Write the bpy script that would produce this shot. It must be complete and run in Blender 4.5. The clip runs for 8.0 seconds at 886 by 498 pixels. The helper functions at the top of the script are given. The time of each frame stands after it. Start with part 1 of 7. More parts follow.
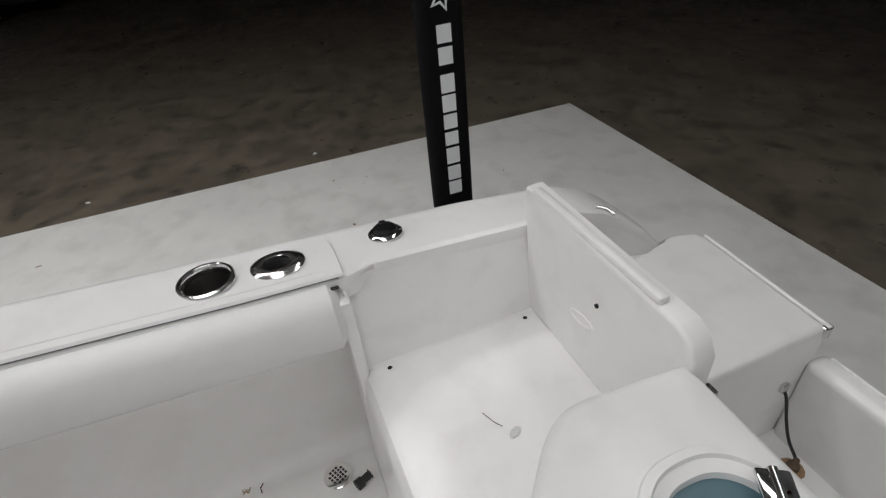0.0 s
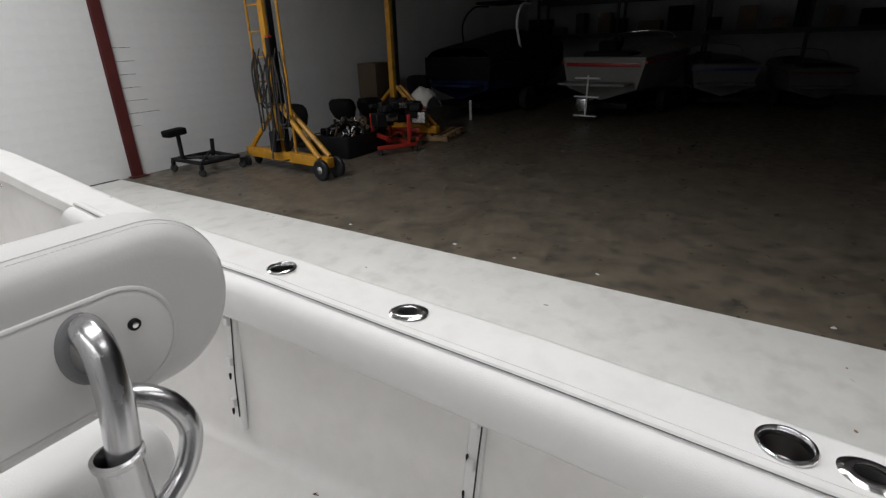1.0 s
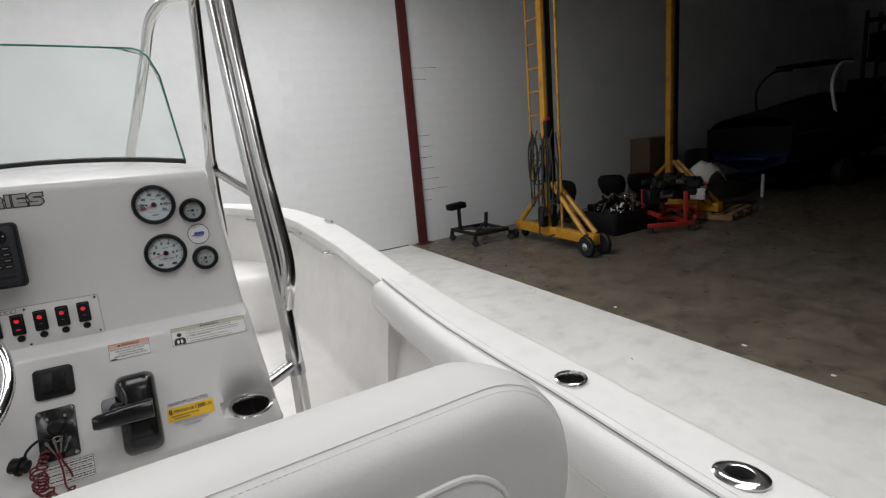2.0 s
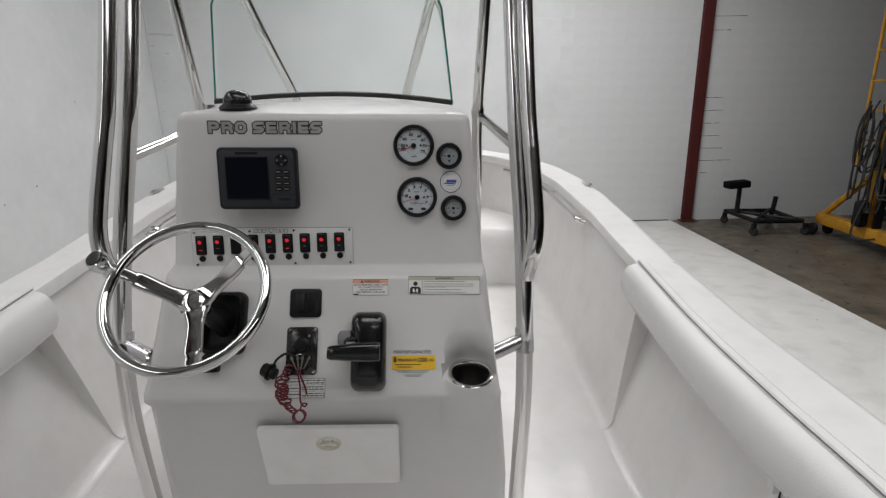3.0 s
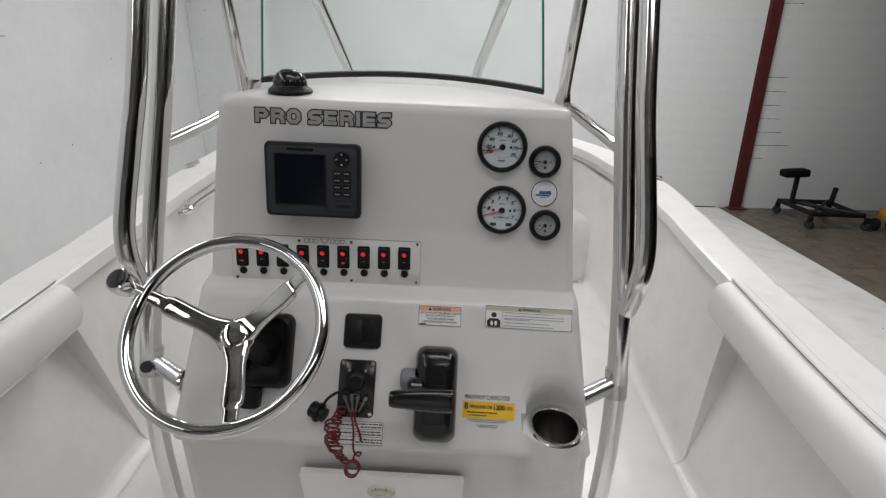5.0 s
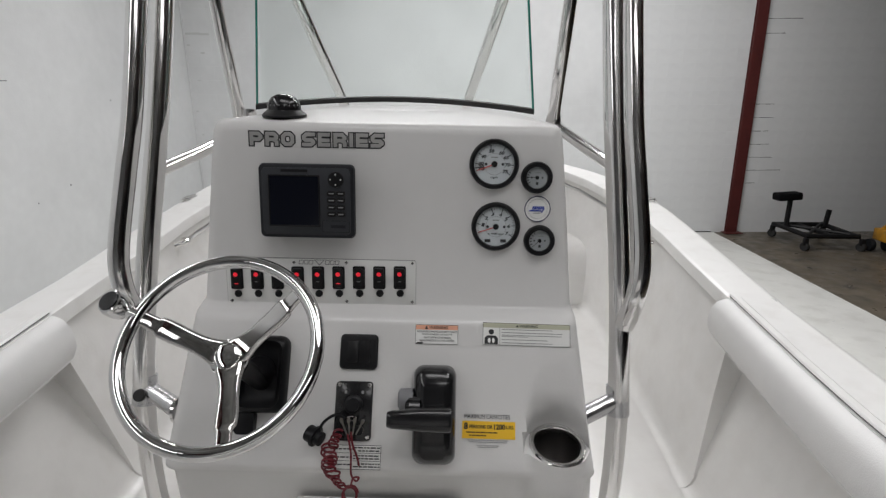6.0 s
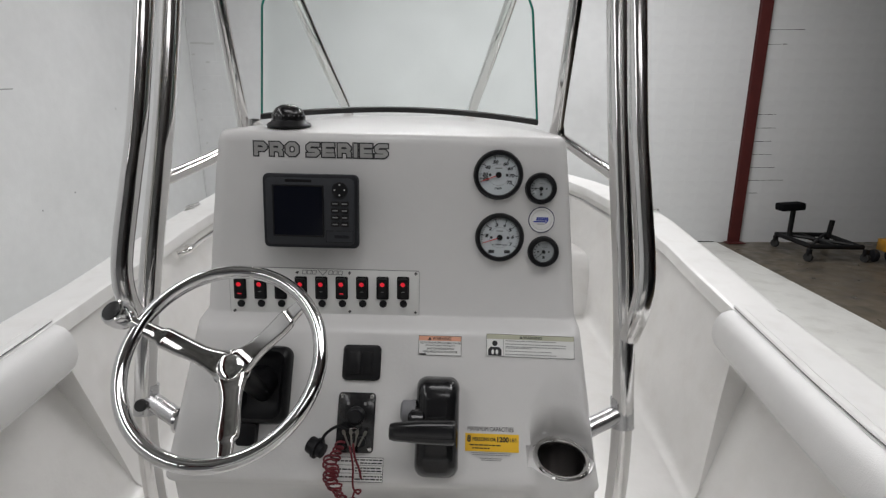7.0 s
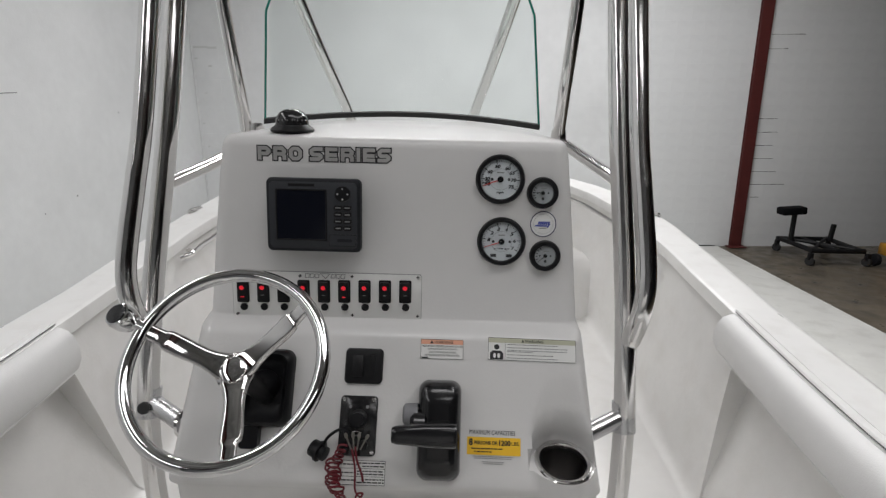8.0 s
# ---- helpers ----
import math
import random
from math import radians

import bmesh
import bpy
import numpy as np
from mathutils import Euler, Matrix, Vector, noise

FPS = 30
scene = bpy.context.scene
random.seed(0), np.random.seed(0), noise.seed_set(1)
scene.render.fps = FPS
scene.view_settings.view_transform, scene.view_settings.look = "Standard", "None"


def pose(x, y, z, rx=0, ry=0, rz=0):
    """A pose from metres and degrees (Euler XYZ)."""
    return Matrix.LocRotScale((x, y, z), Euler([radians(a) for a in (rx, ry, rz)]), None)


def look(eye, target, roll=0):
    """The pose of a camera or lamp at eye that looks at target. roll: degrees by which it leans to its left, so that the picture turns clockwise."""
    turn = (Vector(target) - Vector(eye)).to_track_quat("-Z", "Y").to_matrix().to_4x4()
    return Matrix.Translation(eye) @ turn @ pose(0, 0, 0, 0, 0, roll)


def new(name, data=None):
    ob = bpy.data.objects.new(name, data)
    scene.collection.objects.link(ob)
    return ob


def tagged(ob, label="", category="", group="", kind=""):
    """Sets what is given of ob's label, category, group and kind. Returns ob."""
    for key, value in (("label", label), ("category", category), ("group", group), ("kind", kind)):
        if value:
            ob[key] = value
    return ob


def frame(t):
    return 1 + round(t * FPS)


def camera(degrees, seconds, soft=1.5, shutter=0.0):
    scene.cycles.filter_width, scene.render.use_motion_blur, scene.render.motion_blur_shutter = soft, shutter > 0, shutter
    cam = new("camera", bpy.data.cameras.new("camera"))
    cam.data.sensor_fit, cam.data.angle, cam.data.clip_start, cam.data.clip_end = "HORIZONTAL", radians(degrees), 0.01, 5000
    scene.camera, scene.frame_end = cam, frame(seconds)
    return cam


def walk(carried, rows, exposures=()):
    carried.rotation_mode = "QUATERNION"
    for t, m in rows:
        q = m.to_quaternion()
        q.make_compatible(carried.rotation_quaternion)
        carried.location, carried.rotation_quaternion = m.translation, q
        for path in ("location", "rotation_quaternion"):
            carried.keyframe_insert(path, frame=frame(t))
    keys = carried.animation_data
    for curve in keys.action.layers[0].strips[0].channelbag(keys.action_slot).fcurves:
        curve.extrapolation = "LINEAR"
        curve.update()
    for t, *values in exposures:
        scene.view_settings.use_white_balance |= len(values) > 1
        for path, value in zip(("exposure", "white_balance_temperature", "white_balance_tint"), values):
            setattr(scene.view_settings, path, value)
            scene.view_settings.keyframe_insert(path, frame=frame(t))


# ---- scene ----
LENS = 81.0
cam = camera(LENS, 8.0, soft=1.3)
ROWS = [
    (0.0, 0.2507, -1.9570, 1.8681, 52.81, 4.68, -112.47),
    (0.2, 0.2510, -1.8829, 1.8803, 54.61, 4.08, -98.03),
    (0.5, 0.2213, -1.8152, 1.9028, 56.78, 1.83, -82.20),
    (0.8, 0.2065, -1.7266, 1.9388, 64.25, 2.19, -66.66),
    (1.0, 0.1432, -1.6652, 1.9954, 67.85, 1.66, -58.61),
    (1.2, 0.1448, -1.5611, 2.0015, 71.14, 0.71, -51.41),
    (1.5, 0.1254, -1.5081, 2.0362, 73.87, 2.30, -41.26),
    (2.0, 0.1867, -1.4638, 2.0405, 77.25, 4.96, -30.90),
    (2.2, 0.2356, -1.3726, 2.0339, 78.37, 4.38, -24.56),
    (3.3, 0.2250, -1.2123, 2.0266, 71.89, 0.09, 0.96),
    (3.5, 0.1942, -1.1613, 2.0332, 70.64, -0.63, 1.54),
    (4.0, 0.1316, -1.0556, 2.0678, 68.97, -1.62, 2.43),
    (4.5, 0.1161, -1.0062, 2.0809, 69.19, -1.62, 1.72),
    (6.0, 0.1249, -1.0171, 2.0410, 74.33, 0.39, 0.36),
    (6.5, 0.1210, -1.0188, 2.0424, 74.66, 0.45, 0.44),
    (7.0, 0.1216, -1.0133, 2.0443, 75.27, 0.20, 0.64),
    (7.5, 0.1214, -1.0182, 2.0484, 75.43, 0.13, 0.73),
    (8.0, 0.1196, -1.0180, 2.0463, 75.66, 0.14, 0.78),
]
walk(cam, [(t, pose(*v)) for t, *v in ROWS],
     [(0.0, -0.58), (0.6, -0.48), (1.2, -0.28), (2.0, -0.37), (3.3, -0.53), (4.5, -0.43), (6.0, -0.40), (8.0, -0.40)])

# ---------------------------------------------------------------- light
world = bpy.data.worlds.new("hall_air")
scene.world = world
world.use_nodes = True
world.node_tree.nodes["Background"].inputs[0].default_value = (0.6, 0.66, 0.8, 1)
world.node_tree.nodes["Background"].inputs[1].default_value = 0.004


def area_lamp(name, eye, target, sx, sy, watts, colour, spread=180):
    data = bpy.data.lights.new(name, "AREA")
    data.shape, data.size, data.size_y = "RECTANGLE", sx, sy
    data.energy, data.color, data.spread = watts, colour, radians(spread)
    ob = new(name, data)
    ob.matrix_world = look(eye, target)
    return ob


# ---------------------------------------------------------------- materials
def material(name, base, rough=0.5, metal=0.0, spec=0.5, coat=0.0, var=0.0, scale=8.0, bump=0.0,
             bump_scale=60.0, dirt=None, dirt_amt=0.0, dirt_scale=2.0, rough_var=0.0, trans=0.0, glow=None, glow_w=0.0):
    """Principled surface with colour variation at two scales, fine relief and stains."""
    m = bpy.data.materials.new(name)
    m.use_nodes = True
    nt = m.node_tree
    b = nt.nodes["Principled BSDF"]
    b.inputs["Base Color"].default_value = (*base, 1)
    b.inputs["Roughness"].default_value = rough
    b.inputs["Metallic"].default_value = metal
    b.inputs["Specular IOR Level"].default_value = spec
    b.inputs["Coat Weight"].default_value = coat
    b.inputs["Coat Roughness"].default_value = 0.08
    b.inputs["Transmission Weight"].default_value = trans
    if glow:
        b.inputs["Emission Color"].default_value = (*glow, 1)
        b.inputs["Emission Strength"].default_value = glow_w
    tc = nt.nodes.new("ShaderNodeTexCoord")

    def noise_node(s, detail=4.0):
        n = nt.nodes.new("ShaderNodeTexNoise")
        n.inputs["Scale"].default_value, n.inputs["Detail"].default_value = s, detail
        nt.links.new(tc.outputs["Object"], n.inputs["Vector"])
        return n

    def ramp(src, lo, hi):
        r = nt.nodes.new("ShaderNodeMapRange")
        r.inputs["From Min"].default_value, r.inputs["From Max"].default_value = 0.3, 0.7
        r.inputs["To Min"].default_value, r.inputs["To Max"].default_value = lo, hi
        nt.links.new(src, r.inputs["Value"])
        return r.outputs["Result"]

    colour = None
    if var > 0:
        a, c = noise_node(scale), noise_node(scale * 6)
        add = nt.nodes.new("ShaderNodeMath")
        add.operation = "ADD"
        nt.links.new(ramp(a.outputs["Fac"], 1 - var, 1 + var), add.inputs[0])
        nt.links.new(ramp(c.outputs["Fac"], -var * 0.5, var * 0.5), add.inputs[1])
        mul = nt.nodes.new("ShaderNodeVectorMath")
        mul.operation = "SCALE"
        mul.inputs[0].default_value = base
        nt.links.new(add.outputs[0], mul.inputs["Scale"])
        colour = mul.outputs[0]
    if dirt:
        d = noise_node(dirt_scale, 8.0)
        mix = nt.nodes.new("ShaderNodeMix")
        mix.data_type = "RGBA"
        r = nt.nodes.new("ShaderNodeMapRange")
        r.inputs["From Min"].default_value, r.inputs["From Max"].default_value = 0.5, 0.72
        r.inputs["To Min"].default_value, r.inputs["To Max"].default_value = 0.0, dirt_amt
        nt.links.new(d.outputs["Fac"], r.inputs["Value"])
        nt.links.new(r.outputs["Result"], mix.inputs[0])
        if colour:
            nt.links.new(colour, mix.inputs[6])
        else:
            mix.inputs[6].default_value = (*base, 1)
        mix.inputs[7].default_value = (*dirt, 1)
        colour = mix.outputs[2]
    if colour:
        nt.links.new(colour, b.inputs["Base Color"])
    if rough_var > 0:
        n = noise_node(scale * 3)
        nt.links.new(ramp(n.outputs["Fac"], max(0.02, rough - rough_var), min(1, rough + rough_var)), b.inputs["Roughness"])
    if bump > 0:
        n = noise_node(bump_scale, 6.0)
        bp = nt.nodes.new("ShaderNodeBump")
        bp.inputs["Strength"].default_value, bp.inputs["Distance"].default_value = 1.0, bump
        nt.links.new(n.outputs["Fac"], bp.inputs["Height"])
        nt.links.new(bp.outputs["Normal"], b.inputs["Normal"])
    return m


GELCOAT = material("gelcoat", (0.84, 0.835, 0.82), 0.30, coat=0.15, var=0.02, scale=3, rough_var=0.015, bump=0.0003, bump_scale=25, dirt=(0.66, 0.64, 0.60), dirt_amt=0.25, dirt_scale=14)
# white hulls coloured dark grey, with the unlit hall's shade in the colour
SHADEGEL = material("shaded_white_gelcoat", (0.20, 0.197, 0.19), 0.6, var=0.1, scale=2, dirt=(0.3, 0.29, 0.27), dirt_amt=0.5, dirt_scale=1.5)
DEEPSHADEGEL = material("deep_shade_hull_paint", (0.075, 0.075, 0.075), 0.6, var=0.1, scale=2)
LINER = material("liner_gelcoat", (0.79, 0.78, 0.76), 0.42, coat=0.1, var=0.03, scale=4, bump=0.0006, bump_scale=90, dirt=(0.62, 0.59, 0.54), dirt_amt=0.2, dirt_scale=9)
CONSOLE_G = material("console_gelcoat", (0.67, 0.663, 0.652), 0.45, spec=0.3, coat=0.5, var=0.015, scale=5, bump=0.0003, bump_scale=160)
VINYL = material("vinyl", (0.80, 0.797, 0.788), 0.5, var=0.02, scale=6, bump=0.0005, bump_scale=320, rough_var=0.08)
VINYL_G = material("vinyl_pale_grey", (0.75, 0.742, 0.728), 0.5, var=0.02, scale=6, bump=0.0002, bump_scale=320)
STEEL = material("polished_steel", (0.84, 0.83, 0.82), 0.12, metal=1.0, rough_var=0.03, scale=10)
SATIN = material("satin_steel", (0.84, 0.84, 0.84), 0.15, metal=1.0)
CHROME = material("chrome", (0.72, 0.72, 0.72), 0.05, metal=1.0)
CAST = material("cast_polished_steel", (0.62, 0.61, 0.60), 0.06, metal=1.0, rough_var=0.05, scale=25)
SEAMGREY = material("grey_seam", (0.16, 0.16, 0.16), 0.6)
# steel darkened with the shade inside the cup holders
CUPSHADE = material("shaded_cup_steel", (0.26, 0.25, 0.245), 0.28, metal=1.0)
ALU = material("anodised_pipe", (0.66, 0.66, 0.67), 0.26, metal=1.0, rough_var=0.02, scale=14)
BOOT = material("grey_rubber_boot", (0.20, 0.20, 0.21), 0.6)
BLACK = material("black_plastic", (0.006, 0.006, 0.007), 0.40, spec=0.28, var=0.1, scale=20, bump=0.0002, bump_scale=400)
GLOSSBLACK = material("gloss_black", (0.009, 0.009, 0.010), 0.2, coat=0.25)
DARKGREY = material("dark_grey_plastic", (0.014, 0.015, 0.018), 0.5, spec=0.25, var=0.06, scale=20, bump=0.0002, bump_scale=400)
SCREEN = material("lcd_screen", (0.004, 0.005, 0.010), 0.12, spec=0.2)
RUBBER = material("rubber", (0.02, 0.02, 0.02), 0.7, bump=0.0004, bump_scale=200)
BEZEL = material("grey_bezel_plastic", (0.030, 0.032, 0.037), 0.5, spec=0.35, var=0.05, scale=20, bump=0.0002, bump_scale=400)
DIAL_G = material("small_dial_face", (0.30, 0.31, 0.32), 0.45)
KEYMETAL = material("worn_key_metal", (0.22, 0.21, 0.19), 0.4, metal=1.0)
DIAL = material("dial_face", (0.47, 0.49, 0.51), 0.45)
PAPER = material("label_film", (0.78, 0.78, 0.76), 0.4, var=0.015, scale=20)
INK = material("black_ink", (0.02, 0.02, 0.022), 0.5)
SILVERINK = material("silver_ink", (0.40, 0.395, 0.385), 0.38, metal=0.1, var=0.1, scale=14)
PANELRIM = material("panel_cut_edge", (0.45, 0.45, 0.44), 0.4)
LATCH = material("cream_latch_plastic", (0.66, 0.64, 0.56), 0.35)
GREYINK = material("grey_ink", (0.22, 0.22, 0.22), 0.5)
ORANGE = material("label_orange", (0.80, 0.40, 0.27), 0.4)
OLIVE = material("label_khaki", (0.50, 0.50, 0.38), 0.4)
YELLOWL = material("label_yellow", (0.86, 0.52, 0.03), 0.4)
REDINK = material("needle_red", (0.6, 0.03, 0.02), 0.4)
NAVYINK = material("navy_ink", (0.012, 0.016, 0.075), 0.4)
BLUEINK = material("blue_ink", (0.03, 0.06, 0.35), 0.4)
REDLED = material("red_led", (0.4, 0.01, 0.01), 0.4, glow=(1.0, 0.02, 0.05), glow_w=0.6)
REDCORD = material("red_cord", (0.135, 0.009, 0.016), 0.4)
CONCRETE = material("stained_concrete", (0.130, 0.110, 0.083), 0.42, var=0.22, scale=2.0, bump=0.0005, bump_scale=60, dirt=(0.030, 0.031, 0.030), dirt_amt=0.65, dirt_scale=4.5, rough_var=0.18)
PADPAINT = material("worn_white_floor_paint", (0.72, 0.72, 0.69), 0.4, var=0.05, scale=1.6, bump=0.0008, bump_scale=40, dirt=(0.42, 0.41, 0.37), dirt_amt=0.35, dirt_scale=4.2, rough_var=0.12)
WALLPAINT = material("white_block_paint", (0.725, 0.736, 0.740), 0.6, var=0.04, scale=1.5, bump=0.0012, bump_scale=45, dirt=(0.60, 0.61, 0.61), dirt_amt=0.3, dirt_scale=1.2)
JOINT = material("wall_joint", (0.6, 0.61, 0.6), 0.8, bump=0.001, bump_scale=60)
RUST = material("rust_red_paint", (0.085, 0.016, 0.015), 0.55, var=0.15, scale=5, bump=0.0006, bump_scale=50)
YELLOW = material("safety_yellow_paint", (0.50, 0.24, 0.014), 0.45, var=0.12, scale=4, dirt=(0.12, 0.07, 0.03), dirt_amt=0.7, dirt_scale=6)
REDPAINT = material("red_stand_paint", (0.38, 0.03, 0.02), 0.4, var=0.15, scale=8)
BULB = material("lit_bulb", (0.9, 0.88, 0.8), 0.5, glow=(1.0, 0.93, 0.8), glow_w=6.0)
# patchy tone that varies what the polished metal reflects
CEILING = material("patchy_ceiling_grey", (0.38, 0.38, 0.375), 0.7, var=0.45, scale=0.5)
PANELFILM = material("panel_film", (0.74, 0.74, 0.72), 0.28, var=0.01, scale=9)
DARKWALL = material("dark_hall_wall", (0.28, 0.28, 0.29), 0.6, var=0.1, scale=1)
DARKSTEEL = material("black_steel", (0.009, 0.009, 0.010), 0.5, spec=0.25, var=0.2, scale=8)
WOOD = material("pallet_wood", (0.30, 0.19, 0.10), 0.7, var=0.2, scale=7, bump=0.001, bump_scale=60)
CARDB = material("cardboard", (0.10, 0.07, 0.045), 0.8, var=0.1, scale=4)
TEAL = material("livewell_blue", (0.075, 0.15, 0.18), 0.35, var=0.05, scale=6)
BLUE = material("blue_paint", (0.010, 0.022, 0.09), 0.35)
REDGEL = material("red_gelcoat", (0.35, 0.02, 0.02), 0.25)
RAG = material("white_rag", (0.6, 0.58, 0.54), 0.9, bump=0.004, bump_scale=25)
COVER = material("black_cover_cloth", (0.009, 0.009, 0.010), 0.85, spec=0.2, bump=0.006, bump_scale=9)
BANNER = material("black_sleeve_cloth", (0.004, 0.004, 0.005), 0.8, spec=0.12, bump=0.0006, bump_scale=300)
BANNERW = material("white_print", (0.75, 0.76, 0.77), 0.5)
GLASS = material("clear_acrylic", (0.93, 0.97, 0.96), 0.0, trans=1.0)
GLASS.node_tree.nodes["Principled BSDF"].inputs["IOR"].default_value = 1.2
GLASSEDGE = material("green_glass_edge", (0.02, 0.22, 0.17), 0.2)


# ---------------------------------------------------------------- mesh helpers
def part(name, bm, mat, parent=None, label="", smooth=38.0):
    """Links a bmesh as one mesh object under a thing or a part."""
    me = bpy.data.meshes.new(name)
    bmesh.ops.recalc_face_normals(bm, faces=bm.faces)
    bm.to_mesh(me)
    bm.free()
    for mm in (mat if isinstance(mat, (list, tuple)) else [mat]):
        me.materials.append(mm)
    me.shade_smooth()
    me.set_sharp_from_angle(angle=radians(smooth))
    ob = new(name, me)
    if parent is not None:
        ob.parent = parent
    if label:
        tagged(ob, label)
    return ob


def thing(name, label, category, at=(0, 0, 0), group="", kind=""):
    ob = new(name)
    ob.empty_display_size = 0.1
    ob.location = at
    return tagged(ob, label, category, group, kind)


def structure(name, bm, mat, label=""):
    return tagged(part(name, bm, mat), label or name.replace("_", " "), "", "", "structure")


def add_box(bm, c, s, bevel=0.0, seg=2, m=None):
    r = bmesh.ops.create_cube(bm, size=1.0)
    vs = r["verts"]
    bmesh.ops.scale(bm, vec=s, verts=vs)
    if bevel > 0:
        es = list({e for v in vs for e in v.link_edges})
        out = bmesh.ops.bevel(bm, geom=es, offset=bevel, segments=seg, affect="EDGES", profile=0.5)
        vs = list({v for f in out["faces"] for v in f.verts} | {v for v in vs if v.is_valid})
    bmesh.ops.translate(bm, vec=c, verts=vs)
    if m is not None:
        bmesh.ops.transform(bm, matrix=m, verts=vs)
    return vs


def box(c, s, bevel=0.0, seg=2, m=None):
    bm = bmesh.new()
    add_box(bm, c, s, bevel, seg, m)
    return bm


def span(x0, x1, y0, y1, z0, z1, bevel=0.0, seg=2):
    return box(((x0 + x1) / 2, (y0 + y1) / 2, (z0 + z1) / 2), (abs(x1 - x0), abs(y1 - y0), abs(z1 - z0)), bevel, seg)


def glide(points, steps=8):
    """Catmull-Rom through the points."""
    p = [Vector(q) for q in points]
    p = [2 * p[0] - p[1], *p, 2 * p[-1] - p[-2]]
    out = []
    for i in range(1, len(p) - 2):
        for k in range(steps):
            t = k / steps
            a, b, c, d = p[i - 1], p[i], p[i + 1], p[i + 2]
            out.append(0.5 * ((2 * b) + (c - a) * t + (2 * a - 5 * b + 4 * c - d) * t * t + (3 * b - a - 3 * c + d) * t ** 3))
    out.append(p[-2])
    return out


def add_tube(bm, points, r, n=12, closed=False, m=None):
    pts = [Vector(p) for p in points]
    rad = r if isinstance(r, (list, tuple)) else [r] * len(pts)
    up = None
    rings = []
    for i, p in enumerate(pts):
        a = pts[i - 1] if i > 0 or closed else p
        b = pts[(i + 1) % len(pts)] if i < len(pts) - 1 or closed else p
        d = (b - a).normalized()
        if up is None:
            up = d.orthogonal().normalized()
        up = (up - d * up.dot(d)).normalized()
        side = d.cross(up)
        rings.append([bm.verts.new(p + rad[i] * (math.cos(2 * math.pi * k / n) * up + math.sin(2 * math.pi * k / n) * side)) for k in range(n)])
    last = len(rings) if closed else len(rings) - 1
    for i in range(last):
        a, b = rings[i], rings[(i + 1) % len(rings)]
        off = 0
        if closed and i == last - 1:
            off = min(range(n), key=lambda o: (a[0].co - b[o].co).length)
        for k in range(n):
            bm.faces.new((a[k], a[(k + 1) % n], b[(k + 1 + off) % n], b[(k + off) % n]))
    if not closed:
        bm.faces.new(rings[0][::-1])
        bm.faces.new(rings[-1])
    if m is not None:
        bmesh.ops.transform(bm, matrix=m, verts=[v for ring in rings for v in ring])


def tube(points, r, n=12, closed=False, m=None):
    bm = bmesh.new()
    add_tube(bm, points, r, n, closed, m)
    return bm


def add_lathe(bm, profile, n=32, m=None, sx=1.0, sy=1.0):
    """Turns (radius, height) pairs about z."""
    rings = []
    for r, z in profile:
        if r < 1e-6:
            rings.append([bm.verts.new((0, 0, z))])
        else:
            rings.append([bm.verts.new((sx * r * math.cos(2 * math.pi * k / n), sy * r * math.sin(2 * math.pi * k / n), z)) for k in range(n)])
    for a, b in zip(rings, rings[1:]):
        if len(a) == len(b) == 1:
            continue
        for k in range(n):
            q = (k + 1) % n
            if len(a) == 1:
                bm.faces.new((a[0], b[q], b[k]))
            elif len(b) == 1:
                bm.faces.new((a[k], a[q], b[0]))
            else:
                bm.faces.new((a[k], a[q], b[q], b[k]))
    if m is not None:
        bmesh.ops.transform(bm, matrix=m, verts=[v for ring in rings for v in ring])


def lathe(profile, n=32, m=None, sx=1.0, sy=1.0):
    bm = bmesh.new()
    add_lathe(bm, profile, n, m, sx, sy)
    return bm


def loft(rows, ring=False, ends=False):
    """A skin over rows of points; ring closes each row, ends caps the first and last."""
    bm = bmesh.new()
    v = [[bm.verts.new(p) for p in row] for row in rows]
    for a, b in zip(v, v[1:]):
        k = len(a) if ring else len(a) - 1
        for i in range(k):
            j = (i + 1) % len(a)
            quad = [a[i], a[j], b[j], b[i]]
            bm.faces.new(quad)
    if ends:
        bm.faces.new(v[0][::-1])
        bm.faces.new(v[-1])
    bmesh.ops.remove_doubles(bm, verts=bm.verts, dist=1e-5)
    return bm


def rounded(w, h, r, n=6):
    """Outline of a rectangle with rounded corners."""
    out = []
    for cx, cy, a in ((w / 2 - r, h / 2 - r, 0), (-w / 2 + r, h / 2 - r, 90), (-w / 2 + r, -h / 2 + r, 180), (w / 2 - r, -h / 2 + r, 270)):
        for k in range(n + 1):
            t = radians(a + 90 * k / n)
            out.append((cx + r * math.cos(t), cy + r * math.sin(t)))
    return out


def add_slab(bm, outline, z0, z1, m=None, bevel=0.0, seg=2):
    lo = [bm.verts.new((x, y, z0)) for x, y in outline]
    hi = [bm.verts.new((x, y, z1)) for x, y in outline]
    n = len(lo)
    bm.faces.new(lo[::-1])
    top = bm.faces.new(hi)
    for i in range(n):
        bm.faces.new((lo[i], lo[(i + 1) % n], hi[(i + 1) % n], hi[i]))
    vs = lo + hi
    if bevel > 0:
        out = bmesh.ops.bevel(bm, geom=list(top.edges), offset=bevel, segments=seg, affect="EDGES", profile=0.5)
        vs = list({v for v in vs if v.is_valid} | set(out["verts"]))
    if m is not None:
        bmesh.ops.transform(bm, matrix=m, verts=vs)


def slab(outline, z0, z1, m=None, bevel=0.0, seg=2):
    bm = bmesh.new()
    add_slab(bm, outline, z0, z1, m, bevel, seg)
    return bm


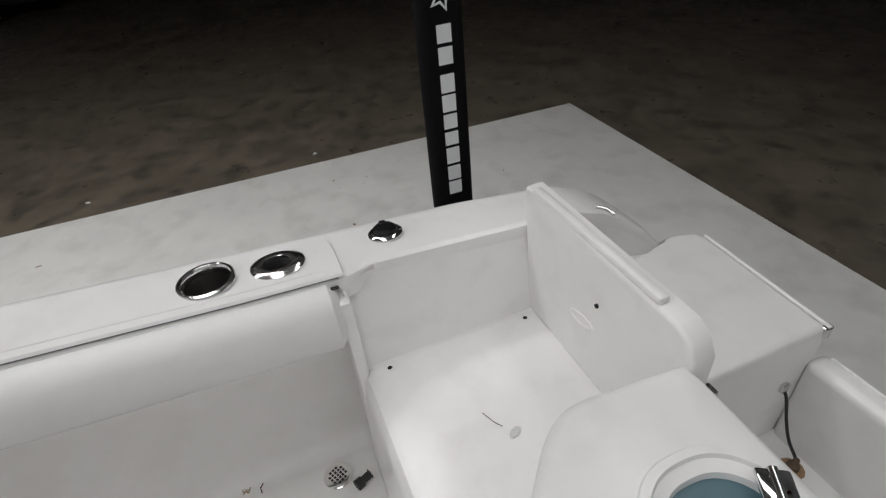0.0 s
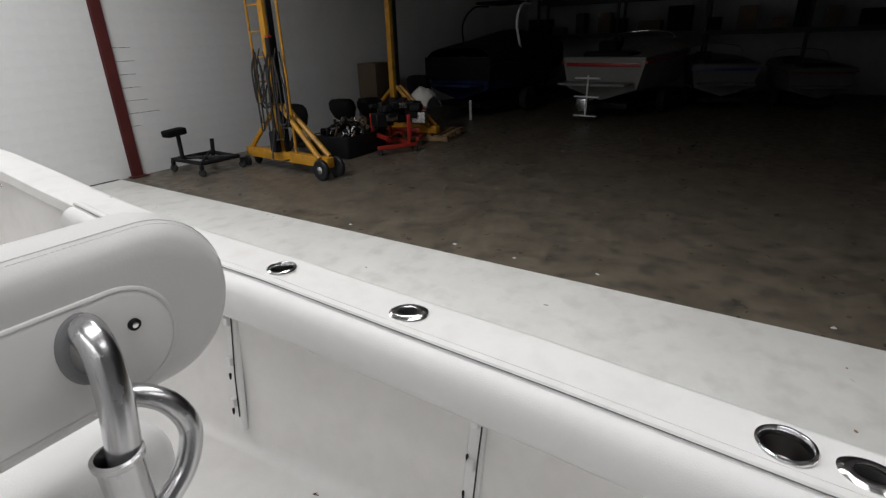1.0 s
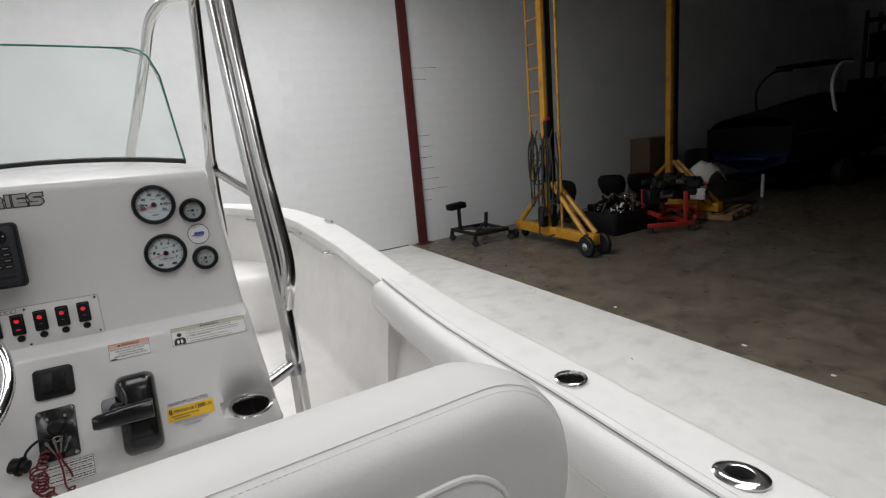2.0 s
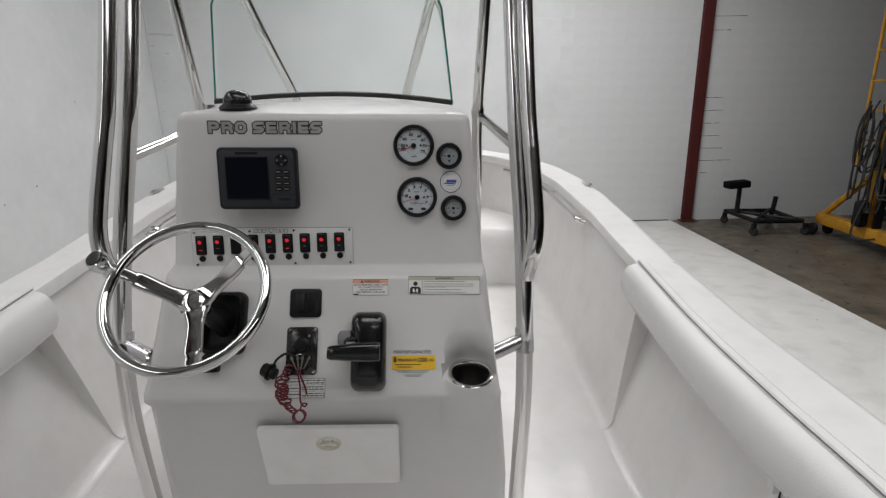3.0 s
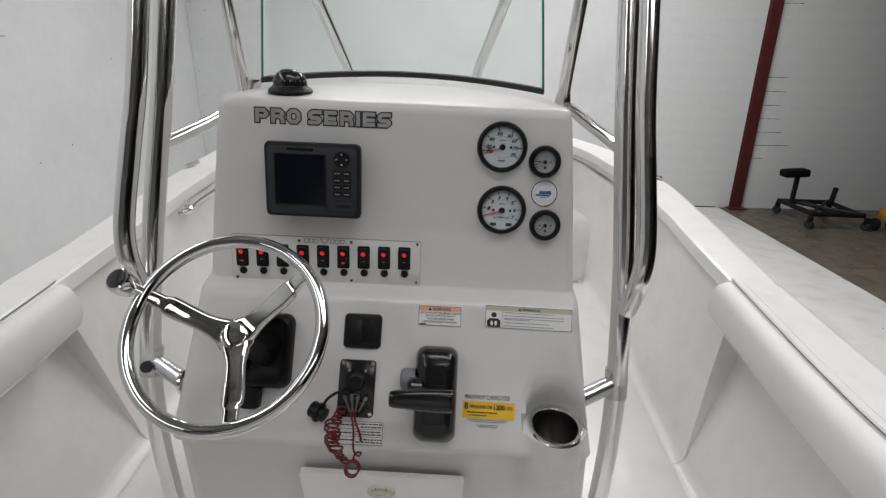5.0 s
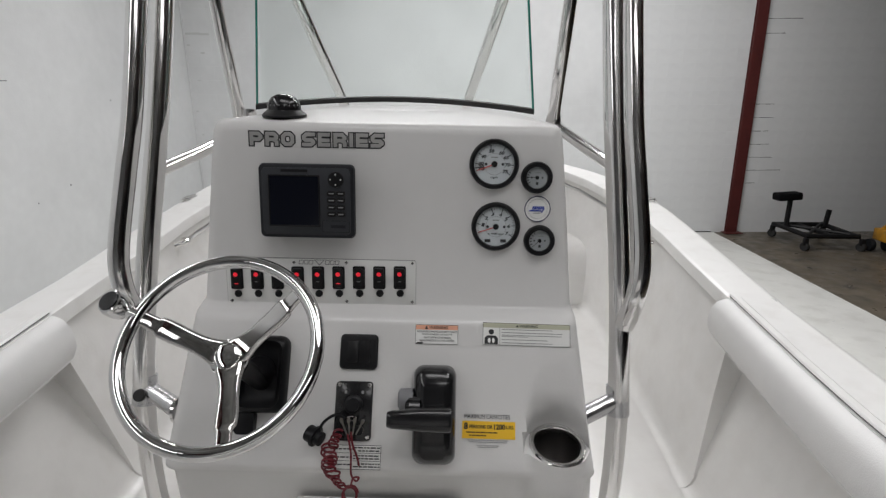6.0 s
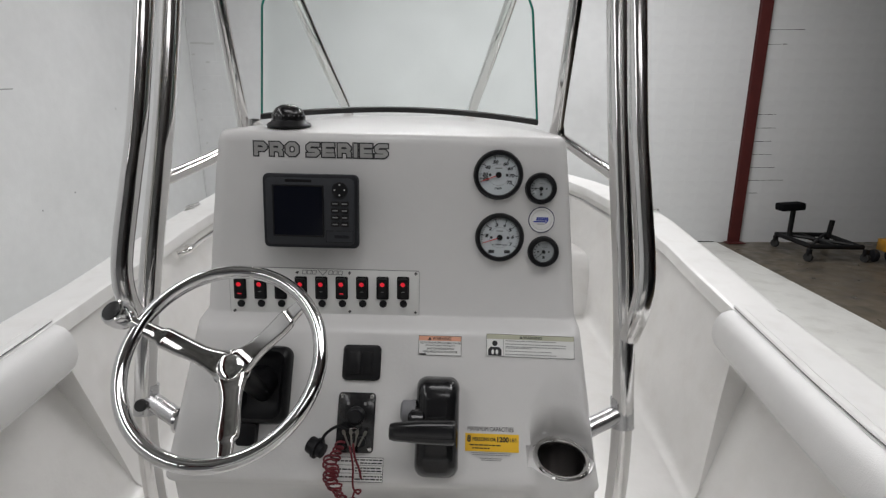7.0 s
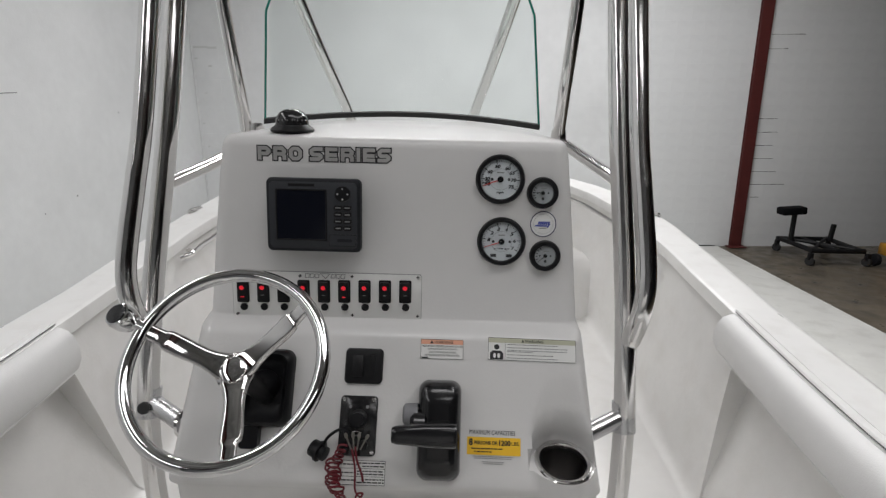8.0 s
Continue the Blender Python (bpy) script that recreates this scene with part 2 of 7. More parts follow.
def letters(name, text, w, h, mat, m, parent=None, depth=0.0004, bold=0.0):
    """Words in the built-in font as one mesh, fitted to w by h about the origin of m."""
    cu = bpy.data.curves.new(name, "FONT")
    cu.body, cu.size, cu.extrude, cu.offset = text, 1.0, 0.0, bold
    cu.resolution_u = 3
    tmp = new(name, cu)
    me = bpy.data.meshes.new_from_object(tmp)
    bpy.data.objects.remove(tmp)
    co = np.array([v.co[:] for v in me.vertices])
    lo, hi = co.min(0), co.max(0)
    c = (lo + hi) / 2
    k = (w / max(1e-6, hi[0] - lo[0]), h / max(1e-6, hi[1] - lo[1]))
    me.transform(m @ Matrix.Translation((0, 0, depth)) @ Matrix.Diagonal((k[0], k[1], 1, 1)) @ Matrix.Translation((-c[0], -c[1], 0)))
    me.materials.clear()
    me.materials.append(mat)
    ob = new(name, me)
    if parent is not None:
        ob.parent = parent
    return ob


def settle(p, sx):
    """A point of the starboard side, or its twin to port, where the leaning boat stands a little higher."""
    return Vector(p) if sx > 0 else Vector((-0.95 * p[0], p[1], p[2] + 0.068 * min(1.0, abs(p[0]))))


def mirror_x(bm):
    for v in bm.verts:
        v.co = settle(v.co, -1)
    bmesh.ops.reverse_faces(bm, faces=bm.faces)
    return bm


# ---------------------------------------------------------------- the hall
WALL_Y, WALL_X = 7.19, -3.76
FAR_X, BACK_Y, ROOF_Z = 21.0, -13.0, 5.6
NOOK_X, NOOK_Y = 2.2, -6.2


def hall():
    structure("floor", span(WALL_X - 0.2, FAR_X + 0.2, BACK_Y - 0.2, WALL_Y + 0.2, -0.2, 0.0), CONCRETE, "stained brown concrete warehouse floor")
    pts = [(4.44, WALL_Y - 0.02), (WALL_X + 0.02, WALL_Y - 0.02), (WALL_X + 0.02, -4.45), (4.04, -4.60)]
    bm = bmesh.new()
    add_slab(bm, pts, 0.0005, 0.006)
    structure("painted_floor", bm, PADPAINT, "worn white painted floor area under the boat")
    structure("wall_north", span(WALL_X - 0.2, FAR_X + 0.2, WALL_Y, WALL_Y + 0.2, -0.2, ROOF_Z), WALLPAINT, "white painted concrete block wall")
    part("base_joint", span(WALL_X + 0.02, 4.40, WALL_Y - 0.006, WALL_Y + 0.01, 0.007, 0.018), DARKSTEEL, bpy.data.objects["wall_north"])
    structure("wall_west", span(WALL_X - 0.2, WALL_X, BACK_Y, WALL_Y, -0.2, ROOF_Z), WALLPAINT, "smooth white painted wall")
    # unseen walls close the hall; dark grey puts its shade into their colour
    structure("wall_east", span(FAR_X, FAR_X + 0.2, BACK_Y, WALL_Y, -0.2, ROOF_Z), DARKWALL, "dark far wall of the warehouse")
    structure("wall_south", span(NOOK_X, FAR_X + 0.2, BACK_Y - 0.2, BACK_Y, -0.2, ROOF_Z), DARKWALL, "rear wall in dark grey for the unlit hall")
    # added near the stern, out of view, for the steel pipes to reflect
    structure("wall_rear", span(WALL_X - 0.2, NOOK_X, NOOK_Y - 0.2, NOOK_Y, -0.2, ROOF_Z), DARKWALL, "unseen dark wall added for pipe reflections")
    structure("wall_side", span(NOOK_X - 0.2, NOOK_X, BACK_Y, NOOK_Y - 0.2, -0.2, ROOF_Z), DARKWALL, "unseen dark wall joining the added one")
    # unseen ceiling with added ribs and dark beams, which streak the metal's reflections
    bm = span(WALL_X - 0.2, FAR_X + 0.2, BACK_Y - 0.2, WALL_Y + 0.2, ROOF_Z, ROOF_Z + 0.2)
    for k in range(13):
        add_box(bm, ((WALL_X + FAR_X) / 2, BACK_Y + 0.8 + 1.5 * k, ROOF_Z - 0.1), (FAR_X - WALL_X, 0.09, 0.2))
    beams = bmesh.new()
    for k in range(7):
        add_box(beams, (WALL_X + 1.1 + 3.6 * k, (BACK_Y + WALL_Y) / 2, ROOF_Z - 0.36), (0.24, WALL_Y - BACK_Y, 0.32))
    structure("trim_roof_beams", beams, RUST, "unseen rust red beams added for streaks in reflections")
    structure("ceiling", bm, CEILING, "unseen ceiling in patchy grey for reflections")


hall()
LAMP = (1.0, 0.99, 0.998)
area_lamp("ceiling_lamp", (1.0, 4.1, 5.15), (0.95, 4.5, 0.0), 5.2, 0.6, 305, LAMP, 168)
# set along the port wall to brighten it in the pipes' reflections
area_lamp("ceiling_lamp", (-2.9, -1.4, 4.8), (-2.9, -1.4, 0.0), 0.5, 6.4, 72, LAMP, 150)
area_lamp("ceiling_lamp", (2.9, 0.1, 4.8), (2.9, 0.1, 0.0), 0.5, 3.2, 56, LAMP, 114)
# added aft to brighten the console's upright faces
area_lamp("ceiling_lamp", (1.7, -3.8, 4.8), (1.7, -3.8, 0.0), 3.0, 0.5, 24, LAMP, 150)
# added fill over the stern, deck and lower console, with no lamp known there
area_lamp("ceiling_lamp", (0.7, -1.45, 4.8), (0.7, -1.45, 0.0), 3.0, 1.0, 37, LAMP, 150)


# ---------------------------------------------------------------- the boat
DECK = 0.83


def table(y, ys, vs):
    return float(np.interp(y, ys, vs))


def sheer(y):
    return table(y, [-2.8, -2.4, -1.85, -1.0, -0.57, 0.51, 1.58, 3.0], [1.24, 1.262, 1.293, 1.362, 1.400, 1.456, 1.567, 1.72])


def deck(y):
    """The cockpit sole rises towards the bow."""
    return DECK + 0.05 * y


def half_out(y):
    return table(y, [-2.6, -2.3, -1.9, -1.3, -0.7, 0.0, 0.5, 1.0, 1.4, 1.7, 2.0, 2.2, 2.4, 2.6, 2.75, 2.86, 2.92],
                 [1.14, 1.168, 1.175, 1.172, 1.145, 1.135, 1.162, 1.185, 1.195, 1.18, 1.12, 1.04, 0.92, 0.72, 0.49, 0.24, 0.001])


def half_in(y):
    inner = table(y, [-2.6, -2.04, -2.02, -1.4, -0.85, -0.35, -0.1, 0.1, 0.3, 0.5, 0.8, 1.1, 1.3], [1.0, 1.012, 0.986, 0.980, 0.963, 0.950, 0.951, 0.962, 0.980, 0.998, 1.005, 1.018, 1.01])
    return inner if y <= 1.3 else max(0.0, min(inner, half_out(y) - 0.185) - max(0, y - 2.3) * 0.2)


def stations(a, b, n):
    return [a + (b - a) * i / (n - 1) for i in range(n)]


CUPS = [(1.070, -1.792, 0.043), (1.068, -1.915, 0.023), (1.050, -0.990, 0.023), (1.034, -0.570, 0.036)]


def dense(a, b, n):
    """Stations along the boat, close together where fittings pierce the gunwale."""
    ys = set(round(y, 5) for y in stations(a, b, n))
    for _, y, r in CUPS:
        ys |= set(round(y + q, 5) for q in stations(-r - 0.012, r + 0.012, 22) if a < y + q < b)
    return sorted(ys)


def pierce(bm):
    """Opens the holes for cup and rod holders in an upper surface."""
    dead = []
    bm.normal_update()
    for f in bm.faces:
        c = f.calc_center_median()
        if abs(f.normal.z) > 0.6 and any(((c.x - x) / (1.1 if r < 0.03 else 1)) ** 2 + ((c.y - y) / (1.35 if r < 0.03 else 1)) ** 2 < r * r for x, y, r in CUPS):
            dead.append(f)
    bmesh.ops.delete(bm, geom=dead, context="FACES")
    return bm


def wavy(y0, y1, n, row):
    return loft([row(y) for y in stations(y0, y1, n)])


boat = thing("boat", "white fibreglass centre console fishing boat standing on a trailer", "boat")


def hull():
    def outer(y):
        a = min(1.0, max(0.0, (-2.47 - y) / 0.30))
        o, z = half_out(y) - 0.14 * a * a, sheer(y) - 0.30 * (1 - math.sqrt(1 - a * a))
        k = max(0.0, 1 - max(0, y - 0.8) / 2.2)
        keel = 0.30 + 0.75 * (1 - k) ** 2
        chine = 0.62 + 0.35 * (1 - k)
        return [(o - 0.035, y, z - 0.075), (o + 0.004, y, z - 0.085), (o - 0.01, y, z - 0.13), (o * 0.97, y, z - 0.4), (o * 0.9 * (0.55 + 0.45 * k), y, chine), (0.0, y, keel)]
    for sx in (1, -1):
        bm = wavy(-2.75, 2.92, 70, outer)
        if sx < 0:
            mirror_x(bm)
        part("hull", bm, GELCOAT, boat)

    def cap(y):
        o, i, z = half_out(y), half_in(y), sheer(y)
        w = o - i
        r = min(0.035, w * 0.4)
        pts = [(o, y, z - 0.09), (o, y, z - r)]
        for k in range(1, 6):
            a = radians(90 * k / 5)
            pts.append((o - r + r * math.cos(a), y, z - r + r * math.sin(a)))
        pts += [(o - r - (w - r - 0.012) * k / 26, y, z + 0.0015 * math.sin(math.pi * k / 26)) for k in range(1, 26)]
        pts += [(i + 0.012, y, z), (i + 0.003, y, z - 0.004), (i, y, z - 0.014), (i + 0.004, y, z - 0.05), (i + 0.04, y, z - 0.055)]
        return pts
    for sx in (1, -1):
        bm = pierce(loft([cap(y) for y in dense(-2.47, 2.915, 110)]))
        if sx < 0:
            mirror_x(bm)
        part("gunwale", bm, GELCOAT, boat, "smooth white gelcoat gunwale cap")

    # rounded quarter at the stern
    for sx in (1, -1):
        rows = []
        for k in range(9):
            a = k / 8
            y = -2.47 - 0.30 * math.sin(a * math.pi / 2)
            drop = 0.30 * (1 - math.cos(a * math.pi / 2))
            rows.append([(q[0] - 0.14 * a * a, y, q[2] - drop) for q in cap(-2.47)])
        bm = loft(rows)
        if sx < 0:
            mirror_x(bm)
        part("stern_quarter", bm, GELCOAT, boat, "rounded white stern corner")
        bm = loft([[(r[-4][0] + 0.004, r[-4][1], r[-4][2] - 0.004), (r[-4][0] - 0.012, r[-4][1], (r[-4][2] + 1.02) / 2), (r[-4][0] - 0.03, r[-4][1], 0.95)] for r in rows])
        if sx < 0:
            mirror_x(bm)
        part("quarter_cheek", bm, GELCOAT, boat)


def side_foot(y, inset):
    """Half width of the cockpit side where it meets the deck."""
    return half_in(y) + (table(y, [-1.8, -1.2, 0.34], [0.088, 0.02, -0.068]) if inset else -0.075)


def side_x(y, z):
    top, foot = half_in(y) + 0.02 + 0.10, side_foot(y, 0.10)
    return foot + (top - foot) * (z - deck(y) - 0.06) / (sheer(y) - 0.09 - deck(y) - 0.06)


def liner():
    # deck
    bm = bmesh.new()
    ys = stations(-2.1, 2.6, 60)
    row = [[settle((half_in(y) + 0.05 * (y < 1), y, deck(y)), -1), (0.0, y, deck(y)), (half_in(y) + 0.05 * (y < 1), y, deck(y))] for y in ys]
    part("cockpit_deck", loft(row), LINER, boat, "off-white moulded cockpit deck")

    def side(y, inset):
        i, z = half_in(y), sheer(y)
        t, b = i + 0.02 + inset, side_foot(y, inset)
        pts = [(i + 0.05 + inset, y, z - 0.05), (t, y, z - 0.09), (t * 0.5 + b * 0.5, y, (sheer(y) + deck(y)) / 2), (b, y, deck(y) + 0.06)]
        for k in range(1, 5):
            a = radians(90 * k / 4)
            pts.append((b - 0.05 + 0.05 * math.cos(a), y, deck(y) + 0.055 - 0.054 * math.sin(a)))
        pts.append((b - 0.055, y, deck(y) + 0.0012))
        return pts
    for sx in (1, -1):
        END_T, END_B = (0.50, 0.38) if sx > 0 else (0.27, 0.36)          # forward end of the side recess
        bm = wavy(-2.0, max(END_T, END_B) + 0.02, 40, lambda y: side(y, 0.10))
        if sx < 0:
            mirror_x(bm)
        part("side_liner", bm, LINER, boat, "recessed off-white cockpit side below the coaming")
        # forward part, flush with the coaming; its aft edge slants
        rows = []
        for y in stations(0, 1, 46):
            row = []
            for q in range(9):
                base = side(0.4, 0.0)[q]
                frac = min(1.0, max(0.0, (1.42 - base[2]) / 0.56))
                y0 = END_T + (END_B - END_T) * frac
                yy = y0 + (2.5 - y0) * y
                row.append(side(yy, 0.0)[q])
            rows.append(row)
        first = rows[0]
        back = [(x + 0.014 + 0.10 * min(1.0, max(0.0, (z - deck(y) - 0.05) / 0.42)), y - 0.004, z) for x, y, z in first]
        edge = [(x + 0.012, y - 0.003, z) for x, y, z in first]
        bm = loft([back, edge, *rows])
        if sx < 0:
            mirror_x(bm)
        part("bow_side_liner", bm, LINER, boat, "off-white moulded side of the bow")

    # casting deck in the bow: a low step, then the raised deck behind it
    rows = []
    for dy, dz in ((0, 0.0), (0.03, 0.10), (0.06, 0.20), (0.09, 0.27), (0.13, 0.31), (0.19, 0.328), (0.30, 0.334), (0.55, 0.336), (0.87, 0.336)):
        y = 1.75 + dy
        rows.append([settle((abs(u) * (half_in(y) + 0.015), y + 0.10 * (1 - u * u) * (0.87 - dy), deck(y) + dz), 1 if u >= 0 else -1) for u in stations(-1, 1, 25)])
    part("casting_deck", loft(rows), LINER, boat, "raised white bow deck with rounded edge")


def coaming():
    for sx in (1, -1):
        y1 = 0.50 if sx > 0 else 0.255
        def roll(y):
            i, z = half_in(y), sheer(y)
            return [(i + 0.045, y, z - 0.052), (i + 0.03, y, z - 0.012), (i + 0.012, y, z - 0.0045), (i - 0.010, y, z - 0.005), (i - 0.030, y, z - 0.013),
                    (i - 0.046, y, z - 0.032), (i - 0.054, y, z - 0.060), (i - 0.053, y, z - 0.09), (i - 0.040, y, z - 0.120), (i - 0.022, y, z - 0.141), (i - 0.004, y, z - 0.152), (i + 0.075, y, z - 0.156)]
        rows = []
        for y in stations(-1.985, y1, 60):
            rows.append(roll(y))
        def shrink(row, y, f):
            c = Vector((row[0][0] + 0.0, y, row[0][2] - 0.03))
            return [tuple(c + Vector((f * (p[0] - c.x), 0, f * (p[2] - c.z)))) for p in row]
        ends = [(0.0, 0.55), (0.004, 0.74), (0.012, 0.89), (0.022, 0.97)]
        r0 = [[(x, -1.985 - 0.022 + d, z) for x, _, z in shrink(rows[0], -1.985, f)] for d, f in ends]
        r1 = [[(x, y1 + 0.022 - d, z) for x, _, z in shrink(rows[-1], y1, f)] for d, f in ends][::-1]
        bm = loft([*r0, *rows, *r1], ring=True, ends=True)
        if sx < 0:
            mirror_x(bm)
        part("coaming_bolster", bm, VINYL, boat, "white padded vinyl coaming bolster")
        # seam welt along the bolster's lower third
        bm = tube([(half_in(y) - 0.0415, y, sheer(y) - 0.1215) for y in stations(-1.94, y1 - 0.01, 60)], 0.0011, 6)
        if sx < 0:
            mirror_x(bm)
        part("piping", bm, VINYL, boat)
        # raised inlay on the cap with rounded corners
        ya, yb = -2.02, y1 + 0.012
        out = []
        n = 60
        for y in sorted(set(dense(ya, yb, n)) | set(stations(ya, ya + 0.045, 9)) | set(stations(yb - 0.045, yb, 9))):
            d = min(y - ya, yb - y)
            r = 0.045
            cut = r - math.sqrt(max(0, r * r - (r - min(d, r)) ** 2))
            xa, xb = half_in(y) + 0.012, half_out(y) - 0.042 - cut
            out.append([(half_in(y) + 0.008, y, sheer(y) + 0.0025), *[(xa + (xb - xa) * q / 24, y, sheer(y) + 0.0065 + 0.001 * math.sin(math.pi * q / 24)) for q in range(25)], (half_out(y) - 0.038 - cut, y, sheer(y) + 0.0015)])
        bm = loft(out)
        bm.normal_update()
        pierce(bm)
        if sx < 0:
            mirror_x(bm)
        part("coaming_inlay", bm, GELCOAT, boat, "raised white inlay panel on the gunwale")
        def corner(y, step):
            return [(half_out(y) - 0.038 - 0.045 + 0.045 * math.sin(radians(q)), y + step * 0.045 * (1 - math.cos(radians(q))), sheer(y) + 0.0018) for q in (0, 18, 36, 54, 72, 90)]
        edge = [(half_in(ya) + 0.02, ya, sheer(ya) + 0.0018), *corner(ya, 1)] + [(half_out(y) - 0.038, y, sheer(y) + 0.0018) for y in stations(ya + 0.06, yb - 0.06, 60)] + [*corner(yb, -1)[::-1], (half_in(yb) + 0.02, yb, sheer(yb) + 0.0018)]
        bm = tube(edge, 0.0014, 6)
        if sx < 0:
            mirror_x(bm)
        part("inlay_edge", bm, PANELRIM, boat, "fine grey joint round the inlay")
        bm = tube([(half_in(y) + 0.006, y, sheer(y) + 0.0022) for y in stations(ya + 0.01, yb - 0.01, 60)], 0.0012, 6)
        if sx < 0:
            mirror_x(bm)
        part("seam", bm, SEAMGREY, boat, "grey rubber seam along the coaming")
        bm = tube([(half_in(y) + 0.030, y, sheer(y) + 0.0072) for y in stations(ya + 0.03, yb - 0.03, 60)], 0.0013, 6)
        if sx < 0:
            mirror_x(bm)
        part("inlay_ridge", bm, GELCOAT, boat)


hull()
liner()
coaming()


def cup_ring(parent, at, r, name, rise=0.0):
    m = Matrix.Translation(at)
    bm = lathe([(r, 0.0), (r, 0.003), (r * 0.95, 0.0065), (r * 0.86, 0.0075), (r * 0.8, 0.004), (r * 0.78, -0.004), (r * 0.76, -0.03), (r * 0.74, -0.07), (0.0, -0.07)], 40, m)
    ring = part(name, bm, SATIN, parent, "polished steel cup holder")
    # darker inner skin that puts the cup's shade into its colour
    part("cup_liner", lathe([(r * 0.765, -0.010), (r * 0.735, -0.052), (r * 0.60, -0.055), (r * 0.56, -0.066), (0.0, -0.066)], 36, m), CUPSHADE, ring)
    return ring


def rod_holder(parent, at, rot=0.0):
    m = Matrix.Translation(at) @ pose(0, 0, 0, 0, 0, rot)
    bm = lathe([(0.05, 0.0), (0.049, 0.003), (0.042, 0.007), (0.031, 0.0095), (0.024, 0.008), (0.022, 0.0), (0.021, -0.06)], 36, m, 0.84, 1.04)
    rod = part("rod_holder", bm, SATIN, parent, "flush polished steel rod holder")
    part("rod_tube", lathe([(0.0236, 0.0045), (0.0205, 0.0), (0.0195, -0.056), (0.0, -0.056)], 24, m, 0.84, 1.04), RUBBER, rod)
    for s in (-1, 1):
        part("screw", lathe([(0.0, 0.0088), (0.003, 0.0085), (0.0045, 0.006)], 12, m @ Matrix.Translation((0.0, s * 0.0385, 0))), STEEL, rod)
    return rod


for sx in (1, -1):
    for (x, y, _), name in zip(CUPS, ("cup", "rod", "rod", "cup")):
        at = settle(Vector((x, y, sheer(y) + 0.006)), sx)
        if name == "cup":
            cup_ring(boat, at, 0.052 if y < -1 else 0.043, "gunwale_cup_holder")
        else:
            rod_holder(boat, at, (-6 if y < -1.5 else 24) * sx)


# ---------------------------------------------------------------- console
def upper(x, z, lift=0.0):
    """Pose on the console's upper face: x across, y up the face, z out of it."""
    a = math.degrees(math.atan(0.114))
    return Matrix.Translation((x, -0.0041 + 0.114 * (z - 1.9), z)) @ pose(0, 0, 0, 90 - a, 0, 0) @ Matrix.Translation((0, 0, lift))


def lower(x, z, lift=0.0):
    a = math.degrees(math.atan(0.555))
    return Matrix.Translation((x, 0.0747 + 0.555 * (z - 1.9), z)) @ pose(0, 0, 0, 90 - a, 0, 0) @ Matrix.Translation((0, 0, lift))


# the helm leans with the boat on its trailer
HELM = Matrix.Translation((0.002, -0.049, 1.7035)) @ pose(0, 0, 0, 1.50, 1.37, -0.49) @ Matrix.Translation((0, 0.05, -1.7))
console = thing("helm_console", "white fibreglass helm console with gauges and switches standing on the deck", "console")


def console_body():
    prof = [(-0.06, DECK - 0.04, 0.462), (-0.10, 1.05, 0.452), (-0.135, 1.185, 0.436), (-0.147, 1.23, 0.430), (-0.159, 1.28, 0.424), (-0.175, 1.34, 0.416), (-0.205, 1.372, 0.412), (-0.2095, 1.382, 0.4085), (-0.2085, 1.392, 0.407), (-0.2, 1.405, 0.405)]
    for z in [1.4169, 1.4171, *stations(1.425, 1.62, 24)]:
        prof.append((0.0747 + 0.555 * (z - 1.9), z, 0.404 - (z - 1.41) * 0.1))
    prof += [(-0.0755, 1.629, 0.382), (-0.057, 1.637, 0.380), (-0.0375, 1.642, 0.379), (-0.0332, 1.647, 0.378), (-0.0166, 1.79, 0.364), (-0.002, 1.92, 0.350), (0.005, 1.980, 0.3425), (0.0078, 1.990, 0.340), (0.0135, 1.997, 0.337), (0.023, 2.0005, 0.333)]
    rows = []
    r, n = 0.03, 6
    for y, z, hw in prof:
        row = []
        for k in range(n + 1):
            a = radians(180 + 90 * k / n)
            row.append((-hw + r + r * math.cos(a), y + r + r * math.sin(a), z))
        for x in stations(-hw + r, hw - r, 82)[1:-1]:
            row.append((x, y, z))
        for k in range(n + 1):
            a = radians(270 + 90 * k / n)
            row.append((hw - r + r * math.cos(a), y + r + r * math.sin(a), z))
        # pocket for the cup holder: scooped out above its rim, swelling below it
        out = []
        for x, yy, zz in row:
            rad = 0.059
            h = rad ** 2 - (x - 0.338) ** 2
            if h > 0 and 1.2 < z < 1.6:
                f = math.sqrt(h)
                if z > 1.417:
                    yy += (max(yy, -0.169 + f) - yy) * (1 - 0.62 * min(1.0, max(0.0, (z - 1.43) / 0.08)))
                else:
                    yy += (min(yy, -0.169 - f) - yy) * min(1.0, (z - 1.2) / 0.14) ** 2
            out.append((x, yy, zz))
        front = 0.80 if z < 1.6 else 0.80 - (z - 1.6) * 0.35
        rows.append([(-hw * 0.93, front, z), *out, (hw * 0.93, front, z)])
    top = []
    for f, dz in ((0.25, 0.010), (0.5, 0.016), (0.75, 0.018), (1.0, 0.016)):
        top.append([(x * (1 - f * 0.98), y + (0.40 - y) * f * 0.98, z + dz) for x, y, z in rows[-1]])
    bm = loft([*rows, *top], ring=True, ends=True)
    bm.normal_update()
    dead = [f for f in bm.faces if 1.40 < f.calc_center_median().z < 1.43 and abs(f.normal.z) > 0.5 and max((v.co.x - 0.338) ** 2 + (v.co.y + 0.169) ** 2 for v in f.verts) < 0.074 ** 2 and abs(f.calc_center_median().x - 0.338) < 0.050]
    bmesh.ops.delete(bm, geom=dead, context="FACES")
    return part("console_body", bm, CONSOLE_G, console, "off-white moulded console body", 50)


body = console_body()


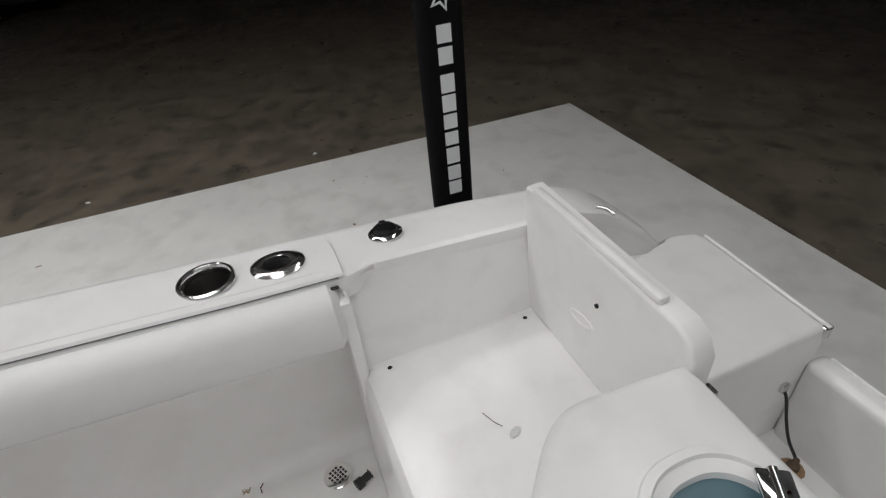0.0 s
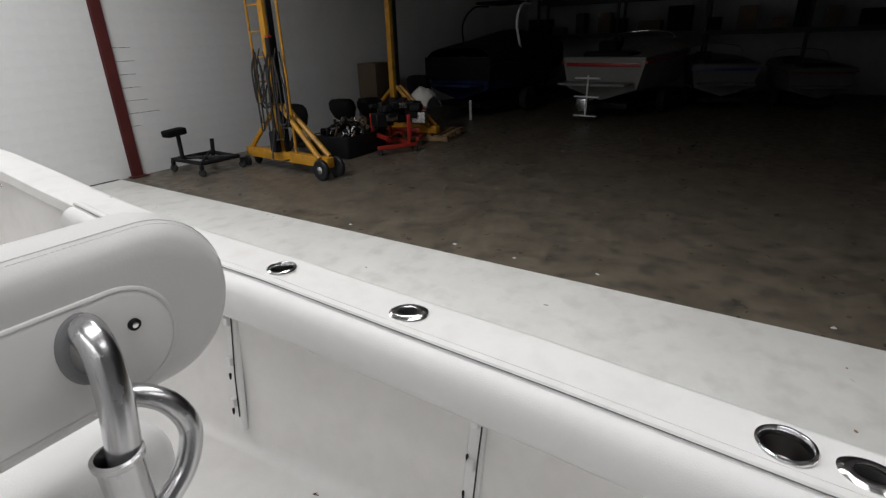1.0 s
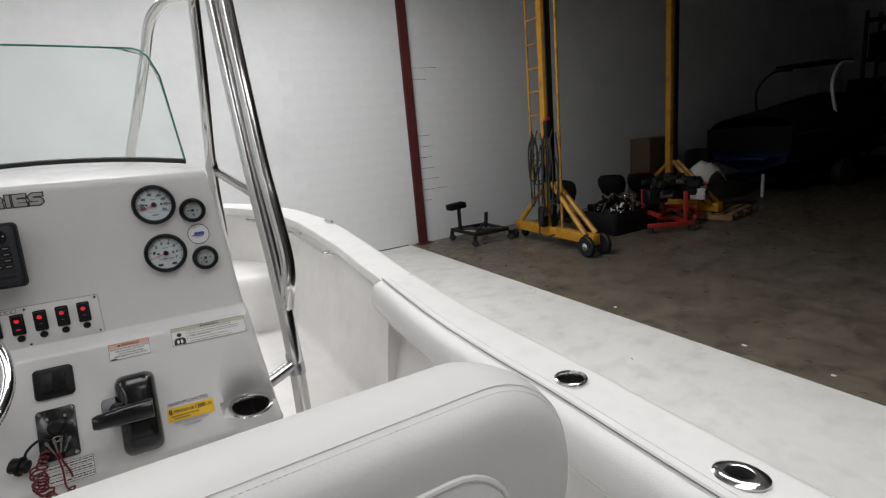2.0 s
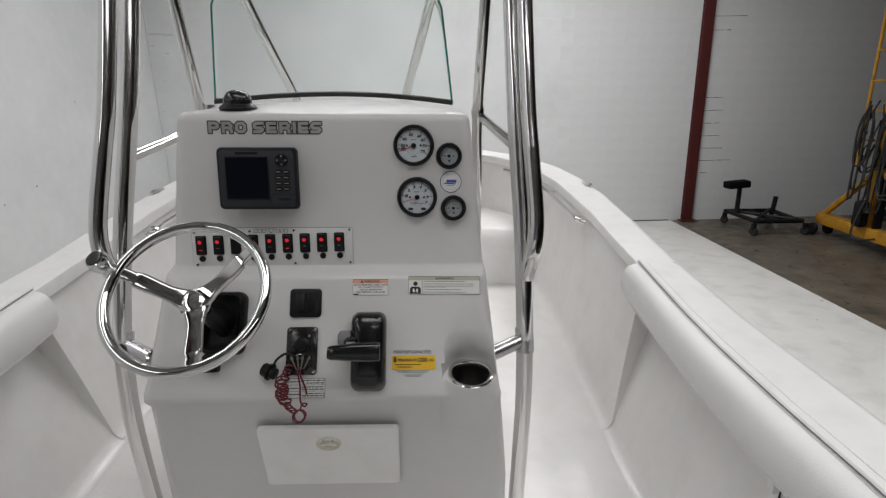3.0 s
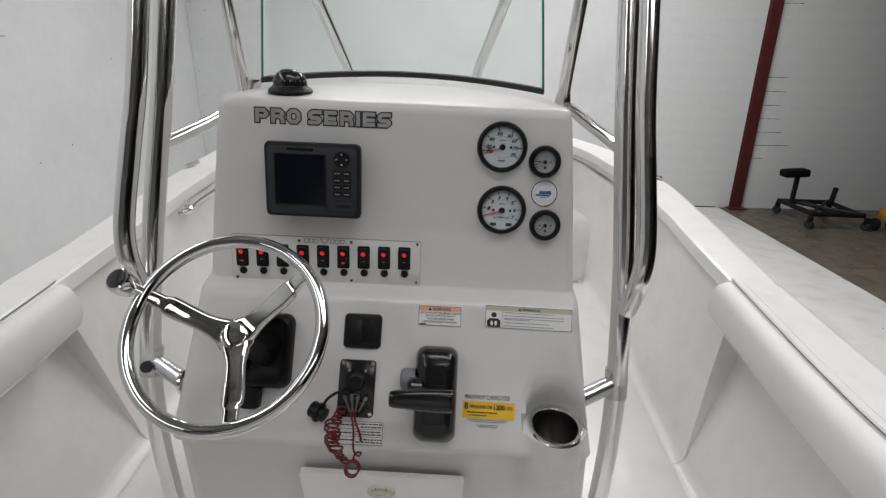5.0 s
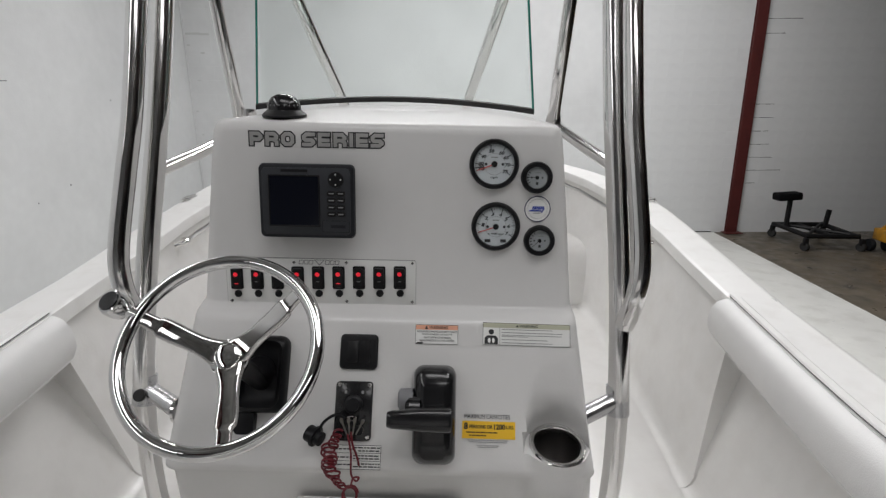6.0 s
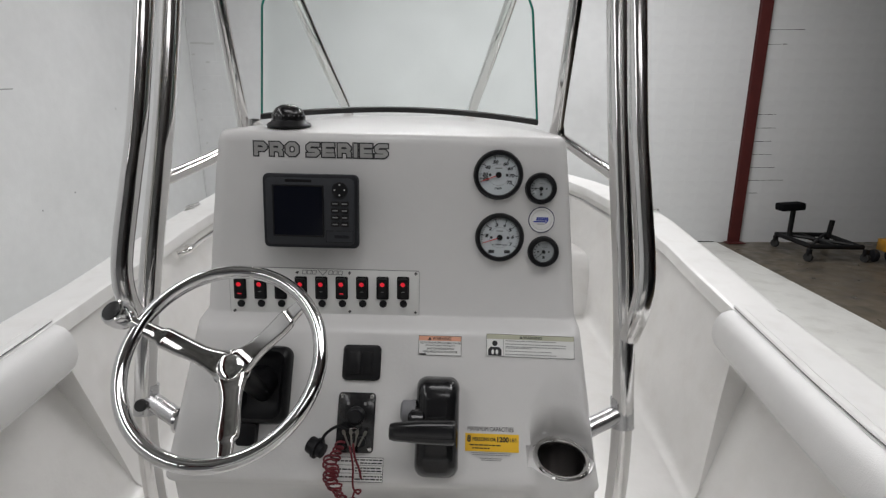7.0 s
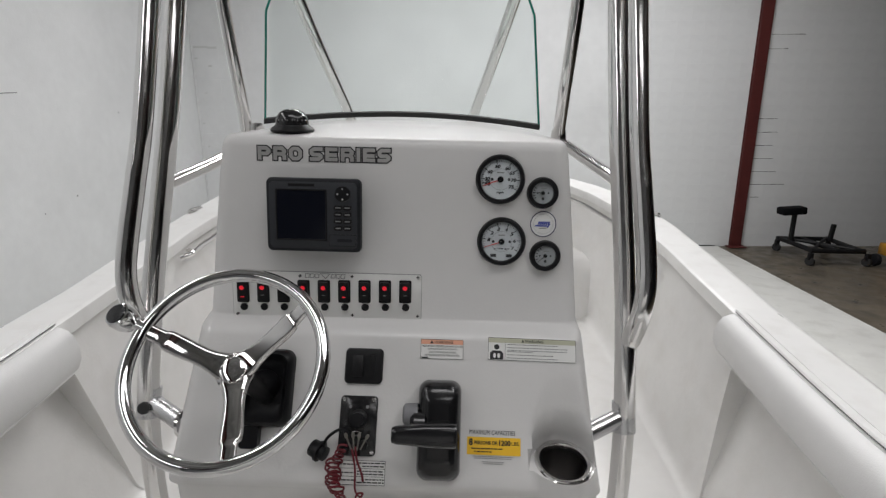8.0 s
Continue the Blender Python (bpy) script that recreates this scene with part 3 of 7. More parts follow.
def plate(name, w, h, r, t, mat, m, parent, label="", bevel=0.0, z0=0.0):
    return part(name, slab(rounded(w, h, r), z0, z0 + t, m, bevel), mat, parent, label)


def bars(parent, m, w, h, n, mat, ratio=0.5, ragged=0.15, seed=1):
    """Rows of plain bars where print is too small to read."""
    rng = random.Random(seed)
    bm = bmesh.new()
    for k in range(n):
        y = h / 2 - (k + 0.5) * h / n
        ww = w * (1 - ragged * rng.random())
        add_box(bm, (-(w - ww) / 2, y, 0.0003), (ww, h / n * ratio, 0.0006), m=m)
    return part("print_bars", bm, mat, parent)


SLANT = Matrix(((1, 0.2, 0, 0), (0, 1, 0, 0), (0, 0, 1, 0), (0, 0, 0, 1)))


def fine_print(parent, m, w, h, mat, seed):
    """One line of print too small to read, as word-long bars in one mesh."""
    rng = random.Random(seed)
    bm, x = bmesh.new(), -w / 2
    while x < w / 2 - h:
        l = min(h * rng.uniform(1.4, 4.6), w / 2 - x)
        add_box(bm, (x + l / 2, 0, 0.0003), (l, h, 0.0006), m=m)
        x += l + h * 0.75
    return part("print_line", bm, mat, parent)


def gauge(x, z, r, numbers, needle_deg, name, extra):
    m = upper(x, z)
    big_face = r > 0.04
    f = 0.80 if big_face else 0.665          # share of the radius that the dial takes
    g = part(name, lathe([(r * 1.0, 0.0), (r * 1.0, 0.004), (r * 0.97, 0.009), (r * 0.93, 0.0115), (r * (f + 0.03), 0.0105), (r * f, 0.006), (r * f * 0.995, 0.0035)], 48, m), BLACK, console, "round black-rimmed boat gauge with pale dial")
    part("dial", lathe([(0.0, 0.0042), (r * (f + 0.01), 0.0042)], 40, m), DIAL if big_face else DIAL_G, g, "pale grey dial")
    bm = bmesh.new()
    lo, hi = numbers[0][1], numbers[-1][1]
    n = 40 if big_face else 4
    for k in range(n + 1):
        a = lo + (hi - lo) * k / n
        l = r * (0.075 if big_face else 0.15)
        add_box(bm, (r * (f - 0.025) - l / 2, 0, 0.0046), (l, r * (0.013 if big_face else 0.045), 0.0006), m=m @ pose(0, 0, 0, 0, 0, a))
    if big_face:
        for _, a in numbers:
            l = r * 0.15
            add_box(bm, (r * (f - 0.02) - l / 2, 0, 0.0047), (l, r * 0.03, 0.0007), m=m @ pose(0, 0, 0, 0, 0, a))
    part("tick_marks", bm, INK, g)
    for text, deg in numbers:
        if text:
            a = radians(deg)
            letters("numeral", text, r * 0.09 * (len(text) + 0.35), r * 0.145, INK, m @ Matrix.Translation((r * 0.53 * math.cos(a), r * 0.53 * math.sin(a), 0.0044)) @ SLANT, g, bold=0.05)
    bm = bmesh.new()
    rot = m @ pose(0, 0, 0, 0, 0, needle_deg)
    add_slab(bm, [(-r * 0.12, -r * 0.02), (r * f * 0.93, -r * 0.010), (r * f * 0.93, r * 0.010), (-r * 0.12, r * 0.02)], 0.0056, 0.0066, rot)
    part("needle", bm, REDINK if r > 0.04 else INK, g, "thin red needle" if r > 0.04 else "")
    part("needle_hub", lathe([(r * 0.125, 0.0045), (r * 0.115, 0.0082), (0.0, 0.009)], 20, m), BLACK, g)
    for s in (-1, 1):
        part("dot", lathe([(r * 0.058, 0.0043), (r * 0.058, 0.005), (0.0, 0.005)], 12, m @ Matrix.Translation((s * r * 0.34, 0, 0))), INK, g)
    if big_face:
        part("inner_ring", lathe([(r * 0.43, 0.0043), (r * 0.43, 0.0047), (r * 0.418, 0.0047), (r * 0.418, 0.0043)], 40, m), GREYINK, g)
    extra(g, m, r)
    part("lens", lathe([(r * (f + 0.005), 0.0095), (0.0, 0.0102)], 40, m), GLASS, g).visible_shadow = False
    return g


def speed_extra(g, m, r):
    letters("unit_text", "mph", r * 0.28, r * 0.12, INK, m @ Matrix.Translation((0, -r * 0.53, 0.0044)) @ SLANT, g, bold=0.03)
    bars(g, m @ Matrix.Translation((0, r * 0.27, 0.0044)), r * 0.28, r * 0.09, 1, GREYINK)


def rpm_extra(g, m, r):
    letters("unit_text", "x 1000 rpm", r * 0.64, r * 0.095, INK, m @ Matrix.Translation((0, -r * 0.30, 0.0044)) @ SLANT, g, bold=0.03)
    bars(g, m @ Matrix.Translation((0, r * 0.27, 0.0044)), r * 0.28, r * 0.09, 1, GREYINK)
    for s in (-1, 1):
        plate("hour_window", r * 0.24, r * 0.13, r * 0.02, 0.0006, INK, m @ Matrix.Translation((s * r * 0.32, -r * 0.58, 0.0044)), g)


def small_extra(g, m, r):
    plate("pump_mark", r * 0.15, r * 0.17, r * 0.02, 0.0006, INK, m @ Matrix.Translation((r * 0.02, -r * 0.36, 0.0044)), g)
    bars(g, m @ Matrix.Translation((r * 0.05, r * 0.3, 0.0044)), r * 0.36, r * 0.1, 1, GREYINK)


gauge(0.209, 1.928, 0.048, [("10", 201), ("20", 192), ("30", 178), ("40", 146), ("50", 104), ("60", 58), ("65", 30), ("70", -2), ("75", -33)], 201, "speed_gauge", speed_extra)
gauge(0.216, 1.8075, 0.048, [("", 199), ("1", 172), ("2", 138), ("3", 105), ("4", 70), ("5", 38), ("6", 4), ("7", -30)], 199, "rev_gauge", rpm_extra)
gauge(0.292, 1.904, 0.0308, [("", 214), ("", 146)], 176, "trim_gauge", small_extra)
gauge(0.303, 1.7815, 0.0308, [("", 205), ("", 125)], 222, "fuel_gauge", small_extra)


def badge():
    m = upper(0.2965, 1.8435)
    b = part("round_badge", lathe([(0.0258, 0.0), (0.0258, 0.0008), (0.0, 0.0009)], 40, m), PAPER, console, "round white sticker with a blue ring")
    part("badge_ring", lathe([(0.0256, 0.0009), (0.0256, 0.0014), (0.0240, 0.0014), (0.0240, 0.0009)], 40, m), NAVYINK, b)
    part("badge_line", lathe([(0.0192, 0.0009), (0.0192, 0.0012), (0.0187, 0.0012), (0.0187, 0.0009)], 40, m), SILVERINK, b)
    bm = bmesh.new()
    for k in range(6):
        x = -0.0105 + 0.0038 * k
        add_slab(bm, [(x, -0.0012), (x + 0.0031, -0.0012), (x + 0.0046, 0.0052), (x + 0.0015, 0.0052)], 0.001, 0.0015, m)
    add_slab(bm, [(-0.0165, -0.0048), (0.0065, -0.0048), (0.0075, -0.0022), (-0.0150, -0.0022)], 0.001, 0.0015, m)
    add_slab(bm, [(0.0062, -0.0022), (0.0085, -0.0080), (0.0145, 0.0012), (0.0120, 0.0012), (0.0092, -0.0042)], 0.001, 0.0016, m)
    part("badge_mark", bm, BLUEINK, b)
    part("badge_print", box((-0.001, -0.0082, 0.0012), (0.014, 0.0012, 0.0006), m=m), GREYINK, b)


badge()


def add_ribbon(bm, path, width, z0, z1, m, closed=False):
    """Flat stroke of even width along a path with mitred corners."""
    n, left, right = len(path), [], []
    for k, (x, y) in enumerate(path):
        d = []
        for a, b in ((k - 1, k), (k, k + 1)):
            if closed or (0 <= a and b < n):
                v = Vector(path[b % n]) - Vector(path[a % n])
                d.append(v.normalized())
        t = sum(d, Vector((0, 0))).normalized()
        o = Vector((-t.y, t.x)) * (width / 2 / max(0.5, t.dot(d[0])))
        left.append(Vector((x, y)) + o)
        right.append(Vector((x, y)) - o)
    v = [[bm.verts.new(m @ Vector((p.x, p.y, z))) for p in side] for side in (left, right) for z in (z0, z1)]
    for k in range(n if closed else n - 1):
        q = (k + 1) % n
        for a, b in ((v[1], v[3]), (v[3], v[2]), (v[0], v[1])):
            bm.faces.new((a[k], b[k], b[q], a[q]))
    if not closed:
        for k in (0, n - 1):
            bm.faces.new((v[0][k], v[1][k], v[3][k], v[2][k]))


def lettering():
    # outlined block capitals with clipped corners
    m = upper(-0.1315, 1.9680) @ Matrix.Diagonal((1.035, 1.0, 1.0, 1.0)) @ Matrix.Translation((0, -0.01425, 0))
    W, H, S, c = 0.0264, 0.0282, 0.0090, 0.0046
    s = S / 2
    l, r, b, t, mid = s, W - s, s, H - s, H * 0.46
    bowl = [(l, 0), (l, t), (r - c, t), (r, t - c), (r, mid + c * 0.8), (r - c * 0.8, mid), (l, mid)]
    G = {"P": [bowl], "R": [bowl, [(r - c, mid), (r, mid - c), (r, 0)]],
         "O": [[(l + c, b), (r - c, b), (r, b + c), (r, t - c), (r - c, t), (l + c, t), (l, t - c), (l, b + c)]],
         "S": [[(0, b), (r - c, b), (r, b + c * 0.8), (r, mid - c * 0.6), (r - c * 0.6, mid), (l + c * 0.6, mid), (l, mid + c * 0.6), (l, t - c * 0.8), (l + c, t), (W, t)]],
         "E": [[(W * 0.94, b), (l, b), (l, t), (W * 0.94, t)], [(l, mid), (W * 0.9, mid)]], "I": [[(s, 0), (s, H)]]}
    adv = [("P", -0.1282), ("R", -0.0988), ("O", -0.0692), ("S", -0.0302), ("E", -0.0008), ("R", 0.0282), ("I", 0.0578), ("E", 0.0698), ("S", 0.0972)]

    def longer(path, d):
        p = [Vector(q) for q in path]
        p[0] = p[0] + (p[0] - p[1]).normalized() * d
        p[-1] = p[-1] + (p[-1] - p[-2]).normalized() * d
        return p
    for ch, x in adv:
        at = m @ Matrix.Translation((x, 0, 0))
        for mat, grow, z0, z1 in ((INK, 0.0026, 0.0, 0.0007), (SILVERINK, -0.0020, 0.0004, 0.0011)):
            bm = bmesh.new()
            for path in G[ch]:
                add_ribbon(bm, [Vector(q) for q in path] if ch == "O" else longer(path, grow / 2), S + grow, z0, z1, at, ch == "O")
            if mat is INK:
                letter = part("letter", bm, INK, console, "silver block capital outlined in black", 30)
            else:
                part("letter_fill", bm, mat, letter, "", 30)


lettering()


def fishfinder():
    m = upper(-0.1462, 1.8530)
    f = thing("fishfinder", "dark grey fishfinder display with keypad fixed to the helm console", "display")
    bm = bmesh.new()
    rows = []
    for w, h, r, z in ((0.150, 0.108, 0.006, 0.0), (0.160, 0.118, 0.007, 0.012), (0.179, 0.138, 0.009, 0.022), (0.181, 0.140, 0.009, 0.030), (0.178, 0.137, 0.009, 0.037), (0.168, 0.127, 0.008, 0.0395)):
        rows.append([m @ Vector((x + 0.0015 * (1 - (y / 0.07) ** 2) * (1 if x > 0 else -1), y + 0.003 * (1 - (x / 0.09) ** 2) * (1 if y > 0 else -1), z)) for x, y in rounded(w, h, r)])
    part("housing", loft(rows, ring=True, ends=True), DARKGREY, f, "dark grey plastic housing", 30)
    plate("front_bezel", 0.167, 0.127, 0.01, 0.0016, BEZEL, m @ Matrix.Translation((0, 0, 0.0392)), f, "", 0.0008)
    plate("screen", 0.092, 0.093, 0.003, 0.0008, SCREEN, m @ Matrix.Translation((-0.0225, 0.001, 0.0406)), f, "dark blue-black unlit screen")
    bm = bmesh.new()
    for sx, sy, cx, cy in ((0.097, 0.0030, -0.0225, 0.0485), (0.097, 0.0030, -0.0225, -0.0465), (0.0030, 0.097, -0.0697, 0.001), (0.0030, 0.097, 0.0247, 0.001)):
        add_box(bm, (cx, cy, 0.0412), (sx, sy, 0.0022), 0.0006, 1, m)
    part("screen_frame", bm, BLACK, f)
    pad = part("cursor_pad", lathe([(0.0150, 0.0405), (0.0146, 0.0435), (0.012, 0.0442), (0.0, 0.0436)], 32, m @ Matrix.Translation((0.0565, 0.042, 0))), BLACK, f)
    for k in range(4):
        a = radians(90 * k)
        part("arrow_mark", box((0, 0, 0.0444), (0.0024, 0.0024, 0.0008), m=m @ Matrix.Translation((0.0565 + 0.0095 * math.cos(a), 0.042 + 0.0095 * math.sin(a), 0)) @ pose(0, 0, 0, 0, 0, 45)), PAPER, pad)
    for j in range(4):
        y = 0.0160 - 0.0130 * j
        for s in (-1, 1):
            key = plate("key", 0.0165, 0.0092, 0.003, 0.0022, BLACK, m @ Matrix.Translation((0.0565 + s * 0.0088, y, 0.0405)), f, "", 0.0006)
            plate("key_print", 0.010, 0.0022, 0.0004, 0.0004, GREYINK, m @ Matrix.Translation((0.0565 + s * 0.0088, y, 0.0429)), key)
    plate("model_plate", 0.052, 0.0225, 0.001, 0.0007, BLACK, m @ Matrix.Translation((0.0555, -0.0465, 0.0405)), f)
    plate("model_plate_inner", 0.0500, 0.0205, 0.001, 0.0006, BEZEL, m @ Matrix.Translation((0.0555, -0.0465, 0.0409)), f)
    plate("maker_bar", 0.050, 0.0050, 0.0004, 0.0005, BLACK, m @ Matrix.Translation((-0.0215, 0.0575, 0.0408)), f)
    plate("model_bar", 0.028, 0.0060, 0.0004, 0.0005, DARKGREY, m @ Matrix.Translation((0.060, -0.0465, 0.0415)), f)


fishfinder()


def switch_panel():
    part("panel_edge", slab(rounded(0.3838, 0.0968, 0.0065), 0.0, 0.0014, upper(-0.1315, 1.6885)), PANELRIM, console)
    p = part("switch_panel", slab(rounded(0.381, 0.094, 0.006), 0.0, 0.0022, upper(-0.1315, 1.6885), 0.0008), PANELFILM, console, "pale switch panel with nine lit rocker switches")
    # grey strip drawn along the plate's top edge as its shadow line
    bm = bmesh.new()
    for x, y, sx, sy in ((0, 0.0474, 0.379, 0.0010),):
        add_box(bm, (x, y, 0.0011), (sx, sy, 0.0022), m=upper(-0.1315, 1.6885))
    part("panel_edge", bm, GREYINK, p)
    for k in range(9):
        x, z = -0.3015 + 0.0411 * k, 1.6935 + 0.0009 * k
        m = upper(x, z)
        rows = []
        for w, h, zz, tilt in ((0.0245, 0.0465, 0.0, 0), (0.0245, 0.0465, 0.0045, 0), (0.0225, 0.0445, 0.006, 0), (0.0195, 0.0415, 0.0062, 0), (0.0185, 0.0405, 0.0088, 1), (0.0165, 0.0385, 0.0098, 1)):
            rows.append([m @ Vector((a, b, zz + (0.0035 * b / 0.02 if tilt else 0))) for a, b in rounded(w, h, 0.003, 3)])
        s = part("rocker_switch", loft(rows, ring=True, ends=True), BLACK, p, "black rocker switch with a red light", 30)
        if k != 2:
            part("light", lathe([(0.0047, 0.0115), (0.0043, 0.0128), (0.0, 0.0133)], 16, m @ Matrix.Translation((0, 0.0105, 0)) @ pose(0, 0, 0, 10, 0, 0)), REDLED, s, "glowing red indicator")
        if k in (0, 5):
            plate("light_bar", 0.0075, 0.002, 0.0005, 0.0006, REDLED, m @ Matrix.Translation((0, -0.011, 0.0082)), s)
        elif k != 2:
            plate("switch_mark", 0.006, 0.0012, 0.0004, 0.0005, GREYINK, m @ Matrix.Translation((0, -0.007, 0.0088)), s)
        m = upper(x + 0.001, z - 0.0325)
        b = part("breaker_button", lathe([(0.0075, 0.002), (0.0075, 0.0045), (0.0062, 0.006), (0.0055, 0.0075), (0.0, 0.0078)], 20, m), BLACK, p)
    for x, z in ((-0.316, 1.7245), (-0.185, 1.7275), (-0.08, 1.729), (0.0525, 1.7305), (-0.314, 1.646), (-0.08, 1.6495), (0.0525, 1.651)):
        q = upper(x, z)
        screw = part("screw", lathe([(0.0, 0.0042), (0.0022, 0.0040), (0.0034, 0.0022)], 12, q), STEEL, p)
        bm = box((0, 0, 0.0042), (0.0062, 0.0017, 0.0010), m=q)
        add_box(bm, (0, 0, 0.0043), (0.0017, 0.0062, 0.0010), m=q)
        part("cross_slot", bm, INK, screw)
    m = upper(-0.135, 1.7285, 0.0024)
    bm = bmesh.new()
    for k in range(3):
        for x in (-0.040 + 0.0098 * k, 0.0125 + 0.0098 * k):
            add_ribbon(bm, [(x, -0.0038), (x + 0.0075, -0.0038), (x + 0.0088, 0.0038), (x + 0.0013, 0.0038)], 0.0011, 0.0, 0.0005, m, True)
    add_ribbon(bm, [(-0.0085, 0.0048), (0.0105, 0.0048), (0.001, -0.0055)], 0.0013, 0.0, 0.0005, m, True)
    part("maker_mark", bm, GREYINK, p)


switch_panel()


def labels():
    # small propeller warning
    m = lower(0.1045, 1.606, 0.0006)
    w, h = 0.083, 0.0375
    a = plate("warning_label", w, h, 0.0008, 0.0005, PAPER, m, console, "small white warning label with orange heading")
    bm = bmesh.new()
    for x, y, sx, sy in ((0, h / 2 - 0.0004, w, 0.0008), (0, -h / 2 + 0.0004, w, 0.0006), (-w / 2 + 0.0003, 0, 0.0006, h), (w / 2 - 0.0003, 0, 0.0006, h)):
        add_box(bm, (x, y, 0.0006), (sx, sy, 0.0006), m=m)
    part("label_border", bm, INK, a)
    plate("label_heading", w - 0.001, 0.0088, 0.0003, 0.0004, ORANGE, m @ Matrix.Translation((0, h / 2 - 0.0052, 0.0004)), a, "orange heading band")
    letters("heading_text", "WARNING", 0.036, 0.0058, INK, m @ Matrix.Translation((0.003, h / 2 - 0.0052, 0.0009)), a, bold=0.015)
    bm = bmesh.new()
    add_slab(bm, [(-0.0035, -0.003), (0.0035, -0.003), (0, 0.003)], 0, 0.0005, m @ Matrix.Translation((-0.020, h / 2 - 0.0052, 0.0009)))
    part("warning_triangle", bm, INK, a)
    for k, (t, ww) in enumerate((("ROTATING PROPELLER MAY CAUSE", 0.078), ("SERIOUS INJURY OR DEATH.", 0.058), ("SHUT OFF ENGINE WHEN", 0.052), ("NEAR PERSONS IN THE WATER.", 0.068))):
        letters("label_text", t, ww, 0.0038, INK, m @ Matrix.Translation((0.001, 0.0055 - 0.0057 * k, 0.0005)), a, bold=0.012)
    plate("maker_bar", 0.012, 0.0026, 0.0003, 0.0004, INK, m @ Matrix.Translation((-0.033, -0.0165, 0.0005)), a)

    # long warning with a pictogram
    m = lower(0.2795, 1.6088, 0.0006) @ pose(0, 0, 0, 0, 0, -0.7)
    w, h = 0.170, 0.043
    a = plate("warning_label", w, h, 0.0008, 0.0005, PAPER, m, console, "long white warning label with khaki heading and pictogram")
    bm = bmesh.new()
    for x, y, sx, sy in ((0, h / 2 - 0.0004, w, 0.0008), (0, -h / 2 + 0.0004, w, 0.0006), (-w / 2 + 0.0003, 0, 0.0006, h), (w / 2 - 0.0003, 0, 0.0006, h), (-0.052, -0.0045, 0.0005, h - 0.009)):
        add_box(bm, (x, y, 0.0006), (sx, sy, 0.0006), m=m)
    part("label_border", bm, INK, a)
    plate("label_heading", w - 0.001, 0.0088, 0.0003, 0.0004, OLIVE, m @ Matrix.Translation((0, h / 2 - 0.0052, 0.0004)), a, "khaki heading band")
    letters("heading_text", "WARNING", 0.036, 0.0058, INK, m @ Matrix.Translation((0.004, h / 2 - 0.0052, 0.0009)), a, bold=0.015)
    bm = bmesh.new()
    add_slab(bm, [(-0.003, -0.0025), (0.003, -0.0025), (0, 0.0025)], 0, 0.0005, m @ Matrix.Translation((-0.018, h / 2 - 0.0052, 0.0009)))
    part("warning_triangle", bm, INK, a)
    bm = bmesh.new()
    q = m @ Matrix.Translation((-0.0685, -0.0045, 0.0005))
    add_lathe(bm, [(0.0052, 0.0), (0.0052, 0.0004), (0.0, 0.0004)], 16, q @ Matrix.Translation((0.0, 0.008, 0)))
    add_slab(bm, [(-0.013, -0.0155), (0.013, -0.0155), (0.013, -0.004), (0.008, 0.001), (-0.008, 0.001), (-0.013, -0.004)], 0.0, 0.0004, q)
    part("pictogram", bm, INK, a)
    bm = bmesh.new()
    for s in (-1, 1):
        add_lathe(bm, [(0.0032, 0.0005), (0.0032, 0.0009), (0.0, 0.0009)], 12, q @ Matrix.Translation((s * 0.004, -0.0085, 0)), 0.85, 1.5)
    part("pictogram_light", bm, PAPER, a)
    for k, (ww, y) in enumerate(((0.098, 0.0090), (0.117, 0.0030), (0.117, -0.0020), (0.050, -0.0046), (0.089, -0.0105), (0.1, -0.0165))):
        fine_print(a, m @ Matrix.Translation((-0.048 + ww / 2, y, 0.0005)), ww, 0.0014, GREYINK, k)

    # capacity plate
    m = lower(0.2065, 1.4525, 0.0006) @ pose(0, 0, 0, 0, 0, -0.5)
    a = plate("capacity_label", 0.100, 0.0315, 0.0008, 0.0005, YELLOWL, m, console, "yellow maximum capacity label with black figures")
    letters("title_text", "MAXIMUM CAPACITIES", 0.086, 0.0082, INK, m @ Matrix.Translation((-0.003, 0.0242, 0.0)), a)
    letters("figure_text", "8", 0.0075, 0.0125, INK, m @ Matrix.Translation((-0.043, 0.0065, 0.0005)), a, bold=0.04)
    letters("label_text", "PERSONS OR", 0.044, 0.0068, INK, m @ Matrix.Translation((-0.0145, 0.0058, 0.0005)), a, bold=0.03)
    letters("figure_text", "1200", 0.0215, 0.0098, INK, m @ Matrix.Translation((0.0205, 0.0062, 0.0005)), a, bold=0.04)
    letters("label_text", "LBS.", 0.0145, 0.0065, INK, m @ Matrix.Translation((0.0405, 0.0058, 0.0005)), a, bold=0.01)
    for k, (ww, x) in enumerate(((0.06, -0.012), (0.033, -0.02))):
        fine_print(a, m @ Matrix.Translation((x, -0.0045 - 0.0055 * k, 0.0005)), ww, 0.0019, INK, 20 + k)
    for k, ww in enumerate((0.075, 0.07, 0.042, 0.036)):
        fine_print(a, m @ Matrix.Translation((-0.001, -0.0185 - 0.0032 * k - (0.0028 if k > 1 else 0), 0.0)), ww, 0.0010, GREYINK, 30 + k)

    # emission label half hidden by the cord
    m = lower(-0.047, 1.4055, 0.0006)
    w, h = 0.105, 0.043
    a = plate("information_label", w, h, 0.0008, 0.0005, PAPER, m, console, "white information label with black table lines")
    bm = bmesh.new()
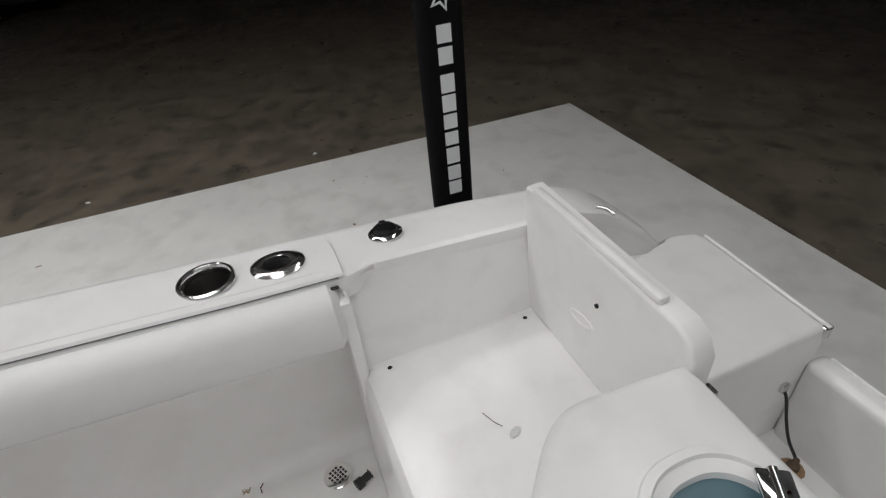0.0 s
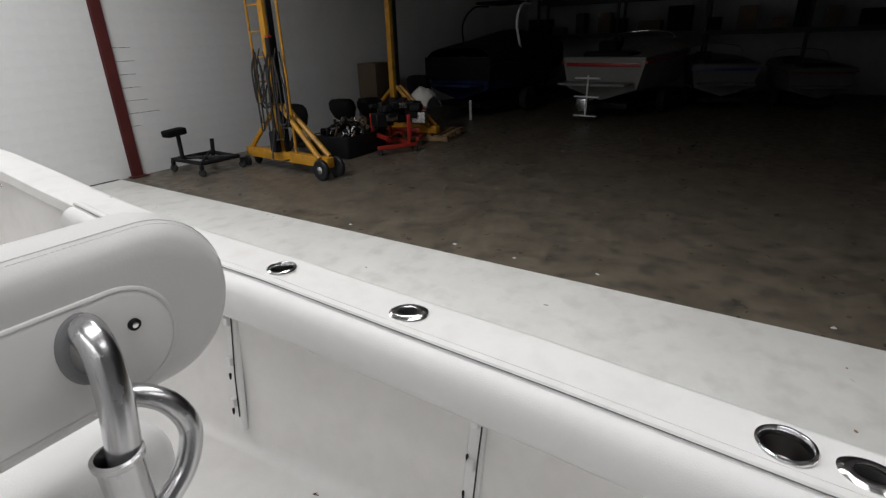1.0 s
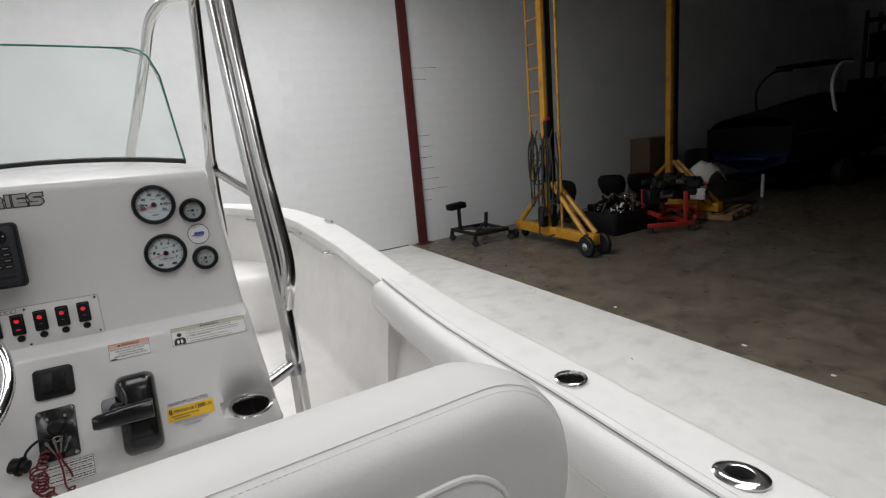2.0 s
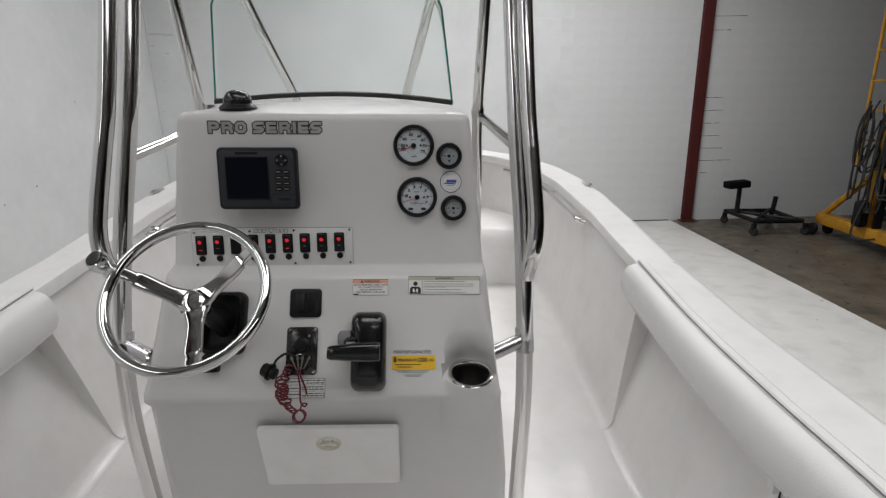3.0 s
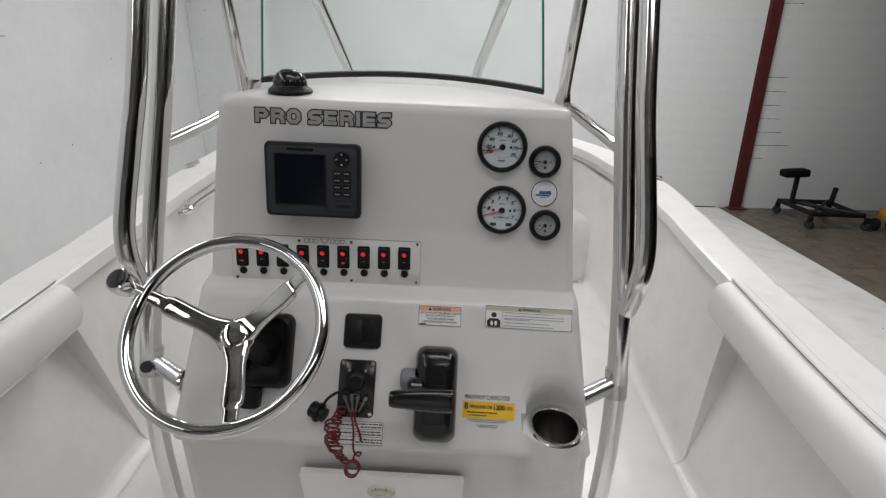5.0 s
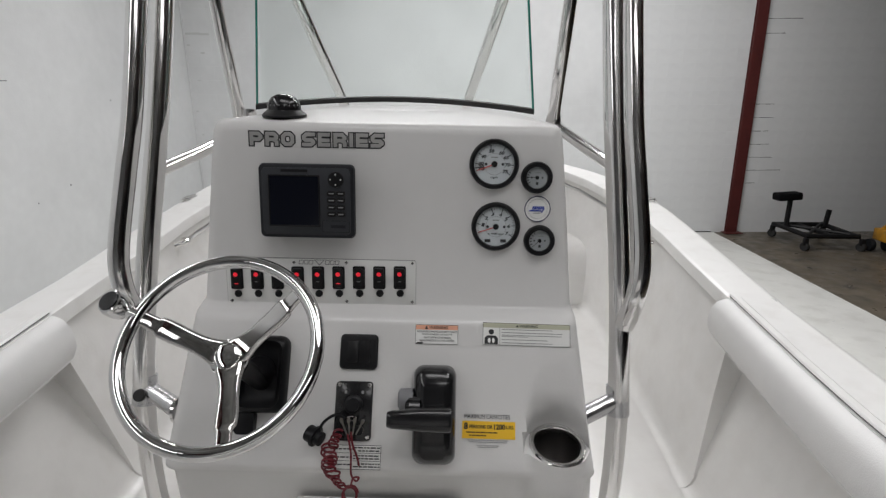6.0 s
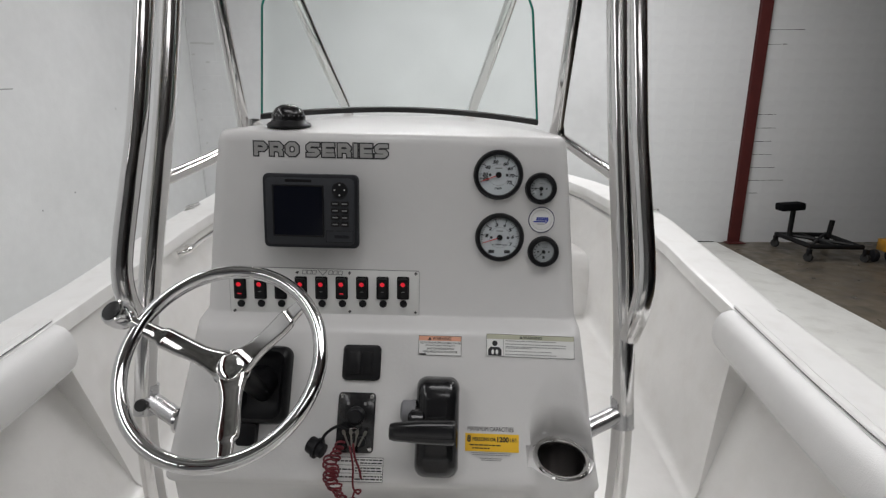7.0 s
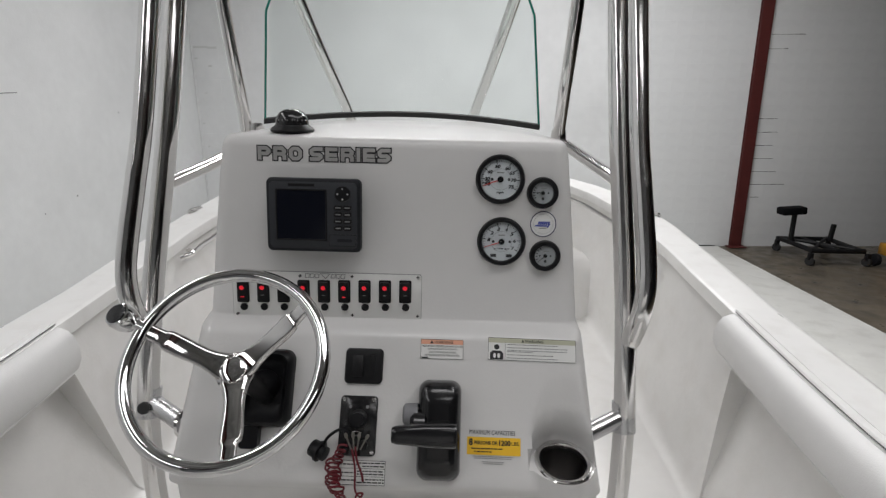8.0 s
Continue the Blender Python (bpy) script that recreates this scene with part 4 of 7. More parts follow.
    for x, y, sx, sy in ((0, h / 2 - 0.0004, w, 0.0009), (0, -h / 2 + 0.0004, w, 0.0009), (-w / 2 + 0.0003, 0, 0.0008, h), (w / 2 - 0.0003, 0, 0.0008, h), (0, 0.0075, w, 0.0007), (0, -0.0065, w, 0.0007)):
        add_box(bm, (x, y, 0.0006), (sx, sy, 0.0006), m=m)
    part("label_border", bm, INK, a)
    for k, (x, y, ww) in enumerate(((0.026, 0.017, 0.05), (0.03, 0.0115, 0.04), (0.026, 0.0028, 0.05), (0.026, -0.0022, 0.05), (-0.02, 0.0, 0.04), (0.03, -0.0115, 0.042), (0.026, -0.0165, 0.05), (-0.02, 0.0145, 0.045), (-0.02, -0.013, 0.045))):
        fine_print(a, m @ Matrix.Translation((x, y, 0.0005)), ww, 0.0023, INK, 40 + k)


labels()


def trim_switch():
    m = lower(-0.045, 1.5745)
    rows = []
    for w, h, z in ((0.072, 0.066, 0.0), (0.072, 0.066, 0.004), (0.068, 0.062, 0.007), (0.058, 0.052, 0.0085)):
        rows.append([m @ Vector((x * (1 + 0.03 * (1 - (y / 0.033) ** 2)), y * (1 + 0.03 * (1 - (x / 0.036) ** 2)), z)) for x, y in rounded(w, h, 0.008)])
    t = part("trim_tab_switch", loft(rows, ring=True, ends=True), BLACK, console, "square black twin rocker switch", 30)
    for s in (-1, 1):
        plate("rocker", 0.0205, 0.041, 0.003, 0.004, BLACK, m @ Matrix.Translation((s * 0.0115, 0, 0.0078)) @ pose(0, 0, 0, 4 * s, 0, 0), t, "", 0.001)


def ignition():
    m = lower(-0.0495, 1.4785)
    p = part("ignition_plate", slab(rounded(0.070, 0.108, 0.007), 0.0, 0.005, m, 0.0015), GLOSSBLACK, console, "glossy black ignition plate with key and stop cord")
    for x in (-0.028, 0.028):
        for y in (-0.047, 0.047):
            part("screw", lathe([(0.0, 0.0078), (0.003, 0.0075), (0.0048, 0.0048)], 14, m @ Matrix.Translation((x, y, 0))), STEEL, p)
    part("key_switch", lathe([(0.0175, 0.005), (0.0172, 0.0115), (0.014, 0.0145), (0.0125, 0.015), (0.012, 0.022), (0.0, 0.0225)], 28, m @ Matrix.Translation((0.0, 0.012, 0))), BLACK, p)
    part("key_ring", tube([(0.009 * math.cos(a), 0.009 * math.sin(a), 0.0) for a in [2 * math.pi * k / 20 for k in range(20)]], 0.0011, 6, True, m @ pose(0.001, -0.012, 0.022, 60, 10, 0)), STEEL, p)
    for k, (x, ang) in enumerate(((-0.014, 24), (-0.004, 8), (0.005, -6), (0.016, -26))):
        bm = bmesh.new()
        mm = m @ pose(x, -0.028, 0.017 + 0.002 * k, 4, 3 * k, ang)
        add_slab(bm, rounded(0.0062, 0.010, 0.003, 3), -0.0008, 0.0008, mm @ Matrix.Translation((0, 0.012, 0)))
        add_slab(bm, [(-0.0014, -0.014), (0.0014, -0.014), (0.0016, 0.008), (-0.0016, 0.008)], -0.0007, 0.0007, mm)
        part("key", bm, KEYMETAL, p, "worn metal key")
    part("stop_switch", lathe([(0.009, 0.005), (0.009, 0.013), (0.006, 0.015), (0.0, 0.015)], 20, m @ Matrix.Translation((0.012, -0.034, 0))), BLACK, p)
    for k, s in enumerate((-0.016, 0.016)):
        plate("key_legend", 0.005, 0.006, 0.001, 0.0004, GREYINK, m @ Matrix.Translation((s, 0.034, 0.005)), p)
    # plug hanging on its strap
    q = m @ pose(-0.071, -0.044, 0.014, 75, 0, 68)
    part("socket_plug", lathe([(0.0, -0.012), (0.0145, -0.012), (0.0155, -0.010), (0.0155, 0.002), (0.019, 0.003), (0.019, 0.008), (0.0135, 0.009), (0.013, 0.019), (0.0, 0.02)], 26, q), BLACK, p, "black rubber plug hanging on a strap")
    part("strap", tube(glide([m @ Vector(v) for v in ((-0.060, -0.046, 0.018), (-0.052, -0.022, 0.026), (-0.03, -0.006, 0.026), (-0.012, -0.012, 0.02))], 6), 0.0028, 8), BLACK, p)
    # coiled red stop cord
    rng = random.Random(4)
    pts = []
    base = [(-0.022, -0.034, 0.022), (-0.030, -0.052, 0.018), (-0.041, -0.070, 0.014), (-0.034, -0.084, 0.014), (-0.040, -0.096, 0.013), (-0.029, -0.110, 0.013), (-0.020, -0.123, 0.014), (-0.006, -0.133, 0.017)]
    spine = glide([Vector(b) for b in base], 16)
    for i, c in enumerate(spine):
        a = i * 0.8
        f = 0.004 + (0.0085 if 22 < i < 84 else 0.004) * (0.8 + 0.4 * rng.random())
        pts.append(m @ (c + Vector((f * math.cos(a), 0.6 * f * math.sin(a), 0.5 * f * math.sin(a) + 0.004))))
    part("stop_cord", tube(glide(pts, 4), 0.0019, 7), REDCORD, p, "dark red coiled stop cord")
    pts = [m @ Vector(v) for v in ((0.0, -0.036, 0.02), (0.004, -0.060, 0.016), (0.012, -0.080, 0.011), (0.0165, -0.097, 0.009))]
    part("stop_cord", tube(glide(pts, 6), 0.0021, 7), REDCORD, p)
    pts = [m @ Vector(v) for v in ((-0.006, -0.04, 0.02), (0.001, -0.075, 0.014), (0.003, -0.110, 0.012), (0.013, -0.122, 0.014), (0.018, -0.116, 0.014), (0.008, -0.117, 0.014), (0.004, -0.130, 0.016))]
    part("stop_cord", tube(glide(pts, 6), 0.0019, 7), REDCORD, p)
    pts = [m @ Vector((0.006 + 0.0125 * math.cos(a), -0.141 + 0.013 * math.sin(a), 0.018 + 0.0006 * k)) for k, a in enumerate([0.5 * k for k in range(38)])]
    part("stop_cord", tube(pts, 0.0019, 7), REDCORD, p)


def throttle():
    m = lower(0.1035, 1.4765)
    t = part("throttle_base", loft([[m @ Vector((x, y, z)) for x, y in rounded(w, h, r)] for w, h, r, z in
                                    ((0.080, 0.178, 0.02, 0.0), (0.081, 0.180, 0.02, 0.006), (0.078, 0.174, 0.022, 0.02), (0.071, 0.164, 0.024, 0.032), (0.056, 0.142, 0.02, 0.039), (0.026, 0.10, 0.01, 0.041))], ring=True, ends=True),
             GLOSSBLACK, console, "glossy black throttle control with horizontal lever", 45)
    part("side_hub", lathe([(0.028, 0.0), (0.028, 0.02), (0.022, 0.027), (0.0, 0.028)], 28, m @ pose(-0.026, 0.008, 0.02, 0, -90, 0)), GLOSSBLACK, t)
    part("pivot_cover", lathe([(0.021, 0.0), (0.020, 0.024), (0.014, 0.028), (0.0, 0.029)], 24, m @ pose(-0.040, 0.026, 0.016, 0, -90, 0)), BOOT, t, "grey pivot cover")
    part("lever_arm", loft([[m @ Vector((x - 0.022, y - 0.002 + 0.002 * k / 4, 0.02 + 0.014 * k)) for x, y in rounded(0.018, 0.036 - 0.002 * k, 0.006, 3)] for k in range(5)], ring=True, ends=True), GLOSSBLACK, t)
    rows = []
    for x, w, h, dy in ((-0.100, 0.006, 0.016, 0), (-0.098, 0.022, 0.026, 0), (-0.090, 0.027, 0.031, 0), (-0.07, 0.029, 0.034, 0.0005), (-0.04, 0.033, 0.040, 0.001), (-0.01, 0.034, 0.042, 0.001), (0.010, 0.034, 0.042, 0.001), (0.014, 0.031, 0.038, 0.001)):
        rows.append([m @ Vector((x + 0.017, a - 0.004 + dy, 0.075 + b)) for a, b in rounded(h, w, min(w, h) * 0.35, 4)])
    part("lever_grip", loft(rows, ring=True, ends=True), GLOSSBLACK, t, "rounded glossy black lever grip", 45)


trim_switch()
ignition()
throttle()


def console_cup():
    m = pose(0.3395, -0.168, 1.4172, 3, 0, 0)
    c = part("cup_holder", lathe([(0.0535, 0.0), (0.0535, 0.002), (0.0515, 0.0046), (0.0480, 0.0052), (0.0445, 0.0036), (0.0425, -0.001), (0.041, -0.03), (0.040, -0.078), (0.0, -0.078)], 48, m, 1.0, 1.12), STEEL, console, "stainless steel drink holder")
    # inside of the drink holder, coloured darker for the shade in it
    part("cup_liner", lathe([(0.0418, -0.006), (0.0402, -0.030), (0.0395, -0.074), (0.0, -0.074)], 40, m, 1.0, 1.12), CUPSHADE, c)
    circle = [(math.cos(radians(7.5 * q)), math.sin(radians(7.5 * q))) for q in range(48)]
    part("cup_ledge", loft([[(0.3395 + 0.043 * u, -0.168 + 0.048 * v, 1.4168) for u, v in circle], [(0.338 + 0.058 * u, -0.169 + 0.058 * v, 1.4166) for u, v in circle]], ring=True), CONSOLE_G, console)
    part("rim_bead", tube([m @ Vector((0.0505 * math.cos(radians(q * 10)), 0.0566 * math.sin(radians(q * 10)), 0.0042)) for q in range(36)], 0.0022, 8, True), STEEL, c)


def console_door():
    a = math.degrees(math.atan(0.075 / 0.29))
    m = Matrix.Translation((0.000, -0.1425, 1.1865)) @ pose(0, 0, 0, 90 + a, 0, 0) @ pose(0, 0, 0, 0, 0, -0.6)
    d = part("locker_door", slab(rounded(0.335, 0.212, 0.006), 0.0, 0.012, m @ Matrix.Translation((0, 0, 0.004)), 0.003), GELCOAT, console, "white locker door with a small latch")
    at = m @ Matrix.Translation((-0.002, 0.054, 0.016))
    part("latch", lathe([(0.030, 0.0), (0.030, 0.004), (0.027, 0.0065), (0.024, 0.0055), (0.021, 0.003), (0.0, 0.003)], 36, at, 1.0, 0.72), LATCH, d, "oval cream latch")
    lens = [(0.019 * math.cos(radians(q)), 0.0065 * math.sin(radians(q))) for q in range(0, 360, 15)]
    part("latch_grip", slab(lens, 0.003, 0.0095, at @ Matrix.Translation((0, 0.001, 0)), 0.002), LATCH, d)
    part("latch_slot", slab([(0.012, 0.0015), (-0.012, 0.0015), (-0.009, -0.002), (0.009, -0.002)], 0.0095, 0.0101, at), OLIVE, d)
    for s in (-1, 1):
        part("latch_mark", box((0, 0, 0), (0.0012, 0.008, 0.0006), m=m @ Matrix.Translation((-0.002 + s * 0.011, 0.0705, 0.0222))), INK, d)


console_cup()
console_door()


def compass():
    c = thing("compass", "small black dome compass on the console top", "compass", (-0.214, 0.074, 2.0055))
    part("base", lathe([(0.0, 0.0), (0.043, 0.0), (0.044, 0.004), (0.041, 0.008), (0.036, 0.011), (0.034, 0.014), (0.0, 0.014)], 40), BLACK, c)
    part("dome", lathe([(0.0335, 0.013), (0.033, 0.02), (0.030, 0.03), (0.024, 0.038), (0.014, 0.0435), (0.0, 0.045)], 36), GLOSSBLACK, c, "dark glossy dome")
    bm = bmesh.new()
    for k in range(9):
        a = radians(200 + 140 * k / 8)
        add_box(bm, (0.0325 * math.cos(a), 0.0325 * math.sin(a), 0.0235), (0.0012, 0.002, 0.003), m=None)
    part("dial_marks", bm, GREYINK, c)


compass()


# ---------------------------------------------------------------- windscreen
def windscreen():
    w = thing("windscreen", "clear curved acrylic windscreen on the console top", "windscreen")

    def base(u):
        k = 1 - u * u
        return Vector((-0.004 + 0.314 * u, 0.207 + 0.11 * k, 2.017 + 0.019 * k))

    def at(u, h):
        top = 0.295
        p = base(u)
        return Vector((p.x * (1 - 0.13 * h), p.y - 0.05 * h, p.z + top * h))
    n, mrows = 40, 14
    def edge_h(u):
        r = 0.16
        d = 1 - abs(u)
        return 1.0 if d > r else 1.0 - 0.22 * (1 - math.sqrt(max(0, 1 - ((r - d) / r) ** 2)))
    front = [[at(u, h * edge_h(u)) for u in stations(-1, 1, n)] for h in stations(0, 1, mrows)]
    back = [[p + Vector((0, 0.005, 0)) for p in row] for row in front]
    ring = []
    for a, b in zip(front, back):
        ring.append([*a, *b[::-1]])
    pane = part("pane", loft(ring, ring=True, ends=True), GLASS, w, "clear acrylic pane with a greenish edge", 60)
    pane.visible_shadow = False
    rim = [at(-1, h * edge_h(-1)) for h in stations(0, 1, 12)] + [at(u, edge_h(u)) for u in stations(-1, 1, 40)][1:-1] + [at(1, h * edge_h(1)) for h in stations(1, 0, 12)]
    part("pane_edge", tube([p + Vector((0, 0.0025, 0)) for p in rim], 0.0026, 6), GLASSEDGE, w, "green tinted polished edge")
    g = [base(u) for u in stations(-1, 1, 40)]
    rows = [[p + Vector((0, -0.007, -0.004)), p + Vector((0, -0.006, 0.007)), p + Vector((0, 0.0, 0.010)), p + Vector((0, 0.011, 0.009)), p + Vector((0, 0.014, -0.004))] for p in g]
    part("gasket", loft(rows, ring=True, ends=True), RUBBER, w, "black rubber gasket strip")


windscreen()


# ---------------------------------------------------------------- tower of pipes
def tower():
    t = thing("pipe_tower", "polished steel pipe frame bolted beside the helm console", "pipe frame")
    for sx in (1, -1):
        dx = 0.0 if sx > 0 else 0.028
        f = lambda x, y, z: (sx * (x + dx), y, z)
        a = glide([f(0.49, -0.032, DECK - 0.012), f(0.49, -0.057, 1.07), f(0.49, -0.068, 1.25), f(0.488, -0.060, 1.40), f(0.486, -0.038, 1.51), f(0.481, 0.015, 1.7), f(0.463, 0.125, 2.05), f(0.45, 0.235, 2.45), f(0.44, 0.33, 2.85)], 8)
        leg = part("leg", tube(a, 0.0215, 20), STEEL, t, "polished upright pipe")
        part("foot_flange", lathe([(0.05, 0.0), (0.05, 0.006), (0.03, 0.01), (0.02, 0.02)], 28, Matrix.Translation(f(0.49, -0.032, DECK - 0.012))), STEEL, leg)
        b = glide([f(0.4845, -0.038, 1.606), f(0.487, -0.045, 1.63), f(0.4945, -0.051, 1.672), f(0.501, -0.043, 1.725), f(0.5015, -0.020, 1.79), f(0.494, 0.018, 1.90), f(0.485, 0.068, 2.05), f(0.472, 0.178, 2.45), f(0.462, 0.273, 2.85)], 8)
        part("outer_leg", tube(b, [0.012, 0.0165, 0.019] + [0.0195] * (len(b) - 3), 18), STEEL, t, "polished outer pipe bending into the leg")
        dz = -0.022 if sx > 0 else -0.048
        part("top_brace", tube([f(0.470, 0.078, 1.935 + dz), f(0.447, 0.25, 1.959 + dz), f(0.420, 0.462, 1.983 + dz * 0.7)], 0.0145, 14), STEEL, t)
        part("front_leg", tube(glide([f(0.455, 0.78, DECK - 0.02), f(0.415 + dx, 0.52, 1.7), f(0.404 + dx, 0.46, 1.98), f(0.412 + dx, 0.385, 2.33), f(0.42 + dx, 0.33, 2.85)], 8), 0.0165, 16), STEEL, t)
        part("inner_leg", tube(glide([f(0.152, 0.655, 1.94), f(0.178, 0.593, 2.045), f(0.219, 0.508, 2.178), f(0.264, 0.412, 2.332), f(0.281, 0.374, 2.397), f(0.299, 0.345, 2.434), f(0.333, 0.305, 2.462), f(0.385, 0.262, 2.474), f(0.448, 0.236, 2.476)], 8), 0.0145, 14), STEEL, t)
        part("side_brace", tube([f(0.487, -0.048, 1.445), f(0.39, -0.10, 1.428)], 0.0185, 16), ALU, t)
        part("brace_tee", tube([f(0.488, -0.060, 1.415), f(0.486, -0.043, 1.475)], 0.0235, 16), ALU, t)
        part("brace_pad", lathe([(0.026, 0.0), (0.026, 0.006), (0.015, 0.008)], 24, Matrix.Translation(f(0.393, -0.098, 1.428)) @ pose(0, 0, 0, 0, 90 * sx, 0)), STEEL, t)
        part("top_rail", tube([f(0.44, 0.33, 2.85), f(0.40, 0.33, 2.85)], 0.0165, 14), STEEL, t)
        part("joint", lathe([(0.0, -0.02), (0.019, -0.018), (0.021, 0.0), (0.019, 0.018), (0.0, 0.02)], 20, Matrix.Translation(f(0.405, 0.462, 1.985))), STEEL, t)
        if sx < 0:
            m = Matrix.Translation(f(0.484, -0.052, 1.432)) @ pose(0, 0, 0, 62, 0, 0)
            part("stub", tube([m @ Vector((0, 0, -0.01)), m @ Vector((0, 0, 0.03))], 0.0125, 14), STEEL, t)
            part("end_plug", lathe([(0.0, 0.034), (0.011, 0.034), (0.0125, 0.031), (0.0125, 0.026)], 20, m), RUBBER, t, "black rubber end plug")
    part("cross_rail", tube([(-0.468, 0.33, 2.85), (0.44, 0.33, 2.85)], 0.0165, 14), STEEL, t)
    t.matrix_world = HELM


tower()


# ---------------------------------------------------------------- steering wheel
def steering_wheel():
    s = thing("steering_wheel", "polished stainless steering wheel with three spokes and a knob", "steering wheel")
    m = Matrix.Translation((-0.2275, -0.293, 1.674)) @ pose(0, 0, 0, 45.5, 0, 0)
    R = 0.1515
    part("rim", tube([(R * math.cos(a), R * math.sin(a), 0) for a in [2 * math.pi * k / 72 for k in range(72)]], 0.0112, 16, True, m), CHROME, s, "round polished rim")
    hm = m @ Matrix.Translation((0, 0, -0.0235))
    hub = part("hub", lathe([(0.0, -0.055), (0.019, -0.055), (0.022, -0.05), (0.022, -0.03), (0.030, -0.026), (0.031, -0.018), (0.0235, -0.0135), (0.0215, -0.0115), (0.0185, -0.0105), (0.010, -0.0096), (0.0, -0.0093)], 36, hm), CHROME, s)
    part("hub_ring", tube([(0.0205 * math.cos(radians(10 * q)), 0.0205 * math.sin(radians(10 * q)), -0.0112) for q in range(36)], 0.0013, 8, True, hm), STEEL, hub)
    for deg in (160, 41.5, 284):
        rows = []
        for d, w, z, th in ((0.004, 0.046, -0.0440, 0.016), (0.018, 0.047, -0.0435, 0.016), (0.028, 0.042, -0.0425, 0.016), (0.038, 0.0365, -0.0400, 0.016), (0.052, 0.0325, -0.0365, 0.0155), (0.072, 0.0325, -0.0305, 0.015),
                            (0.094, 0.0345, -0.0235, 0.0145), (0.110, 0.0345, -0.0165, 0.014), (0.1165, 0.032, -0.0135, 0.0135), (0.1185, 0.026, -0.0125, 0.012), (0.128, 0.0245, -0.008, 0.0115), (0.147, 0.0235, 0.0, 0.0105)):
            rows.append([m @ pose(0, 0, 0, 0, 0, deg) @ Vector((d, y, z + q)) for y, q in rounded(w, th, th * 0.47, 6)])
        part("spoke", loft(rows, ring=True, ends=True), CAST, s, "broad polished spoke", 50)
    k = m @ pose(0, 0, 0, 0, 0, 159.5) @ Matrix.Translation((R + 0.013, 0.0, 0.004))
    part("knob_arm", tube([m @ pose(0, 0, 0, 0, 0, 159.5) @ Vector((R - 0.004, 0, 0.004)), k @ Vector((0.012, 0, 0.002))], 0.009, 14), CHROME, s)
    kk = k @ pose(0.018, 0, -0.004, 0, 12, 0)
    knob = part("knob", lathe([(0.0, -0.012), (0.012, -0.012), (0.018, -0.004), (0.021, 0.008), (0.021, 0.022), (0.019, 0.028), (0.0165, 0.029)], 32, kk), CHROME, s, "chrome spinner knob with black cap")
    part("knob_cap", lathe([(0.0168, 0.0285), (0.015, 0.031), (0.0, 0.032)], 28, kk), GLOSSBLACK, knob)
    part("column", tube([m @ Vector((0, 0, -0.05)), m @ Vector((0, 0, -0.215))], 0.017, 18), BLACK, s)
    # black tilt housing on the console
    q = lower(-0.227, 1.535)
    h = part("tilt_housing", loft([[q @ Vector((x, y, z)) for x, y in rounded(w, hh, r)] for w, hh, r, z in ((0.098, 0.144, 0.02, 0.0), (0.098, 0.144, 0.02, 0.012), (0.092, 0.137, 0.022, 0.024), (0.082, 0.124, 0.02, 0.028), (0.072, 0.110, 0.018, 0.02), (0.06, 0.09, 0.018, 0.012))], ring=True, ends=True), BLACK, s, "black plastic wheel tilt housing", 40)
    part("tilt_boot", lathe([(0.030, 0.01), (0.026, 0.03), (0.021, 0.05), (0.018, 0.07)], 28, q @ Matrix.Translation((-0.004, 0.004, 0))), BLACK, h)
    part("tilt_lever", slab(rounded(0.036, 0.04, 0.006), 0.0, 0.018, q @ Matrix.Translation((-0.022, -0.09, 0.004)), 0.003), BLACK, h)


steering_wheel()
for ob in ("helm_console", "fishfinder", "compass", "windscreen", "steering_wheel"):
    bpy.data.objects[ob].matrix_world = HELM @ Matrix.Translation(bpy.data.objects[ob].location)


